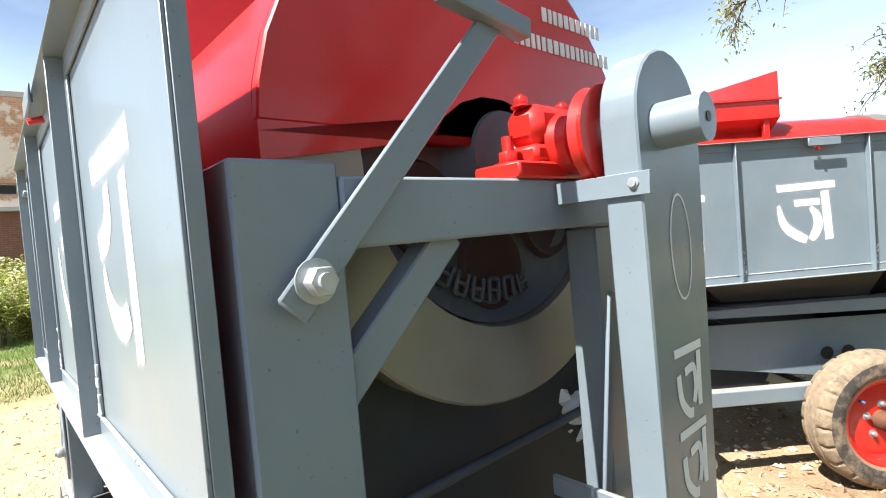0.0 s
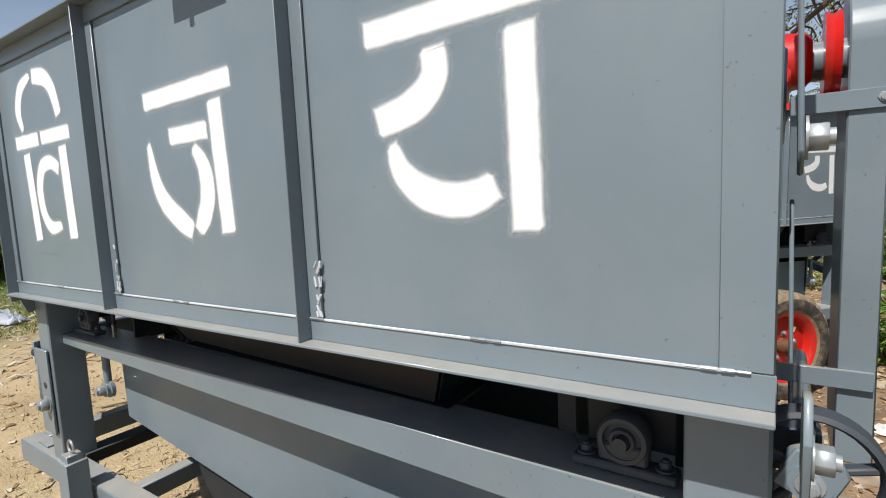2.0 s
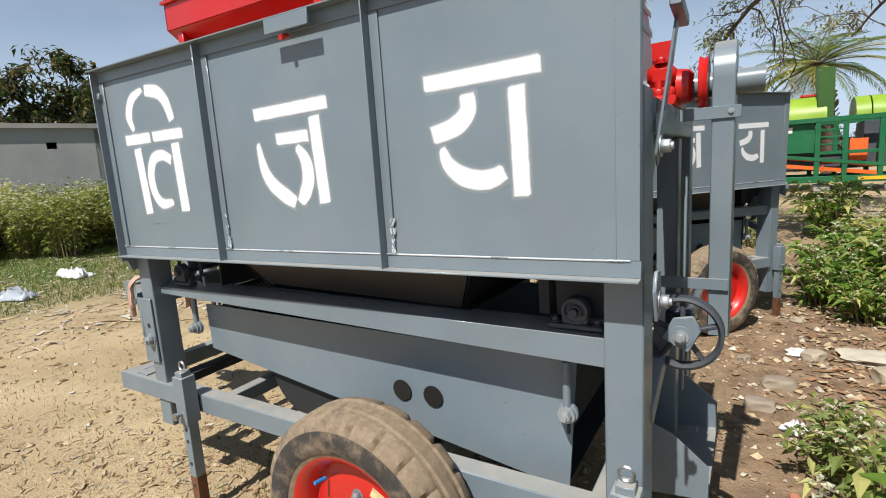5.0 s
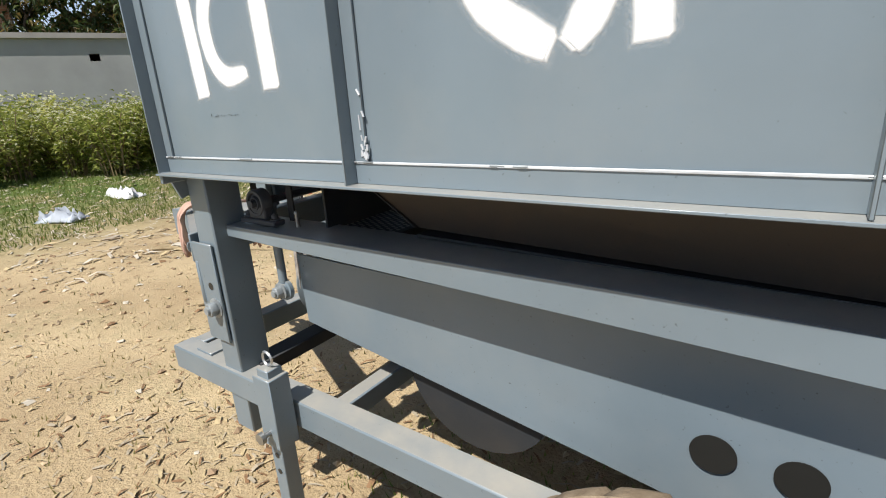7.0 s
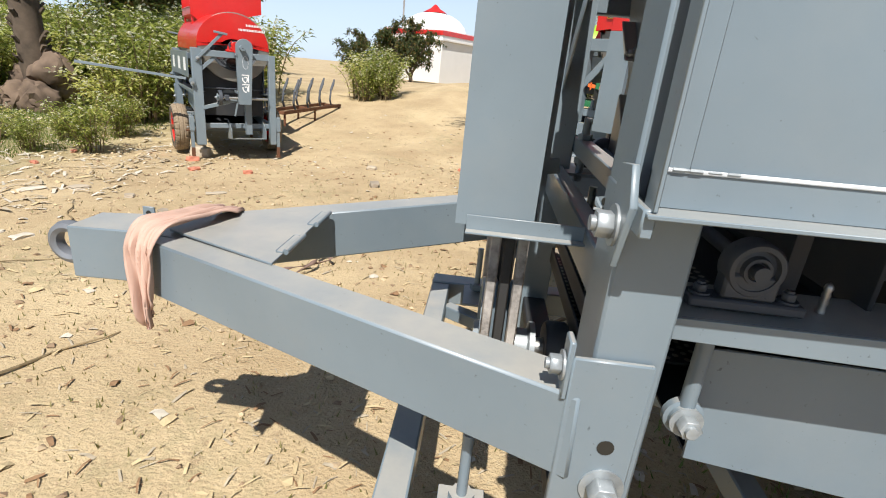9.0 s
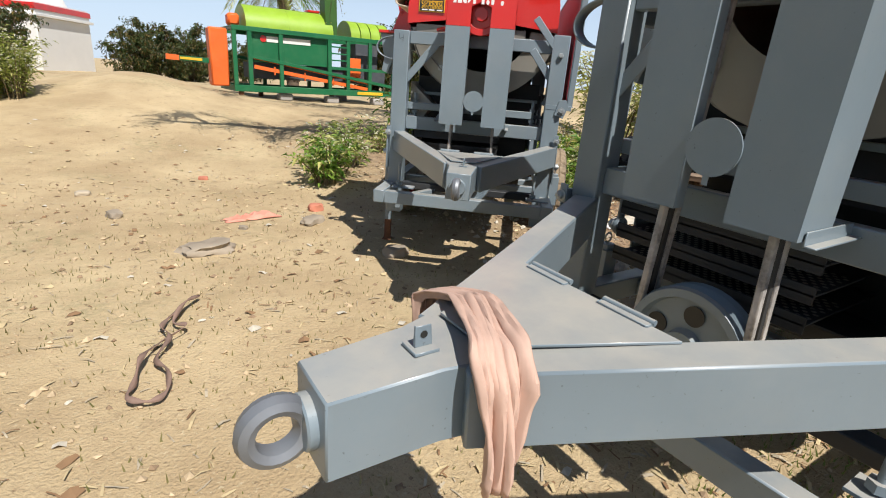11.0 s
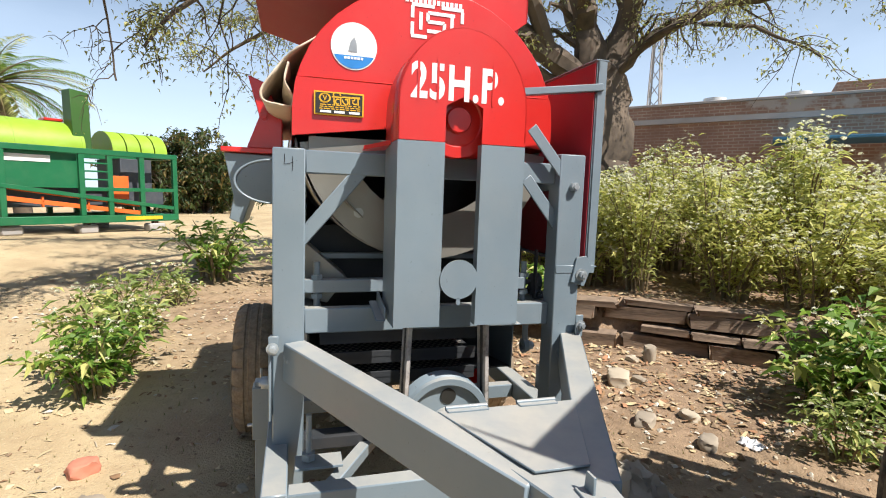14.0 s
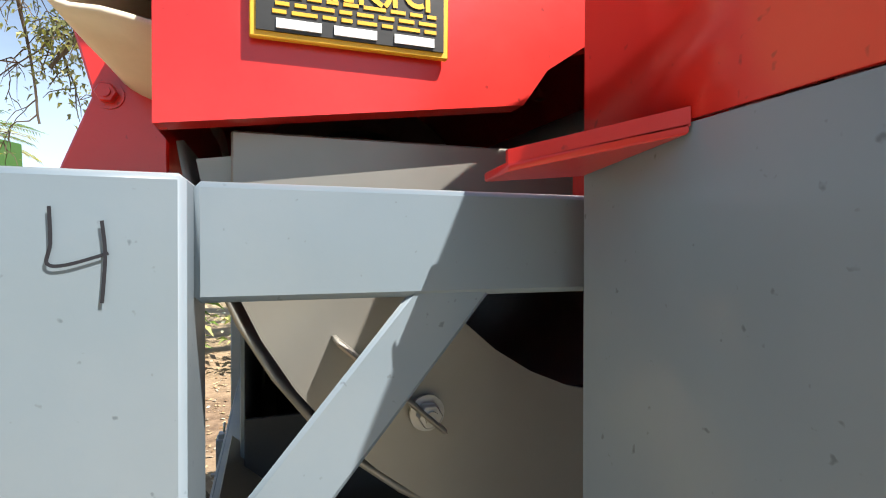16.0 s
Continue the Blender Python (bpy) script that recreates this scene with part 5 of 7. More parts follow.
scatter("straw", 3200, 16, lambda r: (r.uniform(-9.5, -3.2), r.uniform(0.5, 7)), (0.05, 0.16), (0.08, 0.25), [STRAW, CHIP, STRAW_GREY], "pale straw and stalks at the turf's edge")
scatter("leaf_litter", 3600, 14, lambda r: (r.uniform(1.6, 6.0), r.uniform(-0.8, 5.2)), (0.015, 0.05), (0.25, 0.5), [DEAD, STRAW_GREY, DEAD, DRY_LEAF], "brown leaf litter below the bushes")


def clods(name, count, seed, region, size, mats, label):
    """Crumbs of earth and grit, each a lopsided octahedron sunk a little into the ground."""
    rng = random.Random(seed)
    vs, fs, idx = [], [], []
    for _ in range(count):
        x, y = region(rng)
        r = size[0] + (size[1] - size[0]) * rng.random() ** 3
        z = ground_height(x, y) + 0.25 * r
        k = len(vs)
        a = rng.uniform(0, 1.57)
        for j in range(4):
            q = r * rng.uniform(0.6, 1.3)
            vs.append((x + q * math.cos(a + 1.57 * j), y + q * math.sin(a + 1.57 * j), z + r * rng.uniform(-0.3, 0.3)))
        vs += [(x + r * rng.uniform(-0.4, 0.4), y + r * rng.uniform(-0.4, 0.4), z + r * rng.uniform(0.4, 0.9)), (x, y, z - 0.7 * r)]
        for j in range(4):
            fs += [(k + j, k + (j + 1) % 4, k + 4), (k + (j + 1) % 4, k + j, k + 5)]
        idx += [rng.randrange(len(mats))] * 8
    me = bpy.data.meshes.new(name)
    me.from_pydata(vs, [], fs)
    for m in mats:
        me.materials.append(m)
    me.polygons.foreach_set("material_index", idx)
    return tagged(new(name, me), label, "litter", kind="stuff")


CRUMB = plain("sandy_crumb", (0.46, 0.35, 0.22), 0.95, 0.0, 0.6, 30.0)
CRUMB_DARK = plain("brown_crumb", (0.26, 0.18, 0.11), 0.95, 0.0, 0.6, 30.0)
clods("earth_crumbs", 5200, 18, lambda r: (r.uniform(-4.5, 2.2), r.uniform(-1.5, 6.0)), (0.004, 0.022), [CRUMB, CRUMB, CRUMB_DARK], "small crumbs of dry earth on the sand")
clods("earth_crumbs", 2600, 19, lambda r: (r.uniform(1.2, 4.2), r.uniform(-0.6, 4.6)), (0.006, 0.035), [CRUMB, CRUMB_DARK, CHIP], "grit and rubble crumbs on brown soil")
REDDISH = plain("red_brown_dead_leaf", (0.33, 0.17, 0.09), 0.9)
scatter("leaf_litter", 1500, 17, lambda r: (r.uniform(0.6, 4.0), r.uniform(5.0, 9.0)), (0.02, 0.06), (0.25, 0.5), [DEAD, STRAW_GREY, DRY_LEAF, STRAW], "dry brown leaves among the weeds", 0.006, 0.5)
scatter("leaf_litter", 2600, 15, lambda r: (r.uniform(2.6, 6.0), r.uniform(0.6, 4.6)), (0.025, 0.075), (0.25, 0.5), [REDDISH, DRY_LEAF, DEAD, STRAW], "red-brown dead leaves below the shrubs", 0.008, 0.5)


def blades(name, count, seed, region, hgt, mats, label):
    rng = random.Random(seed)
    vs, fs, idx = [], [], []
    for _ in range(count):
        x, y = region(rng)
        z = ground_height(x, y) - 0.005
        h = rng.uniform(*hgt)
        a = rng.uniform(0, 6.283)
        w = 0.004 + 0.02 * h
        lx, ly = rng.uniform(-0.5, 0.5) * h, rng.uniform(-0.5, 0.5) * h
        k = len(vs)
        vs += [(x - math.cos(a) * w, y - math.sin(a) * w, z), (x + math.cos(a) * w, y + math.sin(a) * w, z), (x + lx, y + ly, z + h)]
        fs.append((k, k + 1, k + 2))
        idx.append(rng.randrange(len(mats)))
    me = bpy.data.meshes.new(name)
    me.from_pydata(vs, [], fs)
    for m in mats:
        me.materials.append(m)
    me.polygons.foreach_set("material_index", idx)
    return tagged(new(name, me), label, "grass", kind="stuff")

# ---- plants ----
def leaf_mat(name, colour, colour2):
    m, nt, b = node_mat(name, 0.55)
    geo = nt.nodes.new("ShaderNodeNewGeometry")
    c = mix_colour(nt, geo.outputs["Random Per Island"], colour, colour2)
    nt.links.new(c, b.inputs["Base Color"])
    out = nt.nodes["Material Output"]
    tr = nt.nodes.new("ShaderNodeBsdfTranslucent")
    nt.links.new(c, tr.inputs[0])
    mx = nt.nodes.new("ShaderNodeMixShader")
    mx.inputs[0].default_value = 0.48
    nt.links.new(b.outputs[0], mx.inputs[1])
    nt.links.new(tr.outputs[0], mx.inputs[2])
    nt.links.new(mx.outputs[0], out.inputs[0])
    return m


LEAF_OLIVE = leaf_mat("olive_leaf", (0.27, 0.31, 0.06), (0.66, 0.64, 0.24))
LEAF_HEDGE = leaf_mat("hedge_leaf", (0.10, 0.15, 0.025), (0.34, 0.37, 0.07))
LEAF_WEED = leaf_mat("pale_weed_leaf", (0.13, 0.20, 0.04), (0.34, 0.40, 0.12))
LEAF_GREY = leaf_mat("grey_green_leaf", (0.15, 0.17, 0.06), (0.36, 0.36, 0.17))
LEAF_GREEN = leaf_mat("green_leaf", (0.07, 0.17, 0.02), (0.25, 0.38, 0.06))
LEAF_DARK = leaf_mat("dark_leaf", (0.03, 0.06, 0.018), (0.10, 0.13, 0.035))
LEAF_YELLOW = leaf_mat("yellowish_leaf", (0.31, 0.34, 0.055), (0.66, 0.62, 0.21))
LEAF_BROWN = leaf_mat("browning_leaf", (0.10, 0.075, 0.025), (0.24, 0.18, 0.05))
FLOWER = leaf_mat("pale_flower", (0.68, 0.67, 0.46), (0.82, 0.81, 0.66))
BARK = plain("rough_dark_bark", (0.115, 0.085, 0.06), 0.95, 0.0, 0.4, 7.0, 1.0)
STEM = plain("brown_stem", (0.20, 0.15, 0.08), 0.9, 0.0, 0.6)
DRYBLADE = leaf_mat("dry_grass_blade", (0.16, 0.16, 0.05), (0.36, 0.31, 0.14))
TURF = leaf_mat("turf_blade", (0.09, 0.15, 0.025), (0.24, 0.28, 0.07))
blades("turf", 42000, 31, lambda r: (-5.0 - 10 * abs(r.gauss(0.35, 0.32)), r.uniform(-0.5, 7.5)), (0.03, 0.09), [TURF], "short green turf before the hedge")
blades("dry_grass", 5200, 33, lambda r: (r.gauss(-0.6, 1.5), r.gauss(1.6, 2.0)), (0.012, 0.04), [DRYBLADE], "sparse olive creeping grass on the sand")
blades("turf", 900, 32, lambda r: (r.uniform(0.2, 1.9), r.uniform(0.1, 1.2)), (0.02, 0.05), [TURF], "sparse green shoots below the machine")


class Leaves:
    """Gathers bent leaf blades of four corners and tips into one mesh."""

    def __init__(self):
        self.v, self.f, self.m = [], [], []

    def add(self, p, d, n, w, m=0, fold=0.35, rng=random):
        d = d.normalized()
        side = d.cross(Vector((rng.uniform(-0.6, 0.6), rng.uniform(-0.6, 0.6), 1.0)))
        if side.length < 1e-3:
            side = Vector((1, 0, 0))
        side.normalize()
        up = side.cross(d)
        k = len(self.v)
        mid = p + d * (0.45 * n)
        tip = p + d * n - Vector((0, 0, 0.25 * n))
        self.v += [tuple(p), tuple(mid + side * w / 2 + up * fold * w), tuple(mid - side * w / 2 + up * fold * w), tuple(mid), tuple(tip)]
        self.f += [(k, k + 3, k + 1), (k, k + 2, k + 3), (k + 3, k + 4, k + 1), (k + 3, k + 2, k + 4)]
        self.m += [m] * 4

    def mesh(self, name, mats):
        me = bpy.data.meshes.new(name)
        me.from_pydata(self.v, [], self.f)
        for m in mats:
            me.materials.append(m)
        me.polygons.foreach_set("material_index", self.m)
        return me


def tube(bm, pts, radii, seg):
    rows = []
    for i, p in enumerate(pts):
        t = (pts[min(i + 1, len(pts) - 1)] - pts[max(i - 1, 0)]).normalized()
        a = t.cross(Vector((0.31, 0.93, 0.17))).normalized()
        b = t.cross(a)
        rows.append([bm.verts.new(p + (a * math.cos(2 * math.pi * k / seg) + b * math.sin(2 * math.pi * k / seg)) * radii[i]) for k in range(seg)])
    for r, s in zip(rows, rows[1:]):
        for k in range(seg):
            bm.faces.new((r[k], r[(k + 1) % seg], s[(k + 1) % seg], s[k]))


def bush(seed, hgt, spread, stems, leaves, leaf, mats, flowers, label, name="bush", group="bushes of the hedge"):
    rng = random.Random(seed)
    root = empty(name, label, "shrub", group)
    lv = Leaves()
    bm = bmesh.new()
    for _ in range(stems):
        a, lean = rng.uniform(0, 6.283), spread * rng.random() ** 0.6
        h = hgt * rng.uniform(0.55, 1.0) * (1 - 0.25 * lean / max(spread, 0.01))
        p = Vector((0.3 * lean * math.cos(a), 0.3 * lean * math.sin(a), -0.05))
        top = Vector((lean * math.cos(a), lean * math.sin(a), h))
        ctrl = Vector((0.35 * top.x, 0.35 * top.y, 0.7 * h))
        pts = [p * (1 - t) ** 2 + ctrl * 2 * t * (1 - t) + top * t * t for t in (0, 0.25, 0.5, 0.75, 1.0)]
        tube(bm, pts, [0.012, 0.010, 0.008, 0.006, 0.003], 4)
        for k in range(leaves):
            t = 0.12 + 0.88 * rng.random() ** 0.75
            q = p * (1 - t) ** 2 + ctrl * 2 * t * (1 - t) + top * t * t
            b = rng.uniform(0, 6.283)
            off = Vector((math.cos(b), math.sin(b), rng.uniform(-0.1, 0.5)))
            q = q + off * rng.uniform(0.0, 0.13) * hgt ** 0.5
            n = leaf * rng.uniform(0.6, 1.25)
            lv.add(q, off + Vector((0, 0, rng.uniform(-0.5, 0.5))), n, n * rng.uniform(0.28, 0.42), 0 if rng.random() < 0.75 else 1, rng=rng)
        if flowers:
            for k in range(rng.randrange(3, 4 + flowers)):
                q = top + Vector((rng.gauss(0, 0.05), rng.gauss(0, 0.05), rng.gauss(0, 0.04)))
                for _ in range(4):
                    lv.add(q, Vector((rng.uniform(-1, 1), rng.uniform(-1, 1), rng.uniform(0, 1))), 0.030, 0.026, 2, rng=rng)
    tagged(part("stem", bm, STEM, root, smooth=False), kind="stuff")
    ob = new("foliage", lv.mesh("foliage", mats))
    ob.parent = root
    tagged(ob, kind="stuff")
    return root


def plant(src, x, y, s, turn, sink=0.0):
    return copy_thing(src, Matrix.Translation((x, y, ground_height(x, y) - sink)) @ Matrix.Rotation(turn, 4, "Z") @ Matrix.Diagonal((s, s, s * 1.0, 1)))


def tree(seed, base, trunk_pts, trunk_r, limbs, leaf_n, leaf, clump, mats, label, bark=BARK, twig=4, name="tree"):
    """A tapered trunk through trunk_pts, limbs given as lists of points, each split into side branches and twigs with leaves."""
    rng = random.Random(seed)
    root = empty(name, label, "tree")
    root.location = base
    bm = bmesh.new()

    def wobble(pts, n, amp):
        out = []
        m = len(pts) - 1
        for i in range(n + 1):
            s = i / n * m
            k = min(int(s), m - 1)
            t = s - k
            p0, p1, p2, p3 = pts[max(k - 1, 0)], pts[k], pts[k + 1], pts[min(k + 2, m)]
            q = 0.5 * ((2 * p1) + (p2 - p0) * t + (2 * p0 - 5 * p1 + 4 * p2 - p3) * t * t + (3 * p1 - p0 - 3 * p2 + p3) * t ** 3)
            out.append(q + Vector((rng.gauss(0, amp), rng.gauss(0, amp), rng.gauss(0, amp))) * (0 if i == 0 else 1))
        return out

    tp = wobble([Vector(p) for p in trunk_pts], 12, trunk_r * 0.08)
    tube(bm, tp, [trunk_r * (1.25 - 0.62 * i / 12 + (0.35 if i == 0 else 0.1 if i == 1 else 0)) for i in range(13)], 14)
    for v in bm.verts:
        v.co += Vector((noise.noise(v.co * 2.5), noise.noise(v.co * 2.5 + Vector((9, 0, 0))), 0)) * trunk_r * 0.28
    trunk = part("trunk", bm, bark, root, "gnarled grey-brown trunk")
    lv = Leaves()
    for L in limbs:
        pts, r0 = [Vector(p) for p in L[0]], L[1]
        bm = bmesh.new()
        lp = wobble(pts, 14, r0 * 0.25)
        tube(bm, lp, [max(0.012, r0 * (1 - 0.85 * i / 14)) for i in range(15)], 8)
        n_side = L[2] if len(L) > 2 else 12
        for k in range(n_side):
            t = 0.25 + 0.75 * (k + rng.random()) / n_side
            i = min(13, int(t * 14))
            q = lp[i]
            d = (lp[i + 1] - lp[i]).normalized()
            out = (d * 0.6 + Vector((rng.uniform(-1, 1), rng.uniform(-1, 1), rng.uniform(-0.45, 0.75)))).normalized()
            ln = clump * rng.uniform(0.8, 1.9) * (1.15 - 0.5 * t)
            e = q + out * ln + Vector((0, 0, -0.22 * ln))
            m = q + out * ln * 0.5 + Vector((0, 0, 0.07 * ln)) + Vector((rng.gauss(0, 0.08), rng.gauss(0, 0.08), rng.gauss(0, 0.08))) * ln
            bp = wobble([q, m, e], 6, 0.03 * ln)
            r1 = max(0.009, r0 * 0.28 * (1 - 0.5 * t))
            tube(bm, bp, [r1 * (1 - 0.8 * j / 6) for j in range(7)], 5)
            for w in range(twig):
                j = rng.randrange(2, 6)
                tq = bp[j]
                td = (out * 0.7 + Vector((rng.uniform(-1, 1), rng.uniform(-1, 1), rng.uniform(-0.9, 0.5)))).normalized()
                tl = ln * rng.uniform(0.3, 0.6)
                tw = wobble([tq, tq + td * tl * 0.5, tq + td * tl + Vector((0, 0, -0.25 * tl))], 4, 0.03 * tl)
                tube(bm, tw, [0.007, 0.006, 0.005, 0.004, 0.002], 3)
                for _ in range(int(leaf_n * (0.15 if r0 < 0.05 else 1.0) * rng.uniform(0.3, 1.5))):
                    p = tw[rng.randrange(1, 5)] + Vector((rng.gauss(0, 0.09), rng.gauss(0, 0.09), rng.gauss(0, 0.09))) * clump
                    s = leaf * rng.uniform(0.6, 1.3)
                    lv.add(p, Vector((rng.uniform(-1, 1), rng.uniform(-1, 1), rng.uniform(-0.9, 0.5))), s, s * 0.45, 0 if rng.random() < 0.7 else 1, rng=rng)
        part("limb", bm, bark, trunk)
    ob = new("crown", lv.mesh("crown", mats))
    ob.parent = root
    tagged(ob, "sparse small-leaved crown", kind="stuff")
    return root


# the old tree behind the bank
tree(5, (7.3, 4.1, 0.45), [(0, 0, -0.2), (0.0, 0.02, 0.9), (0.05, 0.1, 1.9), (0.15, 0.2, 2.8)], 0.56,
     [([(0.0, 0.15, 2.1), (-0.55, 0.75, 3.1), (-1.6, 1.9, 3.9), (-3.4, 3.4, 4.6), (-5.2, 4.2, 4.4)], 0.24, 34),
      ([(0.05, 0.1, 2.3), (-0.2, 0.35, 3.6), (-0.9, 0.8, 5.0), (-1.8, 0.6, 6.4)], 0.26, 26),
      ([(0.15, 0.1, 2.6), (0.4, -0.2, 3.8), (0.3, -1.0, 5.2), (-0.2, -2.0, 6.6)], 0.24, 24),
      ([(0.15, 0.0, 2.7), (0.4, -0.6, 3.3), (0.5, -1.7, 3.7), (0.3, -3.2, 3.5)], 0.13, 26),
      ([(0.1, 0.2, 2.9), (0.5, 0.9, 4.3), (0.9, 1.9, 5.6), (1.4, 2.6, 7.0)], 0.24, 22),
      ([(-0.55, 0.75, 3.1), (-1.6, 1.0, 4.4), (-3.4, 1.1, 5.0), (-5.4, 1.4, 4.6), (-6.3, 1.5, 3.8)], 0.13, 26),
      ([(-0.2, 0.6, 2.7), (-0.9, 1.6, 2.9), (-1.7, 2.9, 2.7), (-2.5, 3.6, 2.3)], 0.10, 26),
      ([(-5.2, 4.2, 4.4), (-5.0, 4.7, 3.7), (-4.75, 5.0, 3.0), (-4.65, 5.1, 2.3)], 0.03, 8),
      ([(-0.2, 0.35, 3.6), (-2.0, -0.2, 5.2), (-4.4, -0.4, 6.1), (-6.6, 0.3, 5.9), (-8.2, 0.8, 5.2)], 0.15, 40),
      ([(-0.9, 0.8, 5.0), (-2.6, 1.6, 6.2), (-4.8, 2.6, 6.6), (-6.8, 3.2, 6.3)], 0.13, 34),
      ([(0.3, -1.0, 5.2), (-0.8, -2.6, 5.8), (-2.2, -4.2, 5.6), (-3.2, -5.2, 4.9)], 0.11, 12),
      ([(-0.55, 0.75, 3.1), (-2.2, 1.5, 3.6), (-3.9, 2.1, 3.4), (-5.0, 2.4, 2.8), (-5.5, 2.6, 2.2)], 0.08, 30),
      ([(-1.6, 1.9, 3.9), (-3.6, 2.3, 4.0), (-5.4, 2.0, 3.7), (-6.6, 1.6, 3.1)], 0.07, 28),
      ([(-1.6, 1.9, 3.9), (-2.6, 3.0, 3.6), (-3.4, 3.8, 3.0), (-3.9, 4.3, 2.5)], 0.06, 22),
      ([(0.15, 0.0, 2.7), (-0.3, -0.9, 3.2), (-0.6, -1.8, 3.0), (-0.8, -2.6, 2.5)], 0.06, 12)],
     24, 0.052, 0.62, [LEAF_GREY, LEAF_YELLOW], "large old tree with gnarled trunk and sparse olive leaves")

bush_tall = bush(21, 1.45, 0.50, 22, 66, 0.092, [LEAF_OLIVE, LEAF_YELLOW, FLOWER], 18, "tall straggly olive-green flowering shrub")
bush_wide = bush(22, 1.05, 0.65, 22, 62, 0.088, [LEAF_YELLOW, LEAF_OLIVE, FLOWER], 12, "spreading yellow-green flowering shrub")
bush_green = bush(25, 1.15, 0.62, 22, 62, 0.095, [LEAF_HEDGE, LEAF_OLIVE, FLOWER], 2, "leafy green hedge shrub with pale flowers")
weed_lush = bush(23, 0.70, 0.45, 15, 34, 0.13, [LEAF_GREEN, LEAF_OLIVE, FLOWER], 1, "lush long-leaved green weed", "weed", "weeds in the yard")
weed_thin = bush(24, 0.66, 0.42, 10, 30, 0.115, [LEAF_WEED, LEAF_OLIVE, FLOWER], 3, "thin upright green weed", "weed", "weeds in the yard")
for b, p in ((bush_tall, (4.75, 2.9)), (bush_wide, (4.9, 2.1)), (bush_green, (-9.9, 1.0)), (weed_lush, (3.35, 1.35)), (weed_thin, (1.0, 5.75))):
    b.matrix_world = Matrix.Translation((*p, ground_height(*p)))
rng_b = random.Random(40)
# bushes on the bank
for x, y, s in ((4.7, 3.7, 0.95), (5.3, 3.3, 1.1), (5.2, 2.5, 1.05), (5.6, 1.7, 1.2), (5.0, 1.4, 1.0), (5.9, 2.6, 1.25), (6.3, 3.3, 1.2), (6.0, 4.0, 1.15), (6.6, 1.6, 1.35), (6.2, 0.7, 1.3), (5.3, 0.6, 1.05),
                (6.9, 2.4, 1.3), (5.8, -0.2, 1.2), (6.8, -0.3, 1.3), (5.2, -0.5, 1.0), (7.6, 1.2, 1.4), (7.7, 0.0, 1.4), (6.5, -1.3, 1.2), (5.6, 4.6, 1.0), (7.1, 4.9, 1.2), (4.95, 4.3, 0.8), (4.6, 0.7, 0.8), (7.8, 2.3, 1.4),
                (8.3, 3.2, 1.3), (8.6, 1.6, 1.45), (4.75, 4.1, 1.2), (5.05, 3.8, 1.2), (5.2, 4.4, 1.25), (4.9, 4.9, 1.2), (4.55, 3.5, 1.05), (4.3, 4.9, 0.75), (3.7, 5.4, 0.7), (5.1, 5.6, 0.9), (6.3, 5.8, 0.9)):
    plant(bush_tall if rng_b.random() < 0.6 else bush_wide, x + rng_b.uniform(-0.25, 0.25), y + rng_b.uniform(-0.25, 0.25), s * rng_b.uniform(0.76, 1.20), rng_b.uniform(0, 6.28))
# weeds
for x, y, s, k in ((1.45, 6.35, 1.05, 1), (2.3, 7.2, 0.7, 1), (0.72, 5.30, 0.85, 0), (3.1, 5.0, 1.1, 0), (3.45, 4.6, 1.1, 0), (2.85, 4.35, 0.85, 0), (3.7, 4.1, 1.15, 0), (3.05, 3.9, 0.7, 0), 
                   (3.9, 3.6, 0.9, 0), (3.6, 1.1, 1.15, 0), (3.95, 0.6, 1.2, 0), (3.3, 0.6, 1.0, 0), (2.95, 0.35, 0.95, 0), (3.6, 0.0, 1.1, 0), (2.75, 0.95, 0.7, 1),
                   (3.2, -0.4, 1.1, 0), (3.9, -0.8, 1.2, 0), (2.62, 1.35, 0.6, 1), (3.2, 7.9, 1.3, 0), (4.0, 7.2, 1.2, 1), (2.6, -0.1, 0.5, 1)):
    plant(weed_thin if k else weed_lush, x, y, s, rng_b.uniform(0, 6.28))
# hedge towards the far walls
for k in range(96):
    a = k % 24
    row = k // 24
    x = -9.6 - 1.15 * row + rng_b.uniform(-0.5, 0.5) + 0.055 * (a - 4) ** 1.4 if a > 4 else -9.8 - 1.15 * row + rng_b.uniform(-0.5, 0.5)
    y = -0.8 + 0.60 * a + rng_b.uniform(-0.25, 0.25)
    plant(bush_green if rng_b.random() < 0.8 else bush_wide, x, y, rng_b.uniform(0.95, 1.35) * (1 + 0.08 * row), rng_b.uniform(0, 6.28))
for x, y, s in ((-5.4, 5.4, 0.38), (-5.9, 5.0, 0.42), (-6.5, 5.2, 0.55), (-5.1, 6.0, 0.55), (-5.6, 6.7, 1.0), (-5.75, 5.75, 0.30), (-7.2, 5.2, 1.0), (-7.6, 5.8, 1.1), (-5.4, 7.0, 1.2), (-6.3, 7.6, 1.3), (-4.9, 7.8, 1.2), (-5.6, 8.6, 1.4), (-4.6, 8.9, 1.3),
                (-6.8, 8.8, 1.5), (-4.7, 5.0, 0.6), (-5.2, 4.7, 0.40), (-7.9, 8.0, 1.2), (-8.0, 6.6, 1.15), (-4.9, 10.2, 1.4), (-6.0, 10.6, 1.5), (-7.2, 10.2, 1.5), (-2.75, 10.1, 0.78), (-2.35, 10.3, 0.72), (-3.05, 10.6, 0.85), (-2.55, 10.9, 0.95), (-2.9, 11.4, 0.95), (-8.3, 9.0, 1.4), (-9.2, 8.0, 1.3)):
    plant(bush_green if rng_b.random() < 0.7 else bush_wide, x, y, s * 1.05, rng_b.uniform(0, 6.28))

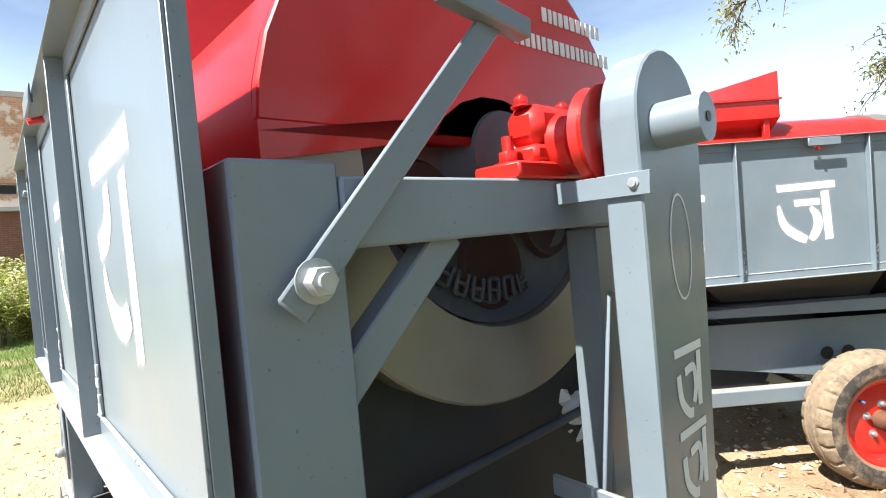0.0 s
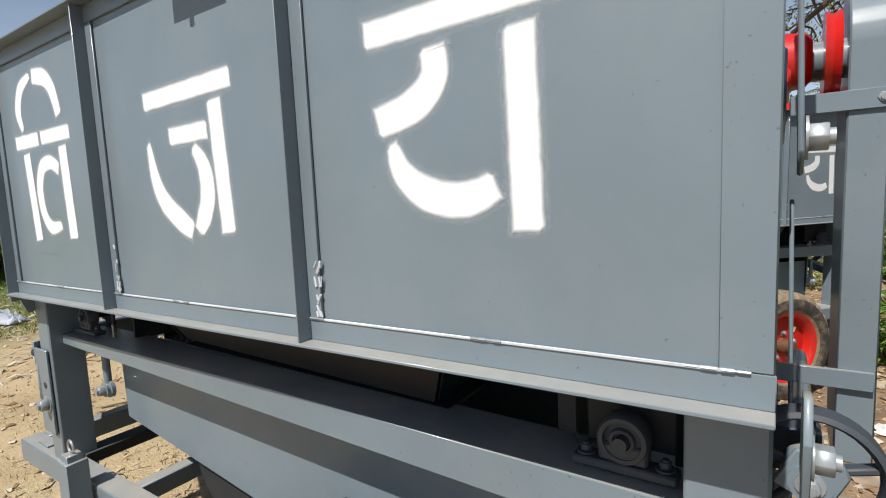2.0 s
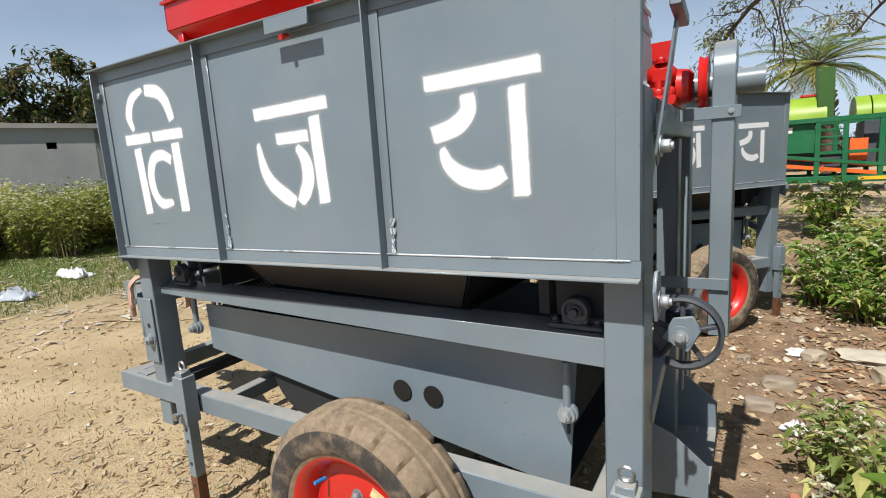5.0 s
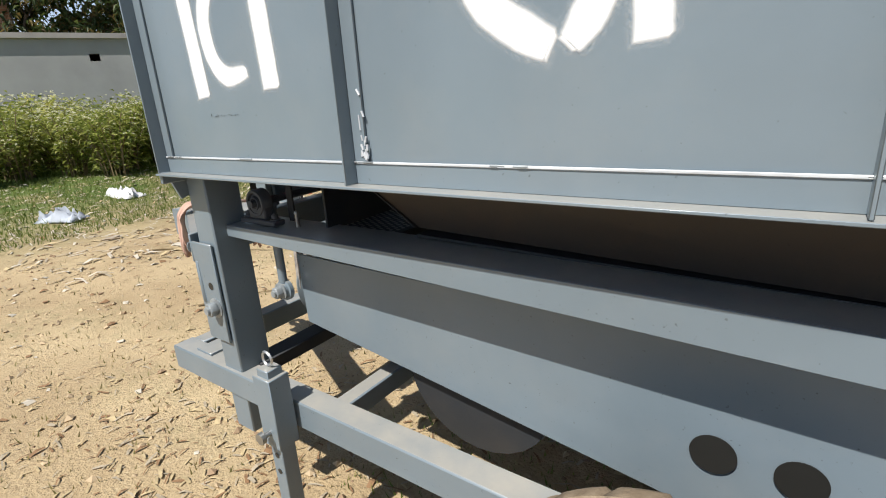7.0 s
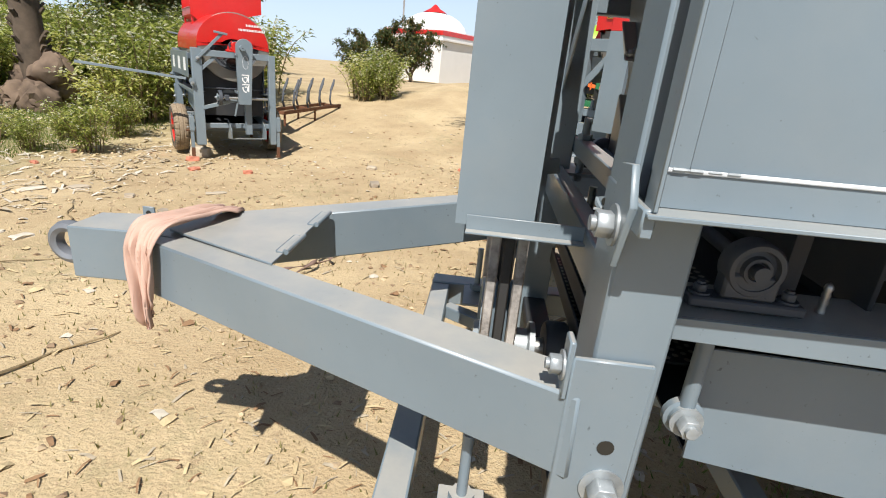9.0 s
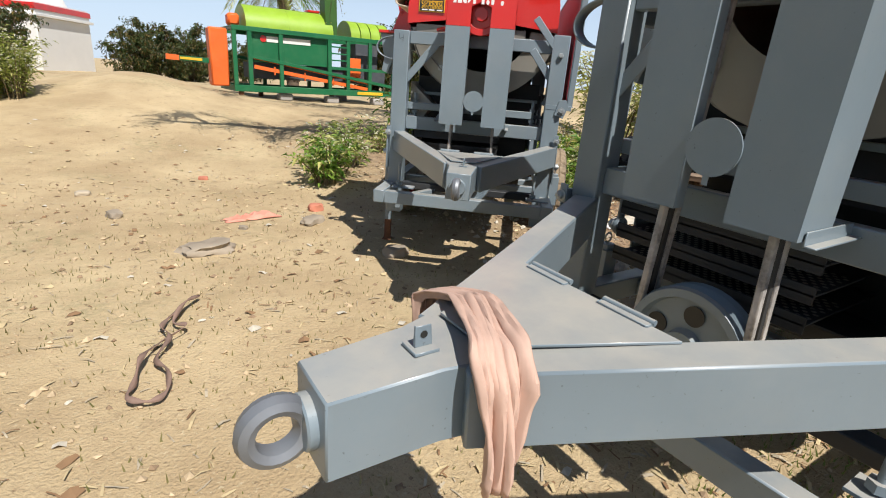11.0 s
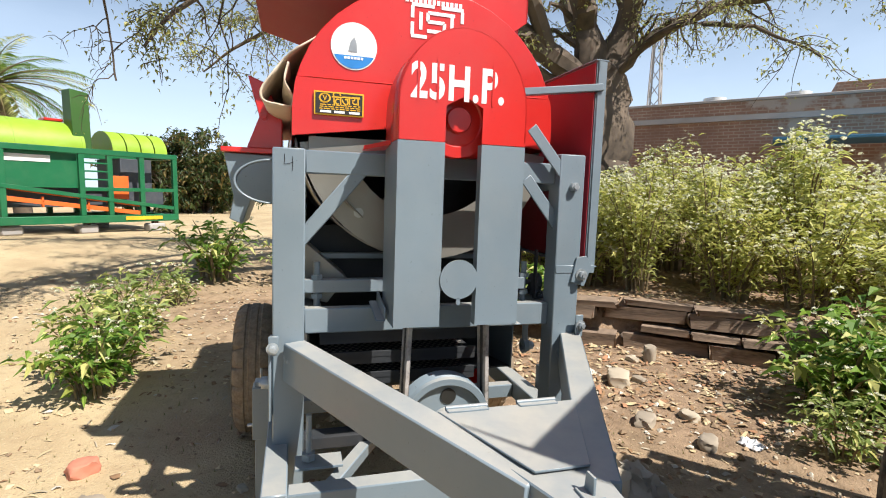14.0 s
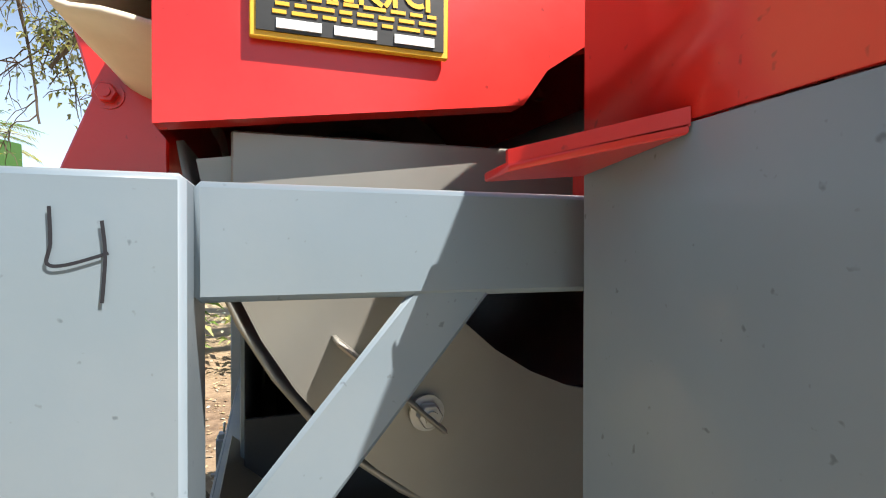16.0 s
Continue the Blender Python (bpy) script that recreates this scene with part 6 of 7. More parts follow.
# leafy background trees
round_tree = tree(8, (-20.5, 8.6, 0.2), [(0, 0, -0.2), (0, 0, 1.2), (0.1, 0, 2.4)], 0.22,
                  [([(0, 0, 2.0), (0.8, 0.4, 3.6), (1.6, 0.8, 5.2)], 0.12, 22), ([(0, 0, 2.1), (-0.8, 0.7, 3.7), (-1.5, 1.4, 5.0)], 0.12, 22), ([(0, 0, 2.2), (0.1, -0.9, 3.8), (0.2, -1.7, 5.2)], 0.12, 22), ([(0.05, 0, 2.3), (0.1, 0.2, 4.2), (0.1, 0.1, 6.2)], 0.12, 26)],
                  16, 0.26, 1.0, [LEAF_DARK, LEAF_BROWN], "leafy tree browning at the top behind the wall", twig=4)
for x, y, s, t in ((-20.0, 10.8, 1.05, 1.0), (-21.5, 6.4, 1.1, 2.0), (-22.0, 12.6, 0.95, 3.0), (-13.3, 19.0, 1.05, 0.5), (-12.0, 19.8, 1.15, 1.8), (-14.6, 20.0, 1.0, 2.8), (-19.4, 9.6, 0.9, 4.0),
                   (-4.6, 27.0, 0.62, 1.0), (-5.6, 28.0, 0.6, 2.0), (-8.0, 29.0, 0.5, 0.4), (1.3, 27.0, 0.58, 1.0), (2.7, 27.5, 0.62, 2.0), (3.9, 28.0, 0.52, 3.0), (0.1, 27.0, 0.50, 0.3), (5.2, 29.0, 0.5, 4.4), (2.0, 26.0, 0.42, 2.7), (9.5, 45.0, 0.6, 1.2), (1.0, 43.0, 0.7, 5.0), (11.0, 46.0, 0.5, 5.0),
                   (9.6, 20.0, 0.75, 1.0), (10.6, 20.6, 0.8, 2.2), (8.8, 21.0, 0.7, 3.1), (12.0, 21.5, 0.7, 4.1)):
    t2 = copy_thing(round_tree, Matrix.Translation((x, y, ground_height(x, y) - (2.7 if x > 0 and y < 30 else 1.7) * s)) @ Matrix.Rotation(t, 4, "Z") @ Matrix.Diagonal((s, s, s, 1)))
    tagged(t2, "leafy dark green tree in the distance")


def palm(seed, base, hgt, fronds, length, label):
    rng = random.Random(seed)
    root = empty("date_palm", label, "palm tree")
    root.location = base
    bm = bmesh.new()
    pts = [Vector((0.10 * math.sin(i * 0.3) * i / 6 - 0.03 * i, 0, hgt * i / 12)) for i in range(13)]
    tube(bm, pts, [0.20 - 0.003 * i for i in range(13)], 12)
    for k in range(int(hgt * 34)):
        z = rng.uniform(0.3, hgt)
        c = pts[min(12, int(z / hgt * 12))]
        a = rng.uniform(0, 6.283)
        p = Vector((c.x + 0.17 * math.cos(a), 0.17 * math.sin(a), z))
        bar(p, p + Vector((0.08 * math.cos(a), 0.08 * math.sin(a), 0.10)), 0.07, 0.03, bevel=0, bm=bm)
    part("trunk", bm, BARK, root, "dark scaly palm trunk")
    top = pts[-1]
    for k in range(fronds):
        a = 6.283 * k / fronds + rng.uniform(-0.2, 0.2)
        el = rng.uniform(-0.35, 1.45)
        L = length * rng.uniform(0.8, 1.1)
        lv = Leaves()
        rb = bmesh.new()
        prev = []
        for i in range(13):
            t = i / 12
            r = L * t * math.cos(el - 0.9 * t * 0.6)
            z = L * (t * math.sin(el) - 0.42 * t * t)
            prev.append(top + Vector((r * math.cos(a), r * math.sin(a), z)))
        tube(rb, prev, [0.02 * (1 - 0.9 * i / 12) + 0.002 for i in range(13)], 4)
        me = finish("rib", rb, STEM)
        for i in range(2, 13):
            for s in (-1, 1):
                for q in (0.0, 0.36, 0.7):
                    p = prev[i] * (1 - q) + prev[i - 1] * q
                    d = (prev[i] - prev[i - 1]).normalized()
                    sd = d.cross(Vector((0, 0, 1))).normalized() * s
                    n = L * rng.uniform(0.20, 0.30) * (1.1 - abs(i / 12 - 0.45))
                    lv.add(p, d * 0.7 + sd + Vector((0, 0, 0.15)), n, 0.03, 0, rng=rng)
        fr = new("frond", lv.mesh("frond", [LEAF_GREEN if rng.random() < 0.6 else LEAF_OLIVE]))
        fr.parent = root
        rib = new("rib", me)
        rib.parent = fr
    return root


palm(3, (4.15, 17.8, 0.5), 3.3, 34, 2.0, "young date palm with arching green fronds")
palm(4, (-7.25, 7.2, 0.15), 7.5, 22, 2.0, "tall date palm with dark scaly trunk")
rng_m = random.Random(77)
MUD = plain("dry_mud", (0.17, 0.12, 0.085), 0.95, 0.0, 0.45, 6.0, 0.9)
mound = None
for k in range(15):
    a, z = rng_m.uniform(0, 6.28), rng_m.uniform(0.0, 0.62) if k else 0.0
    r = 0.34 - 0.25 * z
    bm = bmesh.new()
    bmesh.ops.create_icosphere(bm, subdivisions=3, radius=rng_m.uniform(0.17, 0.27))
    for v in bm.verts:
        v.co *= 1 + 0.45 * noise.noise(v.co * 5 + Vector((k, 0, 0))) + 0.2 * noise.noise(v.co * 14 + Vector((0, k, 0)))
        v.co += Vector((-7.25 + r * math.cos(a), 7.2 + r * math.sin(a), 0.2 + z))
    if mound:
        part("lump", bm, MUD, mound)
    else:
        mound = thing("mud_mound", bm, MUD, "lumpy dry mud heaped round the palm's foot", "mound")

# ---- walls and buildings round the yard ----
def brick_mat(name, a, b, mortar, scale, plaster=0.0, plaster_colour=(0.6, 0.56, 0.5)):
    m, nt, bs = node_mat(name, 0.9)
    co = nt.nodes.new("ShaderNodeTexCoord")
    mp = nt.nodes.new("ShaderNodeMapping")
    mp.inputs["Rotation"].default_value = (radians(90), 0, 0)
    nt.links.new(co.outputs["Object"], mp.inputs[0])
    t = nt.nodes.new("ShaderNodeTexBrick")
    t.inputs["Scale"].default_value = scale
    t.inputs["Brick Width"].default_value, t.inputs["Row Height"].default_value, t.inputs["Mortar Size"].default_value = 0.25, 0.085, 0.012
    for i, c in ((1, a), (2, b), (3, mortar)):
        t.inputs[i].default_value = (*c, 1)
    nt.links.new(mp.outputs[0], t.inputs[0])
    c = mix_colour(nt, ramp(nt, noise_tex(nt, 0.9, 5.0, 0.6), 0.35, 0.7), t.outputs[0], tuple(0.62 * x for x in a))
    if plaster:
        c = mix_colour(nt, ramp(nt, noise_tex(nt, 0.45, 6.0, 0.65), 0.62 - plaster, 0.66 - plaster), c, plaster_colour)
    nt.links.new(c, bs.inputs["Base Color"])
    bump(nt, bs, t.outputs[1], -0.4, 0.02)
    return m


BRICK = brick_mat("orange_brick", (0.46, 0.20, 0.10), (0.40, 0.16, 0.08), (0.34, 0.24, 0.17), 1.0)
PALE_BRICK = brick_mat("sun_bleached_brick", (0.36, 0.21, 0.145), (0.31, 0.175, 0.12), (0.44, 0.36, 0.28), 1.0, 0.10, (0.40, 0.33, 0.27))
BRICK_DARK = brick_mat("dark_red_brick", (0.24, 0.085, 0.05), (0.19, 0.07, 0.045), (0.2, 0.15, 0.12), 1.0)
BRICK_PLASTER = brick_mat("brick_with_worn_plaster", (0.44, 0.22, 0.12), (0.37, 0.17, 0.09), (0.36, 0.28, 0.2), 1.0, 0.14, (0.52, 0.44, 0.36))
PLASTER = plain("grey_white_plaster", (0.33, 0.335, 0.33), 0.9, 0.0, 0.8, 1.2, 0.1)
LIME = plain("white_limewash", (0.70, 0.69, 0.66), 0.9, 0.0, 0.94, 1.5, 0.05)
CONCRETE = plain("grey_concrete", (0.34, 0.32, 0.30), 0.9, 0.0, 0.75, 2.0, 0.2)
DARKNESS = plain("dark_room", (0.03, 0.028, 0.026), 0.9)


def pierced(w, h, t, holes):
    """An upright wall slab, x from 0 to w, with real openings (x0, x1, z0, z1)."""
    xs = sorted({0.0, w, *[v for q in holes for v in q[:2]]})
    zs = sorted({0.0, h, *[v for q in holes for v in q[2:]]})
    bm = bmesh.new()
    solid = lambda i, k: 0 <= i < len(xs) - 1 and 0 <= k < len(zs) - 1 and not any(q[0] <= (xs[i] + xs[i + 1]) / 2 <= q[1] and q[2] <= (zs[k] + zs[k + 1]) / 2 <= q[3] for q in holes)
    quad = lambda *c: bm.faces.new([bm.verts.new(p) for p in c])
    for i in range(len(xs) - 1):
        for k in range(len(zs) - 1):
            if not solid(i, k):
                continue
            a, b, c, d = xs[i], xs[i + 1], zs[k], zs[k + 1]
            quad((a, 0, c), (b, 0, c), (b, 0, d), (a, 0, d))
            quad((a, t, c), (a, t, d), (b, t, d), (b, t, c))
            if not solid(i - 1, k):
                quad((a, 0, c), (a, 0, d), (a, t, d), (a, t, c))
            if not solid(i + 1, k):
                quad((b, 0, c), (b, t, c), (b, t, d), (b, 0, d))
            if not solid(i, k - 1):
                quad((a, 0, c), (a, t, c), (b, t, c), (b, 0, c))
            if not solid(i, k + 1):
                quad((a, 0, d), (b, 0, d), (b, t, d), (a, t, d))
    bmesh.ops.remove_doubles(bm, verts=bm.verts, dist=0.001)
    return bm


def building(name, label, p, q, depth, z0, h, mat, holes, roof=True, side=None):
    """A flat-roofed block with its facade from p to q (seen with p on the left)."""
    root = empty(name, label, "building")
    d = Vector((q[0] - p[0], q[1] - p[1], 0))
    w = d.length
    ang = math.atan2(d.y, d.x)
    root.matrix_world = Matrix.Translation((p[0], p[1], z0)) @ Matrix.Rotation(ang, 4, "Z")
    f = part("wall", pierced(w, h, 0.25, holes), mat, root, smooth=False)
    for x0, x1, za, zb in holes:
        if zb - za < 0.45:
            continue
        wn = part("window", box(x0, x0 + 0.06, 0.10, 0.16, za, zb, 0, box(x1 - 0.06, x1, 0.10, 0.16, za, zb, 0, box(x0 + 0.06, x1 - 0.06, 0.10, 0.16, zb - 0.06, zb, 0, box(x0 + 0.06, x1 - 0.06, 0.10, 0.16, za, za + 0.06, 0)))), CONCRETE, f)
        part("pane", box(x0 + 0.06, x1 - 0.06, 0.13, 0.14, za + 0.06, zb - 0.06, 0), DARKNESS, wn)
    part("wall", pierced(depth, h, 0.25, side or []), mat, root, smooth=False).matrix_basis = Matrix.Translation((w, 0.0, 0)) @ Matrix.Rotation(radians(90), 4, "Z")
    part("wall", box(0.0, 0.25, 0.25, depth, 0, h, 0), mat, root, smooth=False)
    part("wall", box(0.25, w - 0.25, depth - 0.25, depth, 0, h, 0), mat, root, smooth=False)
    part("floor_slab", box(0.25, w - 0.25, 0.25, depth - 0.25, 0.0, 0.1, 0), DARKNESS, root)
    if roof:
        part("roof", box(-0.12, w + 0.12, -0.12, depth + 0.12, h, h + 0.14, 0), CONCRETE, root, smooth=False)
    return root


# far orange brick house with a ledge
house = building("brick_house", "unfinished orange brick house with small windows and a concrete ledge", (-21.9, 13.2), (-17.9, 18.0), 9.5, 0.0, 4.55, BRICK,
                 [(0.95, 1.65, 3.05, 3.85), (2.5, 3.25, 3.05, 3.85), (1.1, 1.4, 4.2, 4.4), (2.7, 3.0, 4.2, 4.4), (4.9, 5.3, 4.15, 4.4)], side=[(1.2, 1.8, 2.9, 3.9), (3.4, 4.0, 2.9, 3.9), (5.6, 6.2, 2.9, 3.9), (7.4, 8.0, 2.9, 3.9)])
part("ledge", box(-0.1, 6.4, -0.5, -0.004, 2.3, 2.5, 0.01), CONCRETE, house)
part("plinth_wall", box(-0.1, 6.3, -0.35, -0.005, 1.0, 2.29, 0.01), plain("pinkish_render", (0.36, 0.25, 0.20), 0.9, 0, 0.7, 2.0), house)
part("pillar", box(4.2, 4.5, -0.06, -0.006, 2.5, 4.5, 0.01), CONCRETE, house)
bm = prism([(-26.0, 11.2, 2.4), (-21.95, 13.25, 2.5), (-21.95, 13.25, 4.55), (-24.0, 12.2, 4.25), (-26.0, 11.2, 3.9)], (0.02, -0.03, 0))
thing("shade_net", bm, plain("green_netting", (0.09, 0.30, 0.21), 0.9, 0, 0.7, 3.0), "green shade net slung beside the house", "net")
thing("yard_wall", box(-27.0, -21.95, 12.2, 12.45, 0.0, 2.2, 0.01), LIME, "whitewashed low wall under the net", "wall", kind="structure")
# plain hut wall behind the hedge
hut = building("hut", "grey whitewashed hut with a flat mossy roof edge", (-17.4, 2.4), (-15.2, 7.3), 4.0, 0.0, 3.35, PLASTER, [(3.9, 4.15, 2.75, 2.95)])
# tall worn house at the yard's end
old = building("old_house", "tall worn brick and plaster house with a rough parapet", (-23.6, -6.0), (-22.5, 1.72), 6.0, 0.0, 8.3, BRICK_PLASTER, [(6.0, 6.7, 4.55, 5.0)], roof=False)
part("parapet", box(0, 7.8, 0.0, 0.25, 8.305, 8.55, 0.02), CONCRETE, old)
annex = building("annex", "grey plastered annex with a rooftop brick stump and air conditioner", (-22.5, 1.78), (-21.9, 6.2), 5.0, 0.0, 8.2, PLASTER, [(1.35, 1.9, 4.45, 4.9)], roof=False)
part("corner_pipe", box(-0.06, 0.10, -0.10, -0.01, 0.0, 9.9, 0.01), CONCRETE, annex)
part("ledge", box(0.1, 4.4, -0.35, -0.005, 5.15, 5.33, 0.01), CONCRETE, annex)
part("brick_course", box(0.12, 4.4, -0.08, -0.006, 3.9, 5.14, 0.01), BRICK_PLASTER, annex)
part("ground_storey", box(0.12, 4.4, -0.12, -0.007, 0.0, 3.88, 0.01), BRICK_DARK, annex)
part("brick_stump", box(0.6, 2.3, 0.1, 1.4, 8.205, 9.15, 0.05), BRICK, annex)
part("air_conditioner", box(1.9, 2.4, -0.35, -0.01, 5.45, 5.95, 0.03), LIME, annex)
part("ground_storey", box(0.0, 7.75, -0.12, -0.007, 0.0, 3.9, 0.01), BRICK_DARK, old)
part("lintel", box(0.0, 7.7, -0.3, -0.008, 3.91, 4.1, 0.02), CONCRETE, old)

# low brick range behind the bank
rng_w = building("brick_range", "long low brick building with a parapet and rooftop tanks", (15.1, 9.0), (15.6, -9.0), 5.0, 0.2, 3.25, PALE_BRICK, [(9.2, 10.4, 1.6, 2.5), (13.0, 13.9, 1.6, 2.5)])
part("parapet", box(0, 18.0, -0.05, 0.2, 3.395, 3.75, 0.01), PALE_BRICK, rng_w)
part("coping", box(0, 18.0, -0.10, 0.25, 3.752, 3.82, 0.01), CONCRETE, rng_w)
part("upper_block", box(8.2, 16.0, 1.0, 4.5, 3.395, 4.25, 0.02), PALE_BRICK, rng_w)
part("shed_roof", box(6.9, 12.0, -1.6, -0.11, 2.55, 2.62, 0.01), plain("faded_blue_sheet", (0.05, 0.18, 0.30), 0.6), rng_w)
for x in (5.4, 7.4):
    part("water_tank", cyl((x, 1.0, 3.395), (x, 1.0, 4.05), 0.3, 20), LIME, rng_w)
building("rooftop_hut", "small brick hut behind the bushes", (11.0, 8.2), (11.6, 6.6), 2.2, 0.2, 2.55, PALE_BRICK, [])
thing("utility_pole", cyl((11.2, 8.9, 0.0), (11.2, 8.9, 4.1), 0.05, 8, bm=bar((11.0, 8.75, 3.6), (11.4, 9.1, 3.6), 0.05, 0.05)), CONCRETE, "thin grey utility pole with a cross arm", "pole")
bm = bmesh.new()
mast = (21.0, 6.3)
for sx, sy in ((-1, -1), (1, -1), (1, 1), (-1, 1)):
    bar((mast[0] + 0.35 * sx, mast[1] + 0.35 * sy, 0), (mast[0] + 0.12 * sx, mast[1] + 0.12 * sy, 8.2), 0.05, 0.05, bevel=0, bm=bm)
for k in range(14):
    r0, r1 = 0.35 - 0.016 * k, 0.35 - 0.016 * (k + 1)
    z0, z1 = 0.58 * k, 0.58 * (k + 1)
    for a, b in (((-1, -1), (1, -1)), ((1, -1), (1, 1)), ((1, 1), (-1, 1)), ((-1, 1), (-1, -1))):
        bar((mast[0] + r0 * a[0], mast[1] + r0 * a[1], z0), (mast[0] + r1 * b[0], mast[1] + r1 * b[1], z1), 0.03, 0.03, bevel=0, bm=bm)
thing("radio_mast", bm, CONCRETE, "slender lattice radio mast far off", "mast")

# white shrine with a red band and a low dome
shrine = empty("shrine", "white square shrine with red cornice band and low dome", "building")
shrine.matrix_world = Matrix.Translation((-4.35, 33.6, 0.3)) @ Matrix.Rotation(radians(-28), 4, "Z")
part("body", box(-2.1, 2.1, -2.1, 2.1, -0.5, 2.5, 0.02), LIME, shrine)
for k, (z0, z1, r, m) in enumerate(((2.5, 2.62, 2.25, LIME), (2.62, 2.80, 2.12, LIME), (2.80, 3.05, 2.17, RED), (3.05, 3.12, 2.08, LIME))):
    part("cornice" if m is LIME else "red_band", box(-r, r, -r, r, z0, z1, 0.01), m, shrine)
part("dome", lathe([(0.0, 2.05), (0.35, 1.9), (0.7, 1.55), (0.95, 1.05), (1.08, 0.5), (1.1, 0.0)], (0, 0, 3.12), (0, 0, 5), 28), LIME, shrine)
part("finial", lathe([(0.0, 0.75), (0.1, 0.6), (0.25, 0.3), (0.45, 0.1), (0.5, 0.0)], (0, 0, 4.18), (0, 0, 6), 20), RED, shrine)
part("flag_pole", cyl((-1.2, -1.6, 3.12), (-1.2, -1.6, 7.0), 0.05, 8), CONCRETE, shrine)

# old ledge at the foot of the bank: two ragged courses of long flat stones
LEDGE_STONE = plain("weathered_ledge_stone", (0.21, 0.15, 0.105), 0.95, 0.0, 0.45, 9.0, 0.8)
ledge = empty("stone_ledge", "crumbling weathered stone ledge holding the bank", "wall", kind="structure")
rng_l = random.Random(9)
slab_me = []
for v in range(6):
    me_b = finish("slab", box(-0.5, 0.5, -0.10, 0.10, -0.5, 0.5, 0.02), LEDGE_STONE, True)
    for vert in me_b.vertices:
        vert.co += Vector((rng_l.uniform(-1, 1) * 0.03, rng_l.uniform(-1, 1) * 0.02, rng_l.uniform(-1, 1) * 0.10))
    slab_me.append(me_b)
for course, (z, h) in enumerate(((0.06, 0.13), (0.185, 0.055), (0.30, 0.12), (0.395, 0.05))):
    y = 0.3 + 0.2 * rng_l.random()
    while y < 4.4:
        n = rng_l.uniform(0.35, 0.85)
        if rng_l.random() < 0.90 - 0.08 * course:
            m = y + n / 2
            x = bank_edge(m) + 0.03 * course + rng_l.uniform(-0.02, 0.02) - (0.03 if course % 2 else 0.0)
            b = new("slab", slab_me[rng_l.randrange(6)])
            b.parent = ledge
            b.matrix_basis = Matrix.Translation((x, m, ground_height(bank_edge(m) - 0.1, m) + z)) @ Euler((rng_l.uniform(-0.05, 0.05), rng_l.uniform(-0.03, 0.03), radians(90) + 0.2 + rng_l.uniform(-0.05, 0.05))).to_matrix().to_4x4() @ Matrix.Diagonal((n, 1, h, 1))
        y += n + 0.02

# ---- the third thresher across the yard ----
far_thresher = copy_thing(near_thresher, Matrix.Translation((-3.10, 5.33, 0.0)) @ Matrix.Rotation(radians(-52), 4, "Z") @ Matrix.Diagonal((0.82, 0.82, 0.79, 1)) @ Matrix.Translation((-2.06, -0.58, 0.0)))
tagged(far_thresher, "red and grey thresher parked across the yard by bushes")
for child in list(far_thresher.children):
    if child.name.split(".")[0] == "feed_tray":
        for o in (*child.children_recursive, child):
            bpy.data.objects.remove(o)
tray = part("feed_tray", box(0.05, 2.02, 0.0, 0.006, 1.12, 1.46, 0.002), GREY, far_thresher, "low grey feeding tray with white stencil")
for x in (0.35, 1.0, 1.6):
    part("stroke", box(x, x + 0.22, -0.002, -0.0005, 1.20, 1.38, 0), WHITE, tray)
part("lever", bar((1.95, -0.02, 1.10), (1.72, -1.25, 1.22), 0.035, 0.035), GREY, far_thresher, "long grey lever reaching out sideways")

# row of spare cultivator tines
tines = empty("cultivator", "row of black curved cultivator tines on a rusty frame", "farm tool")
tines.matrix_world = Matrix.Translation((-3.28, 8.15, ground_height(-3.28, 8.15))) @ Matrix.Rotation(radians(86), 4, "Z") @ Matrix.Diagonal((0.62, 0.6, 0.62, 1))
part("frame_bar", bar((-1.9, -0.25, 0.32), (1.9, -0.25, 0.32), 0.08, 0.08), RUST, tines)
part("frame_bar", bar((-1.9, 0.25, 0.32), (1.9, 0.25, 0.32), 0.08, 0.08), RUST, tines)
for x in (-1.8, 0.0, 1.8):
    part("cross_bar", bar((x, -0.25, 0.31), (x, 0.25, 0.31), 0.07, 0.07, bm=cyl((x, -0.25, 0.0), (x, -0.25, 0.3), 0.03, 8, bm=cyl((x, 0.25, 0.0), (x, 0.25, 0.3), 0.03, 8))), RUST, tines)
for k in range(9):
    x = -1.6 + 0.4 * k
    y = -0.25 if k % 2 else 0.25
    pts = [Vector((x, y, 0.32)), Vector((x - 0.12, y, 0.52)), Vector((x - 0.05, y, 0.78)), Vector((x + 0.14, y, 0.98)), Vector((x + 0.2, y, 1.08))]
    bm = bmesh.new()
    for a, b, w in zip(pts, pts[1:], (0.05, 0.05, 0.07, 0.05)):
        bar(a, b, w, 0.03, bm=bm)
    part("tine", bm, CAST, tines)

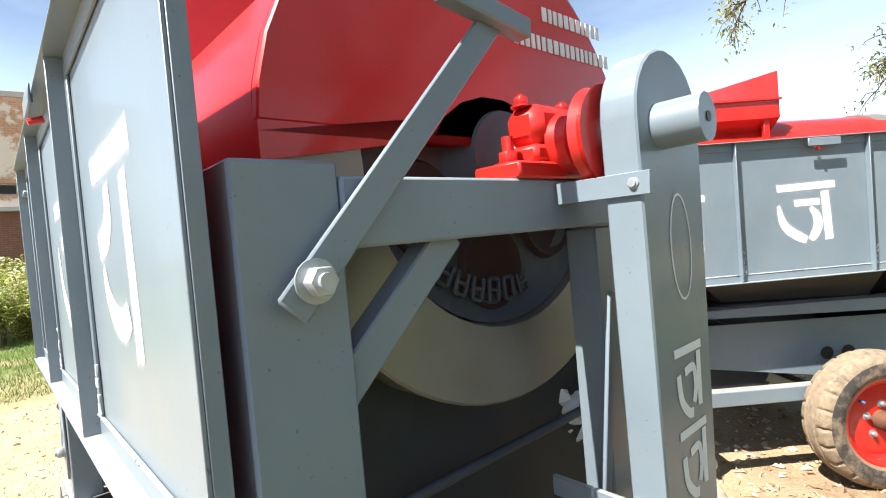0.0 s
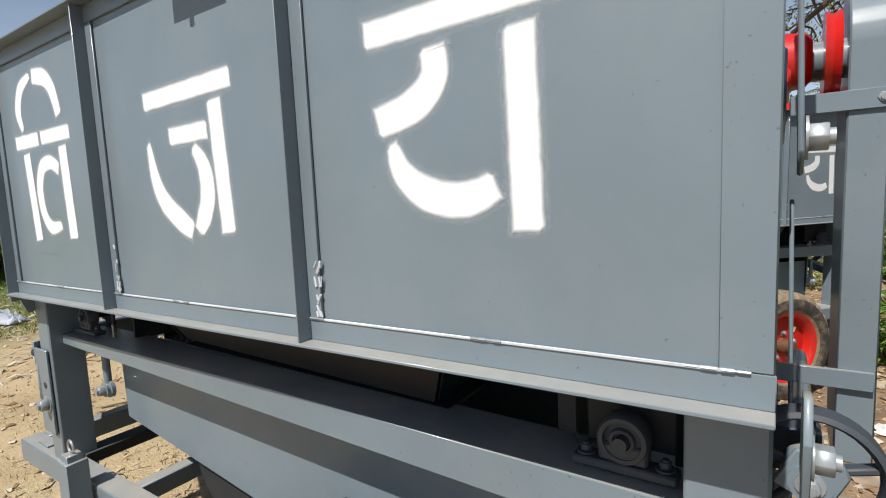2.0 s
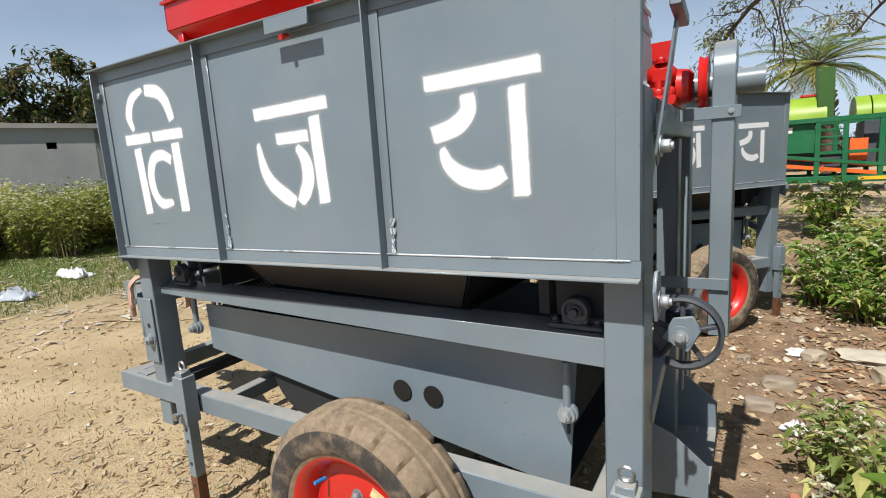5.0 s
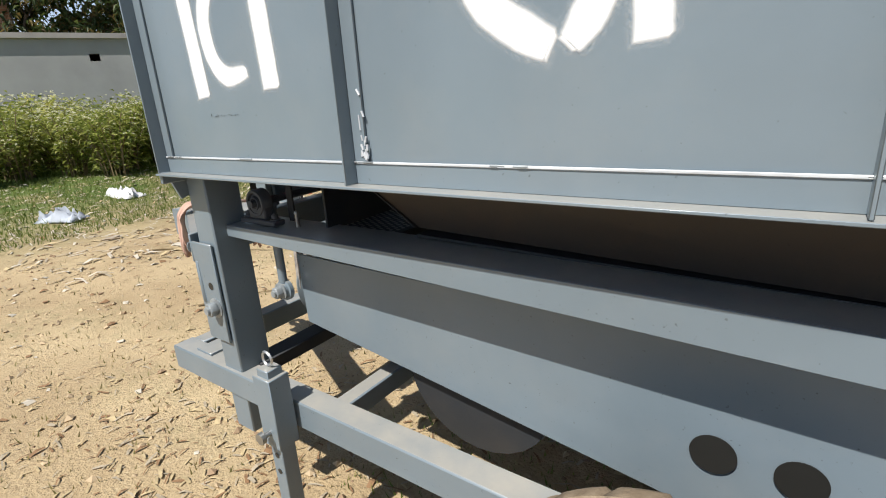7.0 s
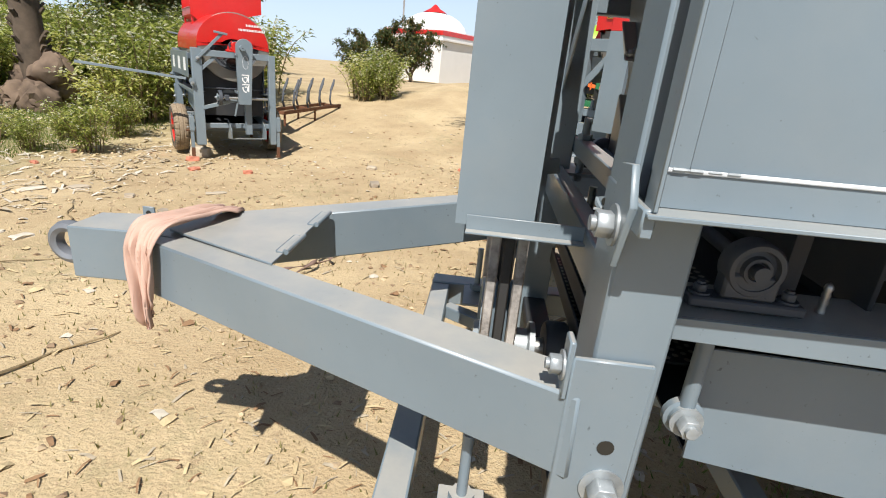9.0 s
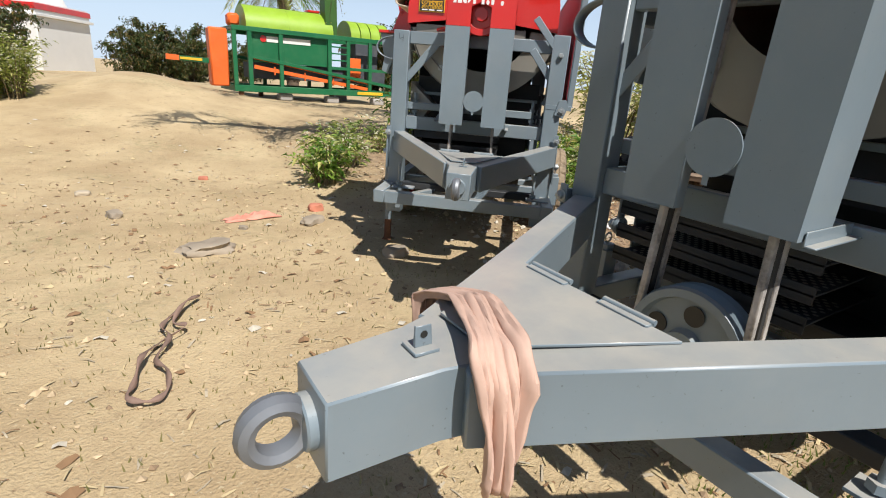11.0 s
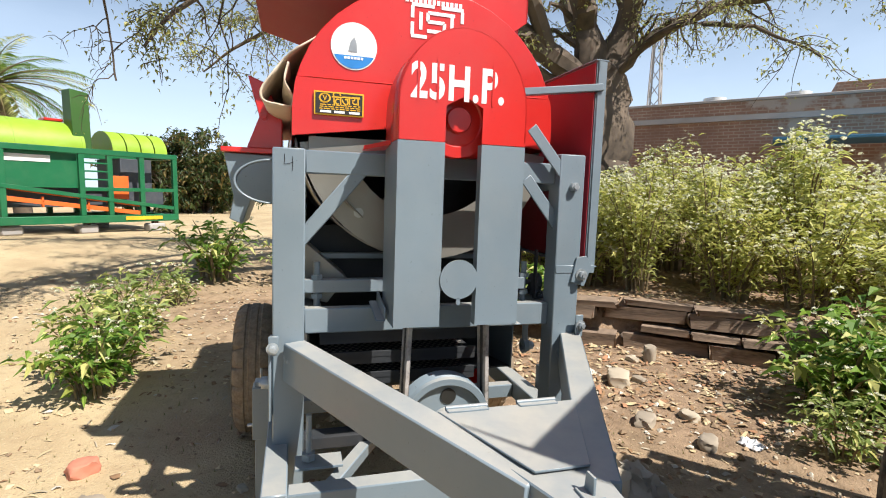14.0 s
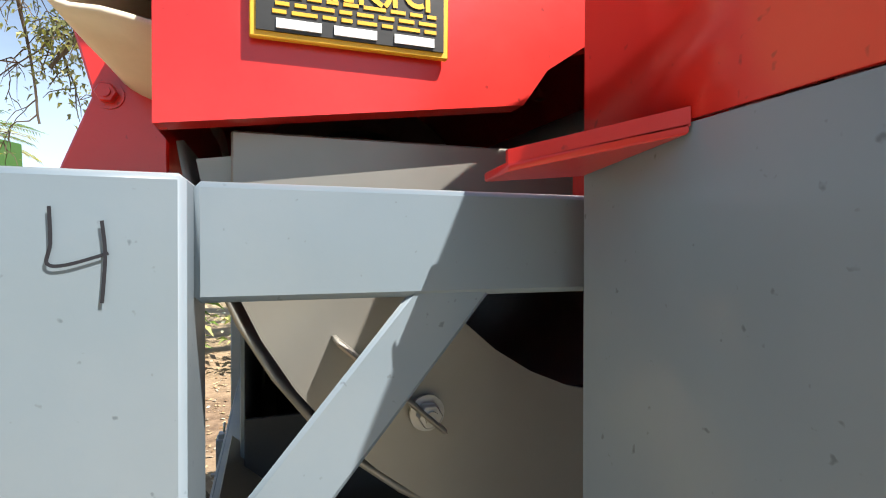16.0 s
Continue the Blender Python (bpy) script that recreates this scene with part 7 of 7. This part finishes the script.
# ---- the green and yellow harvester thresher ----
GREEN = paint("dark_green_enamel", (0.008, 0.135, 0.05), (0.2, 0.25, 0.15), 0.4, 0.12)
LIME_PAINT = paint("lime_green_enamel", (0.27, 0.43, 0.025), (0.4, 0.45, 0.2), 0.4, 0.15)
ORANGE = paint("orange_enamel", (0.80, 0.14, 0.02), (0.5, 0.25, 0.12), 0.45, 0.15)
gm = empty("harvester", "dark green and lime combine thresher with orange sieve parts", "farm machine")
gm.matrix_world = Matrix.Translation((1.20, 12.35, 0.02)) @ Matrix.Rotation(radians(0.5), 4, "Z")
for y in (-0.05, 1.45):
    part("sill", box(0, 3.95, y, y + 0.10, 0.66, 0.80, 0.008), GREEN, gm)
    part("top_rail", box(0, 3.95, y, y + 0.08, 1.92, 2.02, 0.006), GREEN, gm)
    for x in (0.0, 0.32, 1.00, 2.15, 2.62, 3.2, 3.86):
        part("upright", box(x, x + 0.09, y + 0.005, y + 0.085, 0.80, 1.92, 0.005), GREEN, gm)
    part("mid_rail", box(2.2, 3.9, y + 0.01, y + 0.07, 1.25, 1.32, 0.004), GREEN, gm)
    part("slant_rail", bar((0.35, y + 0.02, 1.42), (3.85, y + 0.02, 0.92), 0.05, 0.07), GREEN, gm)
    for z in (1.45, 1.60, 1.75):
        part("rung", box(2.24, 2.62, y + 0.01, y + 0.05, z, z + 0.03, 0.003), GREEN, gm)
for x in (0.0, 3.86):
    part("end_sill", box(x, x + 0.09, 0.05, 1.45, 0.66, 0.79, 0.006), GREEN, gm)
    part("end_rail", box(x, x + 0.09, 0.03, 1.45, 1.925, 2.015, 0.006), GREEN, gm)
part("side_sheet", box(0.42, 2.15, 0.05, 0.07, 1.30, 1.915, 0.003), GREEN, gm)
part("side_label", box(0.75, 1.75, 0.040, 0.046, 1.74, 1.86, 0.001), LIME, gm, "white banner label with a red roundel")
part("label_roundel", cyl((0.68, 0.046, 1.80), (0.68, 0.036, 1.80), 0.07, 20), RED, gm)
part("inner_casing", box(0.5, 3.8, 0.25, 1.3, 0.95, 1.30, 0.01), CAST, gm)
part("rear_casing", box(3.0, 3.6, 0.3, 1.3, 1.30, 1.90, 0.01), CAST, gm)
part("fan_guard", box(2.75, 3.05, 0.10, 0.14, 1.10, 1.55, 0.005), ORANGE, gm)
for z0, z1 in ((1.40, 1.02), (1.20, 0.86)):
    part("sieve_rail", bar((0.45, 0.02, z0), (3.3, 0.02, z1 - 0.04), 0.03, 0.08), ORANGE, gm)
for x in (0.9, 1.6, 2.3):
    part("sieve_strut", bar((x, 0.03, 1.28 - 0.12 * (x - 0.45)), (x, 0.03, 1.10 - 0.12 * (x - 0.45)), 0.03, 0.05), ORANGE, gm)
dr = bmesh.new()
sec = arc(0.75, 2.02, 0.62, 0, 180, 16, 0.50)
rows = [[dr.verts.new((x, y, z)) for y, z in sec] for x in (0.35, 1.1, 1.9, 2.35)]
for a, b in zip(rows, rows[1:]):
    for i in range(len(sec) - 1):
        dr.faces.new((a[i], a[i + 1], b[i + 1], b[i]))
dr.faces.new(rows[0])
dr.faces.new(rows[-1][::-1])
drum_ob = part("drum_cover", dr, LIME_PAINT, gm, "lime half-round drum cover")
for x in (0.40, 1.3, 2.3):
    part("cover_band", prism([(x, y, z) for y, z in arc(0.75, 2.02, 0.625, 0, 180, 16, 0.505)] , (0.03, 0, 0)), LIME_PAINT, drum_ob)
part("cover_latch", box(1.9, 2.2, 0.62, 0.9, 2.52, 2.57, 0.01), RED, drum_ob)
bl = bmesh.new()
for k in range(4):
    x = 2.85 + 0.27 * k
    sec2 = arc(0.75, 2.02, 0.52, 0, 180, 14, 0.42)
    prism([(x, y, z) for y, z in sec2], (0.245, 0, 0), bl)
part("fan_cover", bl, LIME_PAINT, gm, "ribbed lime fan cover")
part("spout", prism([(2.18, 0.2, 1.95), (2.48, 0.2, 1.95), (2.46, 0.2, 3.05), (2.16, 0.2, 3.09)], (0, 0.35, 0), bevel=0.01), paint("shaded_green", (0.035, 0.11, 0.015), (0.1, 0.12, 0.06), 0.5, 0.2), gm, "tall dark green straw spout")
part("front_guard", box(-0.42, -0.05, 0.15, 0.55, 0.75, 1.95, 0.03), ORANGE, gm, "orange front casing")
part("front_lamp", box(0.05, 0.30, 0.5, 0.8, 2.04, 2.30, 0.05), ORANGE, gm)
part("pull_beam", bar((0.0, 0.45, 1.25), (-1.0, 0.45, 1.28), 0.10, 0.10), GREEN, gm)
part("beam_tip", bar((-1.0, 0.45, 1.28), (-1.25, 0.45, 1.29), 0.11, 0.11), ORANGE, gm)
part("beam_stripe", bar((-0.55, 0.395, 1.268), (-0.98, 0.395, 1.28), 0.012, 0.05), YELLOW, gm)
part("sill_stripe", box(2.9, 3.6, -0.062, -0.055, 0.70, 0.77, 0.001), YELLOW, gm)
for x, y in ((0.15, 0.0), (1.15, 0.1), (2.3, 0.1), (3.5, 0.0), (0.9, 1.3), (3.0, 1.3)):
    z = ground_height(1.1 + x, 12.35 + y)
    part("support_leg", box(x - 0.05, x + 0.05, y, y + 0.1, z - 0.02, 0.66, 0.006), RUST, gm)
    if x > 1:
        part("support_block", box(x - 0.16, x + 0.16, y - 0.08, y + 0.2, z - 0.03, z + 0.14, 0.03), CONCRETE, gm)

# ---- loose things in the yard ----
def lump(name, x, y, sx, sy, sz, seed, mat, label, category, rough=0.25, sink=0.15, turn=0.0):
    b = bmesh.new()
    bmesh.ops.create_icosphere(b, subdivisions=3, radius=1.0)
    for v in b.verts:
        k = 1 + rough * noise.noise(v.co * 1.6 + Vector((seed, 0, 0))) + 0.35 * rough * noise.noise(v.co * 4.5 + Vector((seed, 5, 0)))
        v.co = Vector((max(-0.8, min(0.8, v.co.x)) * sx, max(-0.75, min(0.75, v.co.y)) * sy, max(-0.6, min(0.62, v.co.z)) * sz)) * k
    o = thing(name, b, mat, label, category)
    o.matrix_world = Matrix.Translation((x, y, ground_height(x, y) + sz * (0.6 - sink))) @ Matrix.Rotation(turn, 4, "Z")
    return o


STONE = plain("pale_sandstone", (0.42, 0.355, 0.265), 0.9, 0.0, 0.75, 5.0, 0.4)
SLAB = plain("dusty_brown_slab", (0.38, 0.315, 0.235), 0.9, 0.0, 0.7, 6.0, 0.5)
ROCK = plain("grey_brown_rock", (0.30, 0.25, 0.19), 0.9, 0.0, 0.65, 6.0, 0.5)
REDROCK = plain("brick_fragment", (0.50, 0.19, 0.12), 0.9, 0.0, 0.7, 8.0, 0.4)
PLASTIC = plain("crumpled_white_plastic", (0.74, 0.74, 0.74), 0.45, 0.0, 0.85, 12.0, 0.6)
BLUEBAG = plain("blue_and_white_wrapper", (0.22, 0.40, 0.55), 0.4, 0.0, 0.45, 22.0, 0.6)
SACK = plain("old_sack", (0.33, 0.29, 0.23), 0.95, 0.0, 0.6, 8.0, 0.8)
lump("flat_stone", -0.46, 1.58, 0.21, 0.17, 0.035, 1, SLAB, "pale flat stone slab on the sand", "stone", 0.18, 0.2, 0.4)
lump("stone", 0.40, 3.0, 0.10, 0.08, 0.06, 2, ROCK, "pale stone wedged below the front leg", "stone")
lump("stone", 1.50, 2.45, 0.13, 0.10, 0.07, 3, SACK, "grey stone block beside the front leg", "stone")
lump("stone", 1.62, 2.25, 0.10, 0.09, 0.08, 13, STONE, "small pale stone on dry ground", "stone")
lump("brick_fragment", 0.28, 4.36, 0.075, 0.06, 0.055, 4, REDROCK, "red brick fragment on the sand", "brick")
lump("stone", 0.13, 4.0, 0.13, 0.08, 0.045, 5, ROCK, "flat brown stone on the sand", "stone", 0.3, 0.1, 0.7)
lump("stone", 3.05, 2.62, 0.15, 0.10, 0.07, 6, STONE, "pale squared stone among leaf litter", "stone", 0.12, 0.1, 0.3)
lump("stone", 3.75, 2.55, 0.08, 0.06, 0.12, 7, ROCK, "upright pale stone at the ledge", "stone", 0.1)
lump("stone", 3.0, 2.95, 0.24, 0.15, 0.04, 17, CHIP, "white rubble beside the bank", "stone", 0.4)
lump("stone", 2.45, 2.3, 0.10, 0.07, 0.05, 8, ROCK, "brown stone among leaf litter", "stone")
lump("stone", 2.35, 1.95, 0.09, 0.06, 0.05, 9, ROCK, "reddish stone among leaf litter", "stone")
lump("stone", 2.66, 2.85, 0.09, 0.07, 0.05, 10, STONE, "pale block of stone", "stone", 0.12, 0.1, 1.0)
lump("stone", -3.55, 5.3, 0.13, 0.1, 0.1, 11, STONE, "pale stone chocking a wheel", "stone")
lump("rubble", -0.75, 3.55, 0.20, 0.12, 0.06, 12, ROCK, "small brown rubble heap on the sand", "rubble", 0.5)
rng_f = random.Random(71)
for k in range(16):
    x, y = rng_f.uniform(-4.6, -2.4), rng_f.uniform(0.6, 3.8)
    lump("flat_stone", x, y, rng_f.uniform(0.05, 0.13), rng_f.uniform(0.04, 0.08), rng_f.uniform(0.012, 0.03), 200 + k, (SLAB, STONE, CHIP)[k % 3], "flat pale stone lying on the sand", "stone", 0.35, 0.25, rng_f.uniform(0, 3))
rng_s = random.Random(61)
for k in range(46):
    x, y = (rng_s.uniform(1.5, 3.9), rng_s.uniform(-0.3, 4.0)) if k < 26 else (rng_s.uniform(-5.5, 1.0), rng_s.uniform(1.6, 6.5))
    s = rng_s.uniform(0.02, 0.06)
    lump("pebble", x, y, s * 1.4, s, s * 0.8, 100 + k, (STONE, ROCK, REDROCK)[k % 3], "small loose stone on dry ground", "stone", 0.3, 0.2, rng_s.uniform(0, 3))


def crumple(name, x, y, w, d, h, seed, mat, label, category, turn=0.0, z=None):
    """A crumpled sheet of cloth or foil lying on the ground."""
    b = bmesh.new()
    n = 16
    g = []
    for i in range(n + 1):
        r = []
        for j in range(n + 1):
            u, v = i / n - 0.5, j / n - 0.5
            edge = 1 - max(abs(u), abs(v)) * 2
            q = Vector((u * 5 + seed, v * 5, 0))
            hh = h * (0.15 + abs(noise.noise(q)) * 1.4 + 0.5 * abs(noise.noise(q * 2.7))) * min(1, edge * 3 + 0.1)
            r.append(b.verts.new((w * (u + 0.12 * noise.noise(q * 0.7 + Vector((3, 0, 0)))), d * (v + 0.15 * noise.noise(q * 0.7 + Vector((0, 7, 0)))), hh)))
        g.append(r)
    for i in range(n):
        for j in range(n):
            b.faces.new((g[i][j], g[i + 1][j], g[i + 1][j + 1], g[i][j + 1]))
    o = thing(name, b, mat, label, category)
    o.modifiers.new("thick", "SOLIDIFY").thickness = 0.003
    o.matrix_world = Matrix.Translation((x, y, (ground_height(x, y) if z is None else z) + 0.006)) @ Matrix.Rotation(turn, 4, "Z")
    return o


crumple("wrapper", 2.20, 0.92, 0.15, 0.10, 0.035, 1, BLUEBAG, "blue and white plastic wrapper on the ground", "litter", 0.4)
crumple("wrapper", 2.33, 0.74, 0.22, 0.12, 0.035, 2, BLUEBAG, "torn blue and white plastic bag on the ground", "litter", -0.3)
crumple("paper", 2.62, 2.92, 0.22, 0.14, 0.03, 3, PLASTIC, "white paper scrap under the weeds", "litter")
crumple("paper", 2.5, 1.75, 0.12, 0.10, 0.03, 4, PLASTIC, "white paper scrap on leaf litter", "litter", 1.0)
crumple("rag", -0.30, 4.27, 0.42, 0.12, 0.045, 5, plain("faded_pink_rag", (0.62, 0.27, 0.20), 0.9), "torn faded pink rag on the sand", "rag", 0.15)
crumple("rag", -6.0, 1.45, 0.5, 0.3, 0.14, 6, plain("grey_blue_rag", (0.42, 0.46, 0.52), 0.9, 0, 0.6, 12), "crumpled grey and white rag on the turf", "rag", 0.6)
hung = crumple("plastic_sheet", 0, 0, 0.26, 0.17, 0.05, 7, PLASTIC, "crumpled white plastic sheet tucked behind the flywheel", "litter", z=0.0)
hung.matrix_world = NEAR_PLACE @ Matrix.Translation((1.83, 0.94, 0.97)) @ Matrix.Rotation(radians(90), 4, "Z") @ Matrix.Rotation(radians(90), 4, "X")
crumple("plastic_sheet", -7.0, 2.6, 0.6, 0.3, 0.14, 8, PLASTIC, "white plastic bag on the turf", "litter", 0.1)
crumple("paper", -5.8, 4.4, 0.25, 0.2, 0.05, 9, PLASTIC, "white paper scrap on straw", "litter")
crumple("paper", -4.9, 3.1, 0.3, 0.12, 0.04, 10, CHIP, "pale husk scrap on straw", "litter", 0.7)
crumple("rag", 1.75, 2.2, 0.34, 0.24, 0.06, 12, SACK, "grey sacking scrap below the drawbar", "rag", 0.8)

# twisted strap on the sand
bm = bmesh.new()
pts = [Vector(p) for p in ((-0.92, 2.75, 0.02), (-1.00, 2.61, 0.05), (-1.07, 2.47, 0.02), (-1.03, 2.36, 0.04), (-1.16, 2.26, 0.02), (-1.22, 2.12, 0.05), (-1.25, 2.00, 0.02), (-1.28, 1.88, 0.03), (-1.21, 1.83, 0.02), (-1.15, 1.88, 0.02),
                           (-1.14, 2.00, 0.04), (-1.17, 2.14, 0.02), (-1.10, 2.26, 0.05), (-1.12, 2.44, 0.02), (-1.05, 2.58, 0.02), (-0.96, 2.70, 0.04))]
fine = [Vector(q) for q in glide(pts, 6)]
row_a, row_b = [], []
for i, p in enumerate(fine):
    t = (fine[min(i + 1, len(fine) - 1)] - fine[max(0, i - 1)]).normalized()
    s = t.cross(Vector((0, 0, 1))).normalized()
    tw = 0.9 * math.sin(i * 0.23)
    w = (s * math.cos(tw) + Vector((0, 0, 1)) * math.sin(tw)) * 0.0085 * (1 + 0.5 * math.sin(i * 0.9))
    z = ground_height(p.x, p.y) + p.z + 0.012
    row_a.append(bm.verts.new((p.x + w.x, p.y + w.y, max(z + w.z, ground_height(p.x, p.y) + 0.004))))
    row_b.append(bm.verts.new((p.x - w.x, p.y - w.y, max(z - w.z, ground_height(p.x, p.y) + 0.004))))
for i in range(len(fine) - 1):
    bm.faces.new((row_a[i], row_a[i + 1], row_b[i + 1], row_b[i]))
strap = thing("strap", bm, plain("brown_leathery_strap", (0.20, 0.13, 0.10), 0.8, 0, 0.6, 20), "twisted brown strap lying on the sand", "strap")
strap.modifiers.new("thick", "SOLIDIFY").thickness = 0.004
bm = bmesh.new()
tube(bm, [Vector((0.0 + 0.05 * k, 1.95 + 0.06 * math.sin(k * 0.8), ground_height(0.05 * k, 1.95) + 0.03 + 0.02 * math.sin(k))) for k in range(12)], [0.012] * 12, 6)
thing("dry_branch", bm, STEM, "pale dry curved stalk on the sand", "branch")
for x0, y0, a, n in ((-3.6, 1.4, 0.5, 26), (-2.9, 2.5, 2.2, 14), (-1.9, 0.9, 1.1, 11)):
    bm = bmesh.new()
    tube(bm, [Vector((x0 + 0.05 * k * math.cos(a) + 0.02 * math.sin(k * 0.9), y0 + 0.05 * k * math.sin(a) + 0.02 * math.sin(k * 0.6), ground_height(x0 + 0.05 * k * math.cos(a), y0 + 0.05 * k * math.sin(a)) + 0.008 + 0.006 * math.sin(k))) for k in range(n)], [0.008 - 0.005 * k / n for k in range(n)], 5)
    thing("dry_branch", bm, STEM, "thin brown stick lying on the sand", "branch")

# pink cloth over the near drawbar: one draped sheet with folds
CLOTH = plain("faded_pink_cloth", (0.50, 0.335, 0.265), 0.95, 0.0, 0.8, 16.0, 0.3)
bm = bmesh.new()
prof = glide([(0.0, 0.62), (0.001, 0.69), (0.003, 0.76), (0.010, 0.803), (0.035, 0.822), (0.09, 0.824), (0.15, 0.823), (0.205, 0.820), (0.236, 0.805), (0.246, 0.76), (0.248, 0.68), (0.246, 0.58)], 4)
g = []
for i in range(61):
    u = i / 60
    r = []
    for j, (d, z) in enumerate(prof):
        v = j / (len(prof) - 1)
        n1, n2, n3 = (noise.noise(Vector((u * a + b, v * c, b))) for a, b, c in ((1.7, 0.0, 1.3), (4.0, 5.0, 3.0), (11.0, 9.0, 7.0)))
        front, back = 1 - smooth(0.22, 0.34, v), smooth(0.68, 0.76, v)
        wide = 0.043 - 0.006 * smooth(0.3, 0.5, v) - 0.006 * back - 0.016 * front * (1 - smooth(0.0, 0.22, v))
        x = -0.808 + (u - 0.5) * 2 * wide + 0.082 * smooth(0.25, 0.75, v) - 0.030 * back + 0.022 * n1 + 0.010 * n2
        fold = 0.5 + 0.5 * math.sin(u * 9.0 + 6.5 * n1 + 3.0 * v) + 0.5 * n2 + 0.22 * math.sin(u * 34.0 + 10.0 * n1 + 9.0 * n2)
        tail = front * (1 - smooth(0.0, 0.22, v)) * (0.05 * abs(2 * u - 0.75) + 0.03 * n2 - 0.018) + back * smooth(0.8, 1.0, v) * 0.07 * (u - 0.5 + n1)
        out = (0.019 * fold + 0.008 * n3 + 0.006) * (1 - 0.5 * abs(front + back - 1))
        y = 0.414 - 0.38 * (x + 0.81) * (1 - back) + d + 0.03 * back - front * out + back * out
        r.append(bm.verts.new((x, y, z + tail + (1 - front) * (1 - back) * out)))
    g.append(r)
for i in range(60):
    for j in range(len(prof) - 1):
        bm.faces.new((g[i][j], g[i + 1][j], g[i + 1][j + 1], g[i][j + 1]))
cloth = thing("cloth", bm, CLOTH, "faded pink cloth draped over the drawbar", "cloth")
md = cloth.modifiers.new("thick", "SOLIDIFY")
md.thickness, md.offset = 0.004, 1.0
cloth.matrix_world = NEAR_PLACE

# a stiff curled sheet tucked beside the next machine's hood, and the pencilled number on its post
bm = bmesh.new()
prof = glide([(0.93, 1.885), (1.02, 1.835), (1.095, 1.755), (1.148, 1.675), (1.150, 1.635), (1.112, 1.612), (1.055, 1.618), (1.050, 1.66), (1.08, 1.70), (1.06, 1.76)], 4)
g = []
for i in range(15):
    x = 0.23 + 0.05 * i
    r = []
    for j, (y, z) in enumerate(prof):
        q = Vector((x * 5, y * 9, z * 9))
        r.append(bm.verts.new((x + 0.035 * noise.noise(Vector((y * 11, z * 11, 2.0))) * (1 if i == 0 else 0.4), y + 0.016 * noise.noise(q), z + 0.016 * noise.noise(q + Vector((7, 0, 0))) - 0.004 * i)))
    g.append(r)
for i in range(14):
    for j in range(len(prof) - 1):
        bm.faces.new((g[i][j], g[i + 1][j], g[i + 1][j + 1], g[i][j + 1]))
sack = thing("sacking", bm, plain("beige_sacking", (0.55, 0.47, 0.36), 0.95, 0.0, 0.7, 12.0, 0.5), "stiff beige sacking curled beside the red hood", "cloth")
sack.modifiers.new("thick", "SOLIDIFY").thickness = 0.006
sack.matrix_world = NEXT_PLACE
bm = bmesh.new()
N = Matrix(((0, 0, -1, 0.031), (-1, 0, 0, -0.029), (0, 1, 0, 0.053), (0, 0, 0, 1)))
strip(glide([(-1.103, 1.385), (-1.1025, 1.366), (-1.104, 1.356), (-1.096, 1.355), (-1.077, 1.361)]), 0.0009, 0.001, N, bm)
strip(glide([(-1.080, 1.378), (-1.0785, 1.36), (-1.080, 1.335)]), 0.0009, 0.0012, N, bm)
mark = part("marker_figure", bm, INK, next_thresher, "black marker figure", False)
